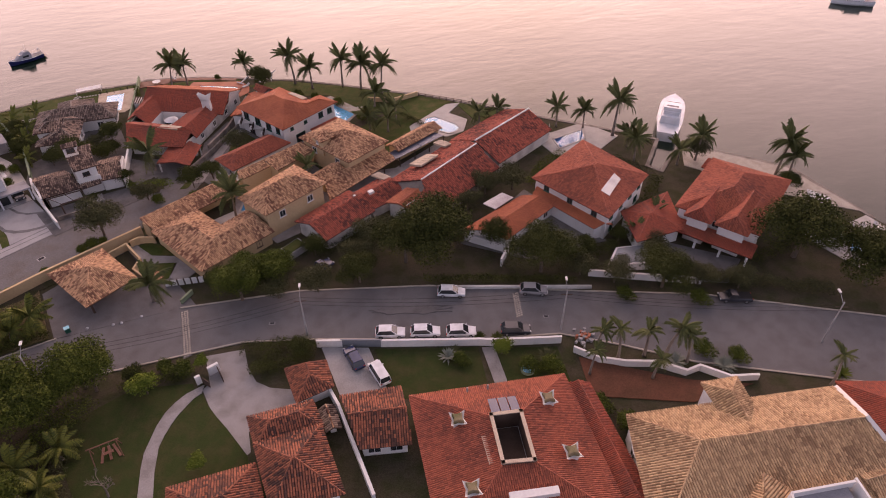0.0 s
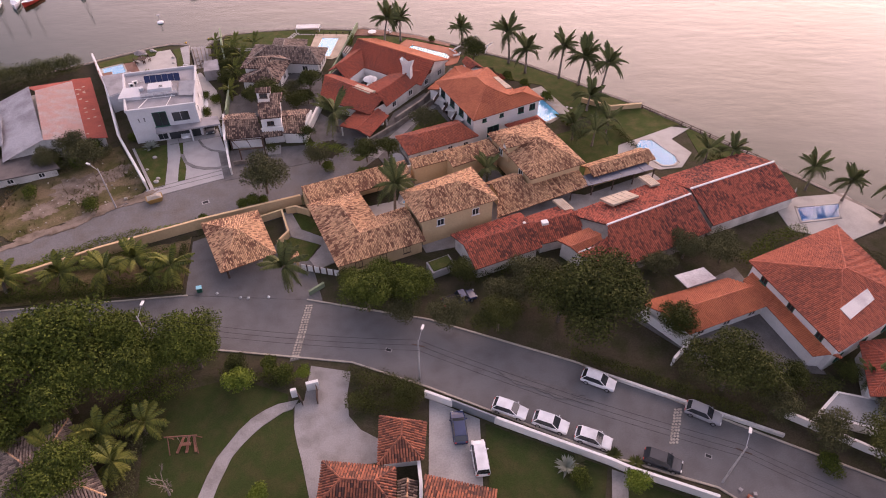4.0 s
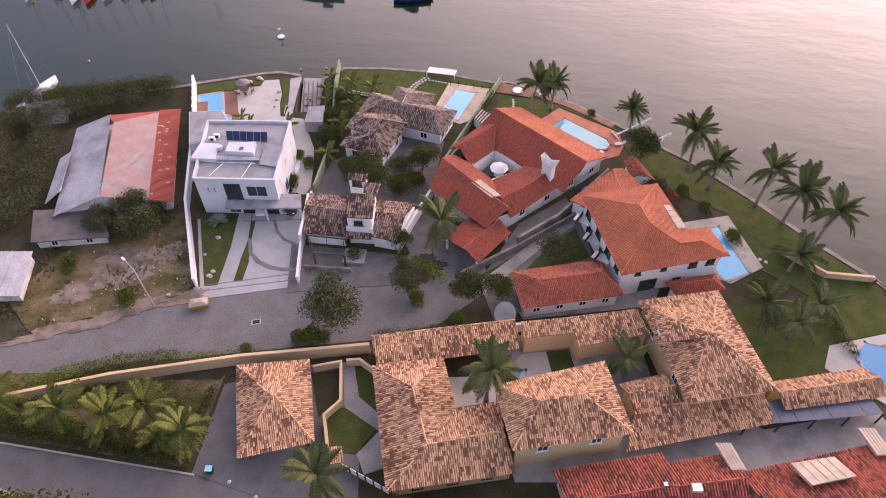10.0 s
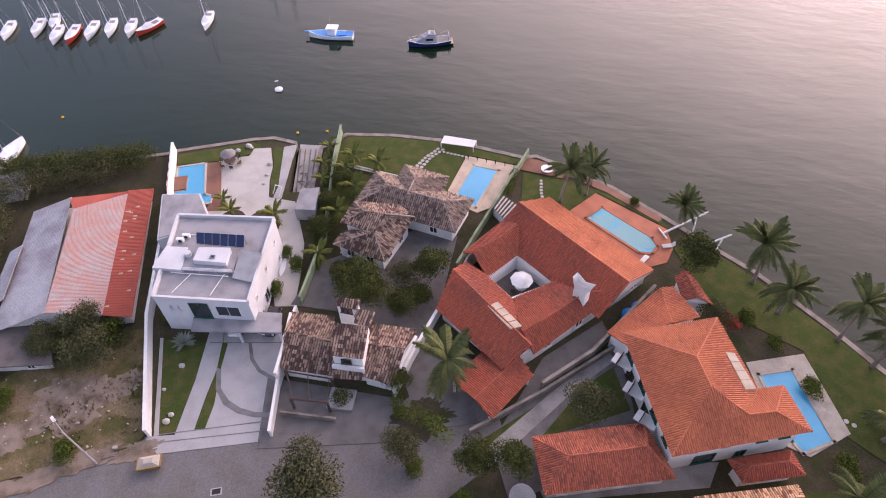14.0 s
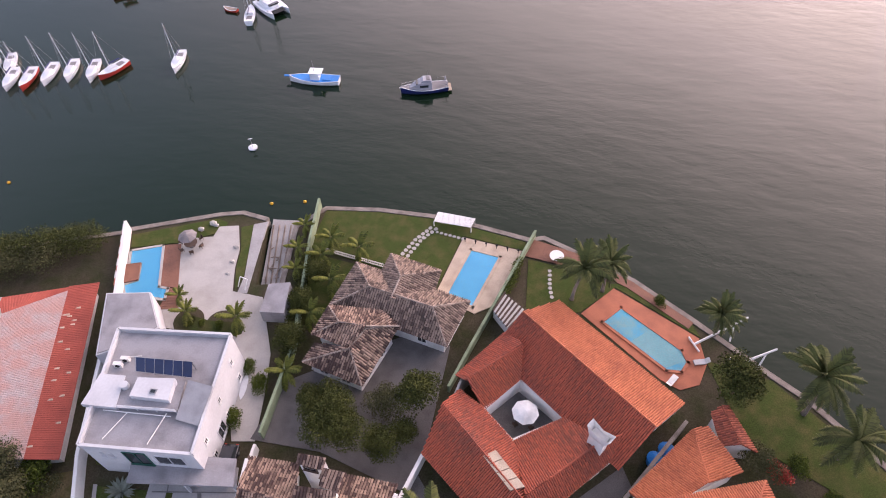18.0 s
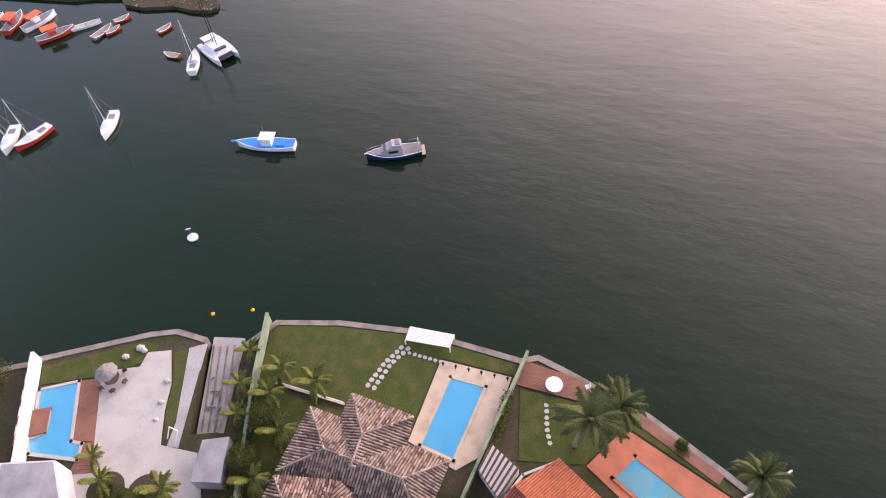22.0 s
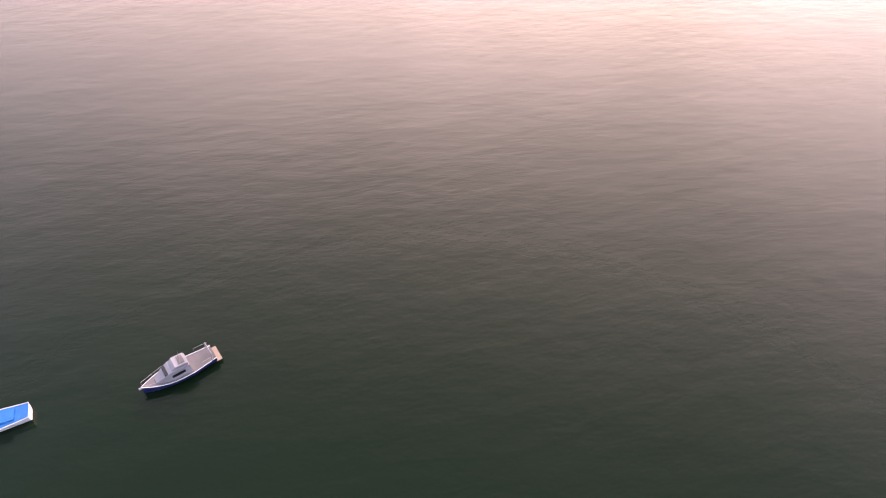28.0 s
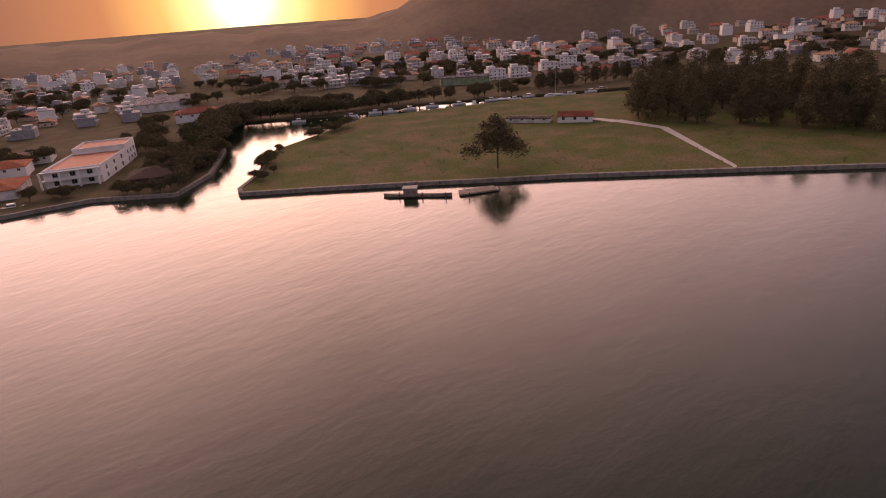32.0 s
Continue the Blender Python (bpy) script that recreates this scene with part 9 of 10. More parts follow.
# wrecked boat at the quay
wr = thing("wrecked_boat", (155, 212, 0), "half-sunk wooden boat with bleached cabin at the quay", "boat")
part("hull", Mesh().ring_loft([[(151 + 9 * (x / 11), 222 - 15 * (x / 11) + y * 0.8, z - 0.3) for x, y, z in ring] for ring in hull(15, 4.2, 1.2)]), WEATHERWOOD, wr)
part("cabin", Mesh().box(149.5, 224.5, 0.6, 4.5, 3.4, 2.6, -0.95), WEATHERWOOD, wr)
part("cabin_roof", Mesh().box(149.5, 224.5, 3.2, 5.2, 4.0, 0.25, -0.95), SANDSTONE, wr)
for i in range(4):
    x, y = lerp((148, 228), (160, 206), i / 3)
    part("post", Mesh().tube((x - 1.5, y - 1, -1), (x - 1.5, y - 1, 2.0), 0.2, 0.18, 6), DARKWOOD, wr)
part("raft", Mesh().prism([(158, 209), (170, 201), (173, 206), (162, 213)], 0.2, 0.7), WEATHERWOOD, wr)

# boats in the far canal
fb, r = boat("moored_boat", "white cabin boat moored along the far canal", 8.5, 2.7, 1.0, GELWHITE, GREYPAINT)
part("cabin", Mesh().box(0, 0, 1.0, 2.8, 1.8, 1.4), GELWHITE, fb)
part("window", Mesh().box(0.1, 0, 1.6, 2.9, 1.9, 0.4), GLASS, fb)
put(fb, [(232, 402, 140)] + [(lerp((262, 386), (400, 284), i / 13)[0] + rng.uniform(-4, 4), lerp((262, 386), (400, 284), i / 13)[1] + rng.uniform(-4, 4), rng.choice((-40, 140, 50, 130))) for i in range(14)] + [(60, 350.5, 155), (50, 356, 150)])
put(sailboat("sailing yacht moored along the far canal", GELWHITE, 12), [(345, 330, 140), (372, 306, -40), (170, 428, 30)])

# hills behind the town
g = Mesh()
NX, NY = 90, 16
for j in range(NY + 1):
    for i in range(NX + 1):
        az = radians(18 - 115 * i / NX)
        t = j / NY
        dist = 950 + 900 * t
        crest = 190 + 60 * noise.noise((i * 0.10, 2.0, 0)) + 30 * noise.noise((i * 0.33, 5.0, 0))
        # Crest dips towards the sun; the sky's glow there stands in for haze.
        gap = 1 / (1 + math.exp((abs(math.degrees(az) + 26) - 22) / 2.2))
        crest = crest * (1 - gap) + (34 + 14 * noise.noise((i * 0.4, 7.0, 0))) * gap
        z = crest * (1 - (1 - min(1, t * 1.6)) ** 2) + 9 * noise.noise((i * 0.9, j * 0.9, 0)) * (t > 0.02) - 4
        g.v.append((-math.sin(az) * dist, 70 + math.cos(az) * dist, z))
for j in range(NY):
    for i in range(NX):
        a = j * (NX + 1) + i
        g.f.append((a, a + NX + 1, a + NX + 2, a + 1))
lone("hill", g, HILL, "wooded hill behind the town, evening haze put in its colour", "hill", (300, 900, 0), kind="structure", smooth=True)


# ---- small things ----
def parasol(x, y, r, mat, label, shut=False, h=2.5):
    p = thing("parasol", (x, y, G0), label, "parasol")
    part("pole", Mesh().tube((x, y, G0), (x, y, G0 + h), 0.04, 0.035, 6), METAL, p)
    part("base", Mesh().tube((x, y, G0 + 0.05), (x, y, G0 + 0.2), 0.4, 0.35, 10), CONCRETE, p)
    n = 8
    rings = [[(x + k * math.cos(6.28319 * i / n), y + k * math.sin(6.28319 * i / n), z) for i in range(n)] for k, z in (((0.22, G0 + 0.9), (0.16, G0 + 1.8), (0.03, G0 + h + 0.1)) if shut else ((r, G0 + h - 0.45), (r * 0.55, G0 + h - 0.12), (0.03, G0 + h + 0.1)))]
    part("canopy", Mesh().ring_loft(rings), mat, p)
    return p


def chair(x, y, turn, mat, label, group):
    c = thing("garden_chair", (x, y, G0), label, "chair", group)
    cs, sn = math.cos(radians(turn)), math.sin(radians(turn))
    part("seat", Mesh().box(x, y, G0 + 0.42, 0.5, 0.5, 0.06, radians(turn)), mat, c)
    part("backrest", Mesh().box(x - 0.23 * cs, y - 0.23 * sn, G0 + 0.48, 0.06, 0.5, 0.45, radians(turn)), mat, c)
    for dx, dy in ((0.2, 0.2), (0.2, -0.2), (-0.2, 0.2), (-0.2, -0.2)):
        part("leg", Mesh().box(x + dx * cs - dy * sn, y + dx * sn + dy * cs, G0 + 0.1, 0.05, 0.05, 0.33, radians(turn)), mat, c)
    return c


def round_table(x, y, r, mat, label, h=0.74):
    t = thing("round_table", (x, y, G0), label, "table")
    part("tabletop", Mesh().tube((x, y, G0 + h), (x, y, G0 + h + 0.06), r, r, 20), mat, t)
    part("pedestal", Mesh().tube((x, y, G0 + 0.1), (x, y, G0 + h), 0.12, 0.1, 8), mat, t)
    part("foot", Mesh().tube((x, y, G0 + 0.05), (x, y, G0 + 0.13), r * 0.55, r * 0.5, 12), mat, t)
    return t


def lounger(x, y, turn, group="pool loungers"):
    c, s = math.cos(radians(turn)), math.sin(radians(turn))
    l = thing("sun_lounger", (x, y, G0), "white sun lounger on the pool terrace", "sun lounger", group)
    part("mattress", Mesh().box(x, y, G0 + 0.36, 1.3, 0.65, 0.1, radians(turn)), CLOTH, l)
    b = Mesh()
    pts = [(-0.65, -0.32), (-0.65, 0.32), (-1.15, 0.32), (-1.15, -0.32)]
    b.add([(x + px * c - py * s, y + px * s + py * c, G0 + (0.42 if px > -1 else 0.8)) for px, py in pts], [(0, 1, 2, 3)])
    b.add([(x + px * c - py * s, y + px * s + py * c, G0 + (0.36 if px > -1 else 0.74)) for px, py in pts], [(3, 2, 1, 0)])
    part("backrest", b, CLOTH, l)
    part("frame", Mesh().box(x, y, G0 + 0.28, 1.35, 0.7, 0.07, radians(turn)), METAL, l)
    for dx, dy in ((0.55, 0.28), (0.55, -0.28), (-0.55, 0.28), (-0.55, -0.28)):
        part("leg", Mesh().box(x + dx * c - dy * s, y + dx * s + dy * c, G0 + 0.08, 0.05, 0.05, 0.22, radians(turn)), METAL, l)
    return l


parasol(-1.3, 41.7, 1.5, CLOTH, "open white parasol in a courtyard")
round_table(-1.3, 41.7, 0.8, WHITE, "round garden table under a white parasol")
for a in (45, 135, 225, 315):
    chair(-1.3 + 1.2 * math.cos(radians(a)), 41.7 + 1.2 * math.sin(radians(a)), a + 180, DARKWOOD, "dark wooden chair under the parasol", "courtyard chairs")
parasol(-50.2, 56.4, 1.3, GREYSTRAW, "grey straw parasol on a pale terrace")
round_table(-50.2, 56.4, 0.9, DARKWOOD, "dark round table under a straw parasol")
for a in range(0, 360, 60):
    chair(-50.2 + 1.5 * math.cos(radians(a)), 56.4 + 1.5 * math.sin(radians(a)), a + 180, DARKWOOD, "dark wooden chair round the terrace table", "terrace chairs")
for x, y in ((64.8, 0.4), (65.9, 1.2), (67.0, 0.6)):
    parasol(x, y, 1.2, CLOTH, "closed white parasol beside a pool", True, 3.0)
lounger(17.2, 53.4, 200)
lounger(14.3, 50.4, 60)
for i in range(5):
    lounger(*lerp((90.5, -48.8), (98.8, -51.4), i / 4), 250, "beach pool loungers")

# timber deck by the sea
dk = thing("timber_deck", (-1.5, 66, G0), "red-brown timber deck at the water's edge", "deck")
a0, a1, b0, b1 = (-4.9, 68.0), (-5.1, 64.8), (2.2, 66.7), (1.6, 64.2)
for i in range(16):
    q = [lerp(a0, a1, i / 16), lerp(a0, a1, (i + 0.9) / 16), lerp(b0, b1, (i + 0.9) / 16), lerp(b0, b1, i / 16)]
    part("board", Mesh().prism(q, G0 + 0.08, G0 + 0.16), WOOD, dk)
sheet("deck_walk", [(2.0, 66.6), (9.0, 63.7), (16.6, 59.0), (16.0, 58.0), (8.4, 62.6), (1.7, 65.2)], G0 + 0.13, WOOD, "narrow red-brown timber walk along the sea wall", "deck")
round_table(-1.0, 65.4, 0.95, WHITE, "round white table on the timber deck", 0.6)
for x, y, r in ((2.6, 65.9, 200), (3.2, 65.2, 190)):
    chair(x, y, r, WHITE, "white garden chair beside the deck", "deck chairs")

# white slatted shelter at the sea wall
sh = thing("slatted_shelter", (-15.6, 68.3, G0), "white slatted sun shelter on the sea wall", "shelter")
q0, q1, q2, q3 = (-18.3, 69.3), (-12.9, 69.2), (-13.1, 67.4), (-18.4, 67.4)
for i in range(10):
    part("slat", Mesh().prism([lerp(q0, q3, i / 10), lerp(q1, q2, i / 10), lerp(q1, q2, (i + 0.8) / 10), lerp(q0, q3, (i + 0.8) / 10)], G0 + 0.95, G0 + 1.05), WHITE, sh)
for x, y in (q2, q3, lerp(q0, q3, 0.15), lerp(q1, q2, 0.15)):
    part("post", Mesh().box(x, y, G0, 0.12, 0.12, 0.95), WHITE, sh)

# striped pergola
pg = thing("pergola", (-5.5, 54.5, G0), "white lean-to with dark pergola slats", "pergola")
q = [(-6.6, 57.3), (-3.2, 55.1), (-4.8, 51.6), (-7.5, 54.2)]
part("wall", Mesh().prism(inset(ccw(q), 0.15), G0, 3.4), WHITE, pg)
for i in range(7):
    a, b = lerp(q[0], q[1], (i + 0.2) / 7), lerp(q[0], q[1], (i + 0.6) / 7)
    c, d = lerp(q[3], q[2], (i + 0.6) / 7), lerp(q[3], q[2], (i + 0.2) / 7)
    part("slat", Mesh().prism([a, b, c, d], 3.45, 3.6), DARKWOOD, pg)


def stones(line, n, w, label, jitter=0.1):
    """Stepping stones along a line of points."""
    rng = random.Random(n)
    lens = [math.dist(a, b) for a, b in zip(line, line[1:])]
    tot = sum(lens)
    for i in range(n):
        d = tot * (i + 0.5) / n
        k = 0
        while d > lens[k]:
            d -= lens[k]
            k += 1
        x, y = lerp(line[k], line[k + 1], d / lens[k])
        pts = [(x + w * (0.5 + rng.uniform(-0.08, 0.08)) * math.cos(a + 0.3 + i), y + w * (0.5 + rng.uniform(-0.08, 0.08)) * math.sin(a + 0.3 + i)) for a in (0, 1.2, 2.3, 3.3, 4.2, 5.3)]
        lone("stepping_stone", Mesh().prism(pts, G0, G0 + 0.13), LIGHTPAVE, label, "stone", (x, y, G0), "stepping stones")


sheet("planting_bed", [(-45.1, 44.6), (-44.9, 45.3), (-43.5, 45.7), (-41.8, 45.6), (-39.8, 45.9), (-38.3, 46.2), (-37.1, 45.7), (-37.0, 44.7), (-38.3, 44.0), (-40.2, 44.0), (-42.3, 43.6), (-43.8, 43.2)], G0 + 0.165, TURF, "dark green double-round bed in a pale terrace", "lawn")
stones([(-17.8, 67.2), (-19.4, 64.6), (-20.6, 61.0)], 9, 0.62, "pale stepping stone in a lawn")
stones([(-18.6, 67.2), (-20.2, 64.4), (-21.4, 61.2)], 9, 0.62, "pale stepping stone in a lawn")
stones([(-18.0, 66.4), (-13.6, 65.9)], 7, 0.5, "pale stepping stone in a lawn")
stones([(-1.6, 63.4), (-1.2, 60.6), (-0.6, 58.6)], 7, 0.55, "pale stepping stone in a lawn")
stones([(38, 31), (34.6, 32.4), (32.6, 34.6), (33.6, 37.6)], 12, 0.6, "pale stepping stone in a lawn")
for x, y, r in ((*(-37.4, 14.0), 0.5), (*(-37.3, 14.9), 0.4), (*(-39.3, 21.0), 0.45), (*(-39.8, 17.6), 0.3)):
    lone("boulder", Mesh().ring_loft([[(x + k * r * math.cos(i * 1.05), y + k * r * math.sin(i * 1.05) * 0.8, G0 + z * r) for i in range(6)] for k, z in ((0.9, 0), (1.0, 0.45), (0.6, 0.9), (0.1, 1.0))]), LIGHTPAVE, "pale boulder in a front lawn", "boulder", (x, y, G0), "boulders")
for x, y, r in ((-50.4, 59.4, 0.5), (-49.2, 60.8, 0.6), (-48.6, 60.6, 0.4), (-44.0, 57.5, 0.45), (-43.4, 55.0, 0.4), (-43.0, 53.0, 0.35)):
    lone("boulder", Mesh().ring_loft([[(x + k * r * math.cos(i * 1.05), y + k * r * math.sin(i * 1.05) * 0.8, G0 + z * r) for i in range(6)] for k, z in ((0.9, 0), (1.0, 0.45), (0.6, 0.9), (0.1, 1.0))]), LIGHTPAVE, "pale garden boulder beside a terrace", "boulder", (x, y, G0), "boulders")
for i in range(6):
    x, y = lerp((-13.5, 65.5), (-6.1, 65.1), i / 5)
    p = thing("garden_lamp", (x, y, G0), "short dark garden lamp beside the pool", "lamp", "pool lamps")
    part("post", Mesh().tube((x, y, G0), (x, y, G0 + 0.7), 0.06, 0.05, 6), BLACK, p)
    part("head", Mesh().tube((x, y, G0 + 0.7), (x, y, G0 + 0.95), 0.16, 0.1, 8), BLACK, p)

# boat davits on the sea wall
for pts in (((16.6, 55.8), (22.6, 60.4), (20.8, 57.4)), ((21.2, 54.0), (25.6, 56.6), (23.6, 54.0))):
    d = thing("boat_davit", (*pts[0], G0), "white timber boat davit leaning over the water", "davit")
    part("beam", Mesh().tube((*pts[0], G0 + 0.2), (*pts[1], G0 + 1.3), 0.16, 0.12, 6), WHITE, d)
    part("strut", Mesh().tube((*pts[2], G0 - 0.1), (*lerp(pts[0], pts[1], 0.75), G0 + 1.0), 0.12, 0.1, 6), WHITE, d)
    part("crossbeam", Mesh().tube((pts[0][0] - 0.6, pts[0][1] + 0.9, G0 + 0.25), (pts[0][0] + 0.6, pts[0][1] - 0.9, G0 + 0.25), 0.12, 0.12, 6), WHITE, d)

for x, y in ((13.7, 41.5), (12.6, 40.2)):
    p = thing("water_tank", (x, y, G0), "round blue plastic water tank beside a wall", "water tank", "blue tanks")
    part("tank", Mesh().ring_loft([[(x + r * math.cos(i * 0.5236), y + r * math.sin(i * 0.5236), z) for i in range(12)] for r, z in ((0.75, G0), (0.85, G0 + 1.0))]), BLUEPAINT, p)
    part("lid", Mesh().ring_loft([[(x + r * math.cos(i * 0.5236), y + r * math.sin(i * 0.5236), z) for i in range(12)] for r, z in ((0.9, G0 + 1.0), (0.85, G0 + 1.1), (0.25, G0 + 1.3))]), BLUEPAINT, p)

# satellite dish
p = thing("satellite_dish", (3.3, 14.2, G0), "large grey satellite dish on a short mast", "satellite dish")
part("mast", Mesh().tube((3.3, 14.2, G0), (3.3, 14.2, G0 + 1.6), 0.08, 0.08, 6), METAL, p)
ax = Vector((-0.35, -0.55, 0.75)).normalized()
u = ax.orthogonal().normalized()
w = ax.cross(u)
c0 = Vector((3.3, 14.2, G0 + 1.8))
rings = [[tuple(c0 + ax * (0.28 * k * k) + (u * math.cos(i * 0.3927) + w * math.sin(i * 0.3927)) * 1.5 * k) for i in range(16)] for k in (0.05, 0.4, 0.75, 1.0)]
part("dish", Mesh().ring_loft(rings, caps=False), CONCRETE, p)
part("feed_arm", Mesh().tube(c0, c0 + ax * 0.9, 0.03, 0.03, 5), METAL, p)

# loaded skip by the street
p = thing("skip", (-36.4, 9.1, G0), "small yellow skip loaded with rubble by the street", "skip")
part("body", Mesh().ring_loft([[(-36.4 + sx * k * 1.3 * 0.9 - sy * 0.75 * 0.4 * k, 9.1 + sy * 0.75 * k * 0.9 + sx * 1.3 * 0.4 * k, z) for sx, sy in ((-1, -1), (1, -1), (1, 1), (-1, 1))] for k, z in ((0.75, G0 + 0.05), (1.0, G0 + 0.9))]), SKIPPAINT, p)
part("load", Mesh().ring_loft([[(-36.4 + sx * k * 1.2 * 0.9 - sy * 0.7 * 0.4 * k, 9.1 + sy * 0.7 * k * 0.9 + sx * 1.2 * 0.4 * k, z) for sx, sy in ((-1, -1), (1, -1), (1, 1), (-1, 1))] for k, z in ((0.95, G0 + 0.9), (0.4, G0 + 1.2))]), SANDSTONE, p)

# white panel fence by the carport
f = thing("panel_fence", (-8.5, -9.3, G0), "white panel fence with dark posts", "fence")
for i in range(6):
    a, b = lerp((-11.4, -8.4), (-5.6, -10.2), i / 6 + 0.01), lerp((-11.4, -8.4), (-5.6, -10.2), (i + 0.8) / 6)
    part("panel", Mesh().box((a[0] + b[0]) / 2, (a[1] + b[1]) / 2, G0, math.dist(a, b), 0.08, 1.2, math.atan2(b[1] - a[1], b[0] - a[0])), WHITE, f)
    part("post", Mesh().box(*lerp((-11.4, -8.4), (-5.6, -10.2), (i + 0.9) / 6), G0, 0.16, 0.16, 1.3), DARKWOOD, f)
wall_line("low_wall", [(-9.8, -13.4), (-8.0, -12.0)], 0.8, 0.25, PALEGREEN, "short pale green wall stub")
sheet("court_path", [(-15.4, 4.3), (-14.1, 4.7), (-12.1, 0.2), (-8.8, -1.7), (-6.1, -7.0), (-9.0, -8.7), (-10.4, -6.6), (-8.7, -3.5), (-13.4, -1.4)], G0 + 0.135, PAVE, "grey paved path through a court")

# stone bands across the road
for line, w in ((((-9.8, -15.2), (-11.1, -24.6)), 1.2), (((35.7, -35.2), (33.4, -40.0)), 1.1)):
    b = lone("paving_band", Mesh().prism([(line[0][0] - w / 2, line[0][1]), (line[0][0] + w / 2, line[0][1] + 0.2), (line[1][0] + w / 2, line[1][1] + 0.2), (line[1][0] - w / 2, line[1][1])], G0, G0 + 0.045), SETT, "band of rough stones across the road", "paving", (*line[0], G0), kind="structure")
    rng = random.Random(5)
    k = math.dist(*line)
    for i in range(int(k / 0.42)):
        for j in range(3):
            x, y = lerp(*line, (i + 0.5) * 0.42 / k)
            x += (j - 1) * 0.36 + rng.uniform(-0.05, 0.05)
            part("cobble", Mesh().prism([(x + 0.17 * math.cos(a + rng.uniform(-0.3, 0.3)), y + 0.17 * math.sin(a)) for a in (0, 1.05, 2.1, 3.14, 4.2, 5.2)], G0 + 0.04, G0 + 0.075 + rng.uniform(0, 0.01)), SANDSTONE, b)
for x, y, w, d, r in ((-28.2, 8.1, 1.2, 0.8, 0.4), (1.0, -23.8, 0.9, 0.5, -0.4), (-33.0, 0.6, 0.8, 0.5, 0.3), (37.0, -41.5, 0.8, 0.5, -0.5)):
    m = thing("drain_cover", (x, y, G0), "dark iron drain cover in the paving", "drain cover", "drain covers")
    part("frame", Mesh().box(x, y, G0, w, d, 0.045, r), CONCRETE, m)
    part("grate", Mesh().box(x, y, G0 + 0.01, w * 0.75, d * 0.7, 0.045, r), BLACK, m)

# driveway gate
gt = thing("driveway_gate", (-9.2, -29.6, G0), "driveway gate with white panel posts", "gate")
part("panel_post", Mesh().box(-10.6, -29.8, G0, 0.7, 0.35, 1.5, 0.2), WHITE, gt)
part("panel_post", Mesh().box(-8.4, -28.9, G0, 1.5, 0.4, 1.5, 0.2), WHITE, gt)
part("gate_leaf", Mesh().box(-7.8, -30.2, G0 + 0.05, 0.1, 2.0, 1.3, 0.1), DARKWOOD, gt)
part("gate_leaf", Mesh().box(-9.8, -30.6, G0 + 0.05, 0.1, 1.4, 1.2, 0.5), DARKWOOD, gt)

# swing frame and bare tree in the garden
sw = thing("swing_frame", (-22.5, -35.5, G0), "brown timber swing frame on the grass", "swing")
for sx in (-1.6, 1.6):
    for sy in (-1.0, 1.0):
        part("leg", Mesh().tube((-22.5 + sx, -35.5 + sy, G0), (-22.5 + sx * 0.9, -35.5, G0 + 2.3), 0.07, 0.06, 6), WOOD, sw)
part("top_beam", Mesh().tube((-24.3, -35.5, G0 + 2.3), (-20.7, -35.5, G0 + 2.3), 0.08, 0.08, 6), WOOD, sw)
for dx in (-0.6, 0.2, 1.0):
    part("plank", Mesh().box(-22.5 + dx, -35.3, G0 + 0.1, 0.3, 2.2, 0.08, 0.3 * dx), WOOD, sw)
part("seat", Mesh().box(-22.4, -35.5, G0 + 0.5, 1.2, 0.4, 0.06), WOOD, sw)
for dx in (-0.5, 0.5):
    part("rope", Mesh().tube((-22.4 + dx, -35.5, G0 + 0.5), (-22.4 + dx, -35.5, G0 + 2.3), 0.02, 0.02, 4), WEATHERWOOD, sw)
bt = thing("bare_tree", (-23.1, -41.2, G0), "leafless pale branching tree in the garden", "tree")
g = Mesh()
rng = random.Random(9)


def branch(a, d, length, r, depth):
    b = Vector(a) + d * length
    g.tube(a, b, r, r * 0.65, 5)
    if depth:
        for _ in range(3):
            branch(b, (d + Vector((rng.uniform(-0.7, 0.7), rng.uniform(-0.7, 0.7), rng.uniform(-0.1, 0.4)))).normalized(), length * 0.72, r * 0.6, depth - 1)


branch((-23.1, -41.2, G0 - 0.1), Vector((0.1, 0, 1)), 1.6, 0.16, 4)
part("trunk", g, PALMBARK, bt)


def agave(x, y, r, mat, label, n=26, up=0.9):
    a = thing("agave", (x, y, G0), label, "plant")
    rng = random.Random(int(x * 10 + y))
    for i in range(n):
        an, el = i * 2.4, rng.uniform(0.25, up)
        d = Vector((math.cos(an) * math.cos(el), math.sin(an) * math.cos(el), math.sin(el)))
        s = Vector((-math.sin(an), math.cos(an), 0)) * 0.07 * r
        b = Vector((x, y, G0 + 0.1))
        m = b + d * r * 0.6
        t = b + d * r + Vector((0, 0, -0.12 * r))
        part("leaf", Mesh().add([b - s, b + s, m + s * 1.2, m - s * 1.2, t], [(0, 1, 2, 3), (3, 2, 4)]), mat, a)


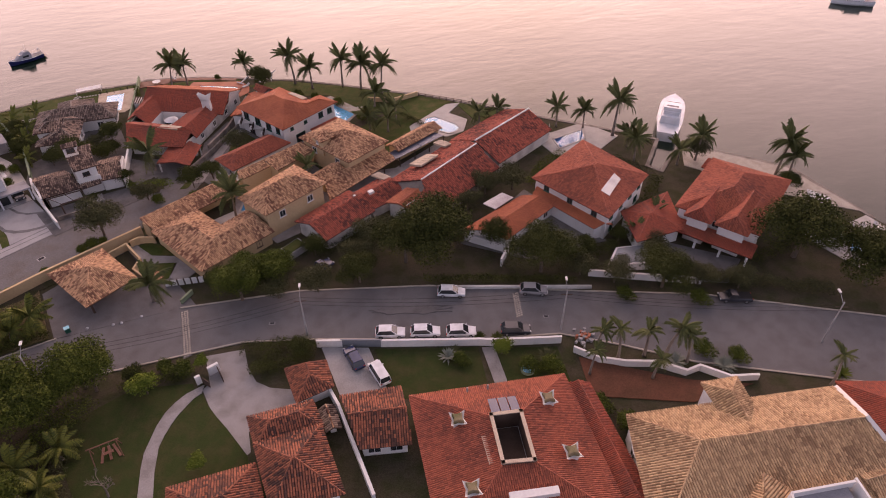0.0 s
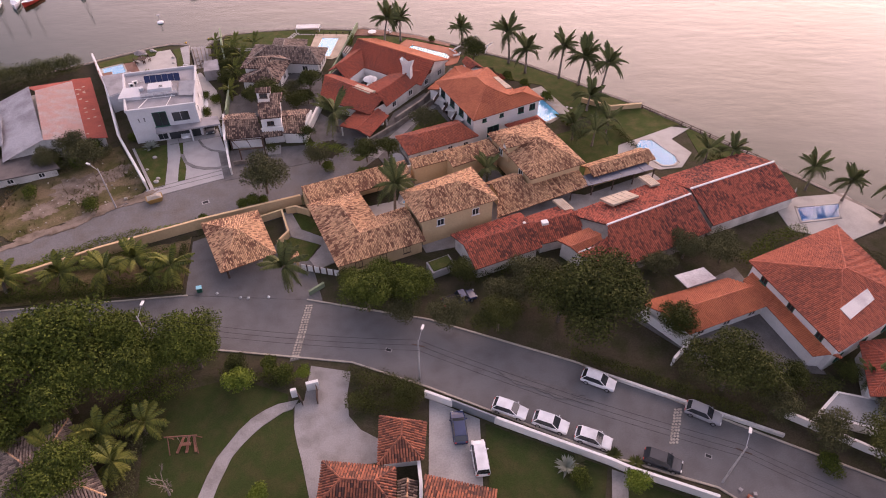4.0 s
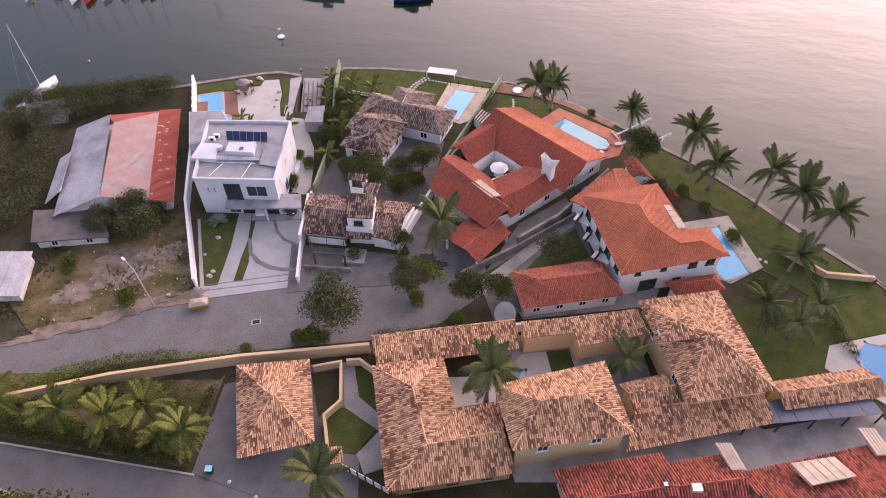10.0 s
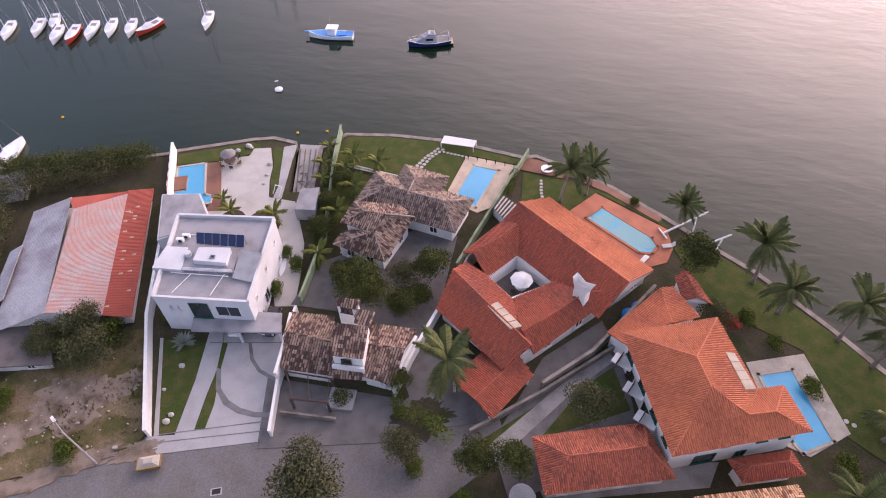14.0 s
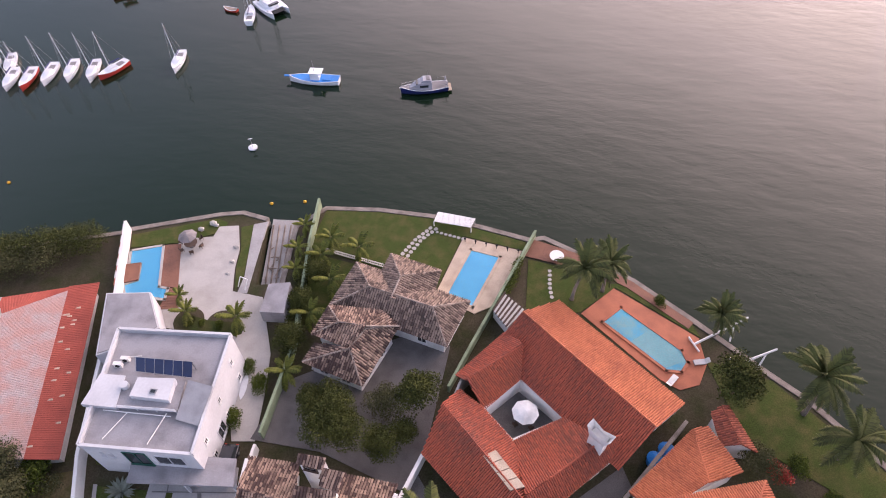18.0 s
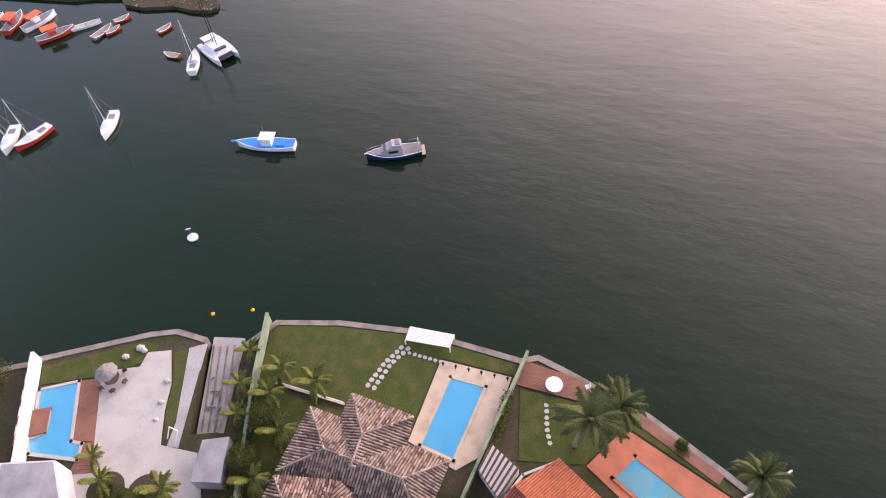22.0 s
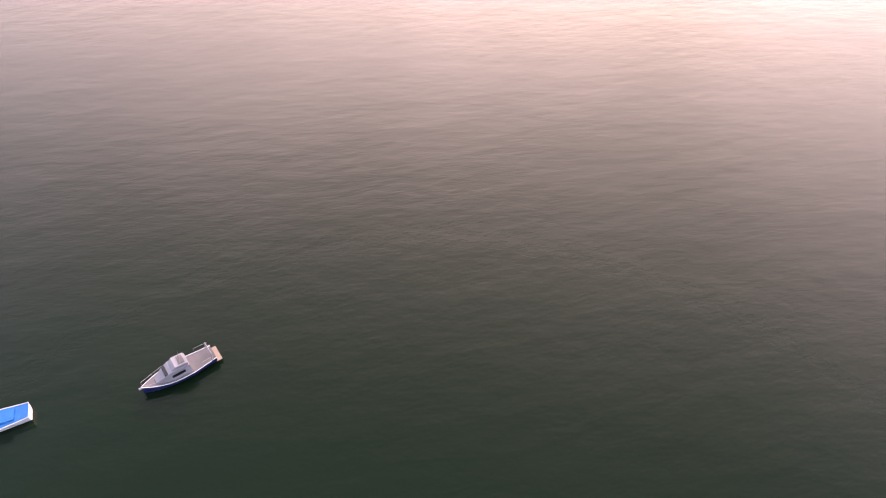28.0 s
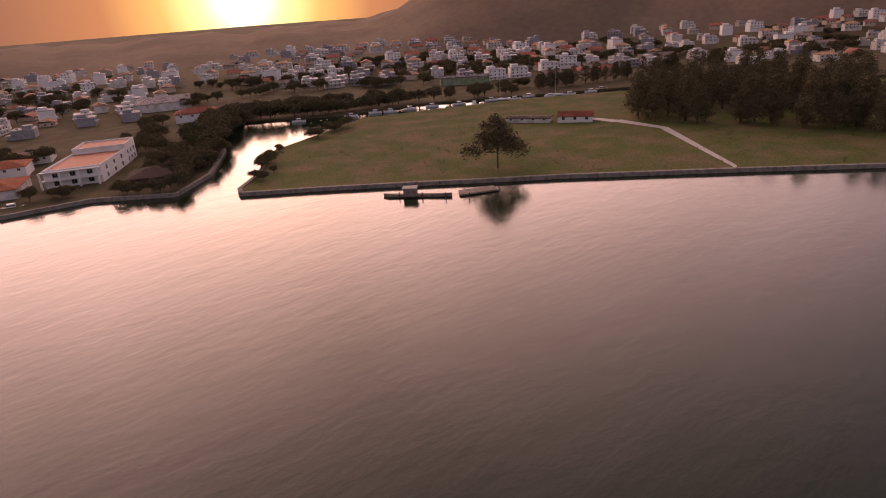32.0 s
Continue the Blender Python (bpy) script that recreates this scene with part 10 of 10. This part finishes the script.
GREYLEAF = material("grey_green_blade_leaves", (0.17, 0.19, 0.15), 0.6, 0.2, 2, 0, (0.1, 0.11, 0.08))
for x, y, r, mt, lb in ((20.6, -41.6, 1.6, GREYLEAF, "grey-green agave rosette on a lawn"), (21.9, -41.2, 1.2, LEAF4, "brown spiky shrub on a lawn"), (32.4, -48.2, 2.0, LEAF4, "large fan-leaved plant by a wall"), (-40.6, 24.0, 1.8, GREYLEAF, "grey spiky plant in a front lawn"), (47.5, -57.0, 1.8, GREYLEAF, "grey-green yucca behind a white wall"), (52.8, -60.6, 1.9, GREYLEAF, "grey-green yucca behind a white wall"), (-44.0, 45.0, 1.0, LEAF, "dark spiky plant in a round bed"), (26.2, -40.6, 1.2, LEAF, "spiky dark plant behind the front wall"), (28.4, -41.8, 1.2, LEAF, "spiky dark plant behind the front wall"), (65.5, -69.0, 1.6, LEAF2, "spiky green plant beside a wall")):
    agave(x, y, r, mt, lb)
for x, y in ((-44.4, 45.0), (-40.2, 45.6)):
    lone("planting_bed", Mesh().tube((x, y, G0), (x, y, G0 + 0.16), 2.0, 1.9, 20), SOIL, "round dark planting bed in a pale terrace", "planting bed", (x, y, G0), "round beds", kind="structure")
k = thing("paddling_pool", (29.0, -48.6, G0), "small blue and green paddling pool on the lawn", "paddling pool")
part("ring", Mesh().tube((29.0, -48.6, G0 + 0.1), (29.0, -48.6, G0 + 0.35), 0.95, 0.9, 16), PALEGREEN, k)
part("water", Mesh().tube((29.0, -48.6, G0 + 0.3), (29.0, -48.6, G0 + 0.37), 0.7, 0.7, 16), POOLTILE, k)
rng = random.Random(21)
for i in range(26):
    x, y = 39.0 + rng.gauss(0, 0.8), -47.4 + rng.gauss(0, 0.7)
    lone("rubble", Mesh().box(x, y, G0 + 0.02, rng.uniform(0.2, 0.6), rng.uniform(0.2, 0.5), rng.uniform(0.2, 0.6), rng.uniform(0, 3)), CONCRETE if i % 3 else TERRACOTTA, "broken rubble piece in a roadside heap", "rubble", (x, y, G0), "rubble heap")

# rail fence on the shore
f = thing("rail_fence", (57, 21, G0), "dark post-and-rail fence along the shore", "fence")
line = [(51.3, 29.8), (57.0, 23.6), (63.2, 16.4), (68.6, 9.8)]
for (x0, y0), (x1, y1) in zip(line, line[1:]):
    for i in range(5):
        x, y = lerp((x0, y0), (x1, y1), i / 5)
        part("post", Mesh().box(x, y, G0, 0.16, 0.16, 1.0), DARKWOOD, f)
    for h in (0.45, 0.85):
        part("rail", Mesh().tube((x0, y0, G0 + h), (x1, y1, G0 + h), 0.06, 0.06, 5), DARKWOOD, f)
wall_line("garden_wall", [(40.2, 33.0), (45.0, 29.8), (51.0, 30.2)], 1.0, 0.3, YELLOW, "ochre garden wall ending at the sea")

# things round the white modern house
p = thing("paddle_board", (*(-33.5, 38.2), G0), "white paddle board lying on the terrace", "board")
px, py = (-33.5, 38.2)
part("board", Mesh().ring_loft([[(px + t * 0.35 + s * w * 0.37, py - t * 1.6 + s * w * 0.1, G0 + z) for s, z in ((-1, 0.1), (1, 0.1), (1, 0.2), (-1, 0.2))] for t, w in ((-1, 0.15), (-0.6, 0.8), (0.2, 1.0), (0.7, 0.7), (1, 0.1))]), GELWHITE, p)
for x, y in ((-44.6, 34.6), (-44.2, 35.4)):
    a = thing("air_conditioner", (x, y, 8.3), "white air conditioning unit on a flat roof", "air conditioner", "roof units")
    part("case", Mesh().box(x, y, 8.3, 0.9, 0.4, 0.65, 0.2), WHITE, a)
    part("grille", Mesh().tube((x + 0.04, y - 0.2, 8.62), (x + 0.05, y - 0.23, 8.62), 0.25, 0.25, 10), BLACK, a)
for a, b in (((-43.2, 29.6), (-36.0, 30.6)), ((-41.5, 26.8), (-40.6, 30.0)), ((-36.8, 27.4), (-36.6, 30.8)), ((-44.8, 35.5), (-42.8, 36.2))):
    lone("roof_pipe", Mesh().tube((*a, 8.45), (*b, 8.45), 0.06, 0.06, 6), WHITE, "white pipe across a flat roof", "pipe", (*a, 8.4), "roof pipes")
g = thing("slat_screen", (-57.5, 51.5, G0), "white stepped screen wall with red slats", "screen")
for i in range(5):
    x, y = lerp((-60.0, 56.0), (-56.0, 47.8), i / 4.3)
    part("panel", Mesh().box(x, y, G0, 0.22, 1.3, 1.9, 0.45), OLDWHITE, g)
    part("slat", Mesh().box(x + 0.5, y - 1.0, G0 + 0.3, 0.15, 1.2, 1.6, 0.45), TERRACOTTA, g)
for i in range(4):
    a, b = lerp((-41.4, 63.5), (-38.9, 64.0), i / 3), lerp((-38.0, 53.2), (-36.0, 53.6), i / 3)
    lone("slip_rail", Mesh().tube((*a, 0.62), (*b, 0.66), 0.1, 0.1, 5), WEATHERWOOD, "grey timber rail on the slipway", "rail", (*a, 0.6), "slip rails")
rng = random.Random(33)
for k in range(12):
    x, y = lerp(lerp((-40.3, 60.1), (-38.5, 52.6), rng.random()), lerp((-37.5, 60.2), (-35.5, 53.6), rng.random()), rng.random())
    a, r = rng.uniform(0, 3.1), rng.uniform(0.4, 1.3)
    lone("slipway_timber", Mesh().tube((x, y, 0.66), (x + r * math.cos(a), y + r * math.sin(a), 0.72), 0.09, 0.07, 5), WEATHERWOOD, "loose grey timber on the slipway", "timber", (x, y, 0.6), "slipway timbers")
fr = thing("goal_frame", (*(-40.5, 51.9), G0), "white tubular frame beside the terrace", "frame")
pts = [(-40.7, 51.3, 1.9), (-40.5, 52.2, 3.0), (-39.4, 52.0, 3.0), (-39.6, 51.0, 1.9)]
for p, q in zip(pts, pts[1:]):
    part("tube", Mesh().tube(p, q, 0.07, 0.07, 6), WHITE, fr)
hut = thing("boat_hut", (-80.5, 42.8, G0), "small white flat-roofed boat hut on the shore", "hut")
block(hut, [(-84.4, 42.6), (-79.0, 45.6), (-77.0, 42.0), (-82.2, 39.4)], G0 - 0.2, 4.0, OLDWHITE, ((2, 1, 2.4, 1.0, 1.0),))
part("roof", Mesh().prism([(-84.6, 42.6), (-79.0, 45.9), (-76.8, 42.0), (-82.2, 39.2)], 4.0, 4.15), PALECON, hut)
lone("planter_box", Mesh().prism([(6.8, -9.6), (10.2, -8.2), (11.0, -10.4), (7.6, -11.8)], G0, G0 + 1.3), CONCRETE, "grey concrete planter box in a yard", "planter", (8.8, -10, G0))
lone("planter_grass", Mesh().prism([(7.1, -9.7), (10.0, -8.5), (10.7, -10.3), (7.8, -11.5)], G0 + 1.3, G0 + 1.45), GRASS, "grass growing in a concrete planter", "grass", (8.8, -10, G0 + 1.3))
lone("yard_canopy", Mesh().prism([(41.0, -16.4), (45.6, -15.2), (46.6, -17.4), (42.0, -18.8)], 4.6, 4.75), WHITEMETAL, "white sheet canopy over a yard", "canopy", (44, -17, 4.6))
lone("shade_sail", Mesh().add([(90.6, -42.8, 4.4), (93.8, -40.0, 4.8), (96.0, -43.4, 4.2), (92.8, -45.4, 3.9), (90.6, -42.8, 4.35), (93.8, -40.0, 4.75), (96.0, -43.4, 4.15), (92.8, -45.4, 3.85)], [(0, 1, 2, 3), (7, 6, 5, 4)]), CLOTH, "square white shade sail by the beach", "shade sail", (93, -43, 4))
ph = house("pool_hut", [(86.5, -44.8), (93.0, -46.4), (92.0, -51.0), (85.5, -49.4)], 3.8, 1.0, TILE_SAND, WHITE, "small pool hut with pale tiled roof")
bn = thing("rubbish_bin", (-25.4, -11.5, G0), "teal rubbish bin at the road edge", "bin")
part("body", Mesh().box(-25.4, -11.5, G0, 0.7, 0.6, 0.8, 0.2), GREENPAINT, bn)
part("lid", Mesh().box(-25.4, -11.5, G0 + 0.8, 0.76, 0.66, 0.1, 0.2), POOLTEAL, bn)
for x, y in ((-22.9, -12.2), (-19.5, -13.2), (-18.4, -13.4), (-15.6, -13.4)):
    lone("rubbish_bag", Mesh().ring_loft([[(x + r * math.cos(i * 1.05), y + r * math.sin(i * 1.05), G0 + z) for i in range(6)] for r, z in ((0.16, 0.03), (0.24, 0.15), (0.08, 0.34))]), CLOTH, "small white rubbish bag at the road edge", "bag", (x, y, G0), "rubbish bags")
for pts in ([(6.6, -32.4), (7.4, -32.8), (6.4, -42.6), (5.6, -42.4)], [(8.4, -33.4), (9.2, -33.8), (8.2, -43.2), (7.4, -43)], [(10.2, -34.4), (11, -34.8), (10.0, -43.8), (9.2, -43.5)]):
    sheet("wheel_strip", pts, G0 + 0.11, LIGHTPAVE, "pale concrete wheel strip in a parking bay")
sheet("garden_walk", [(25.6, -42.2), (27.2, -43.0), (25.2, -50.4), (23.6, -49.8)], G0 + 0.115, PAVE, "grey paved walk across the garden")
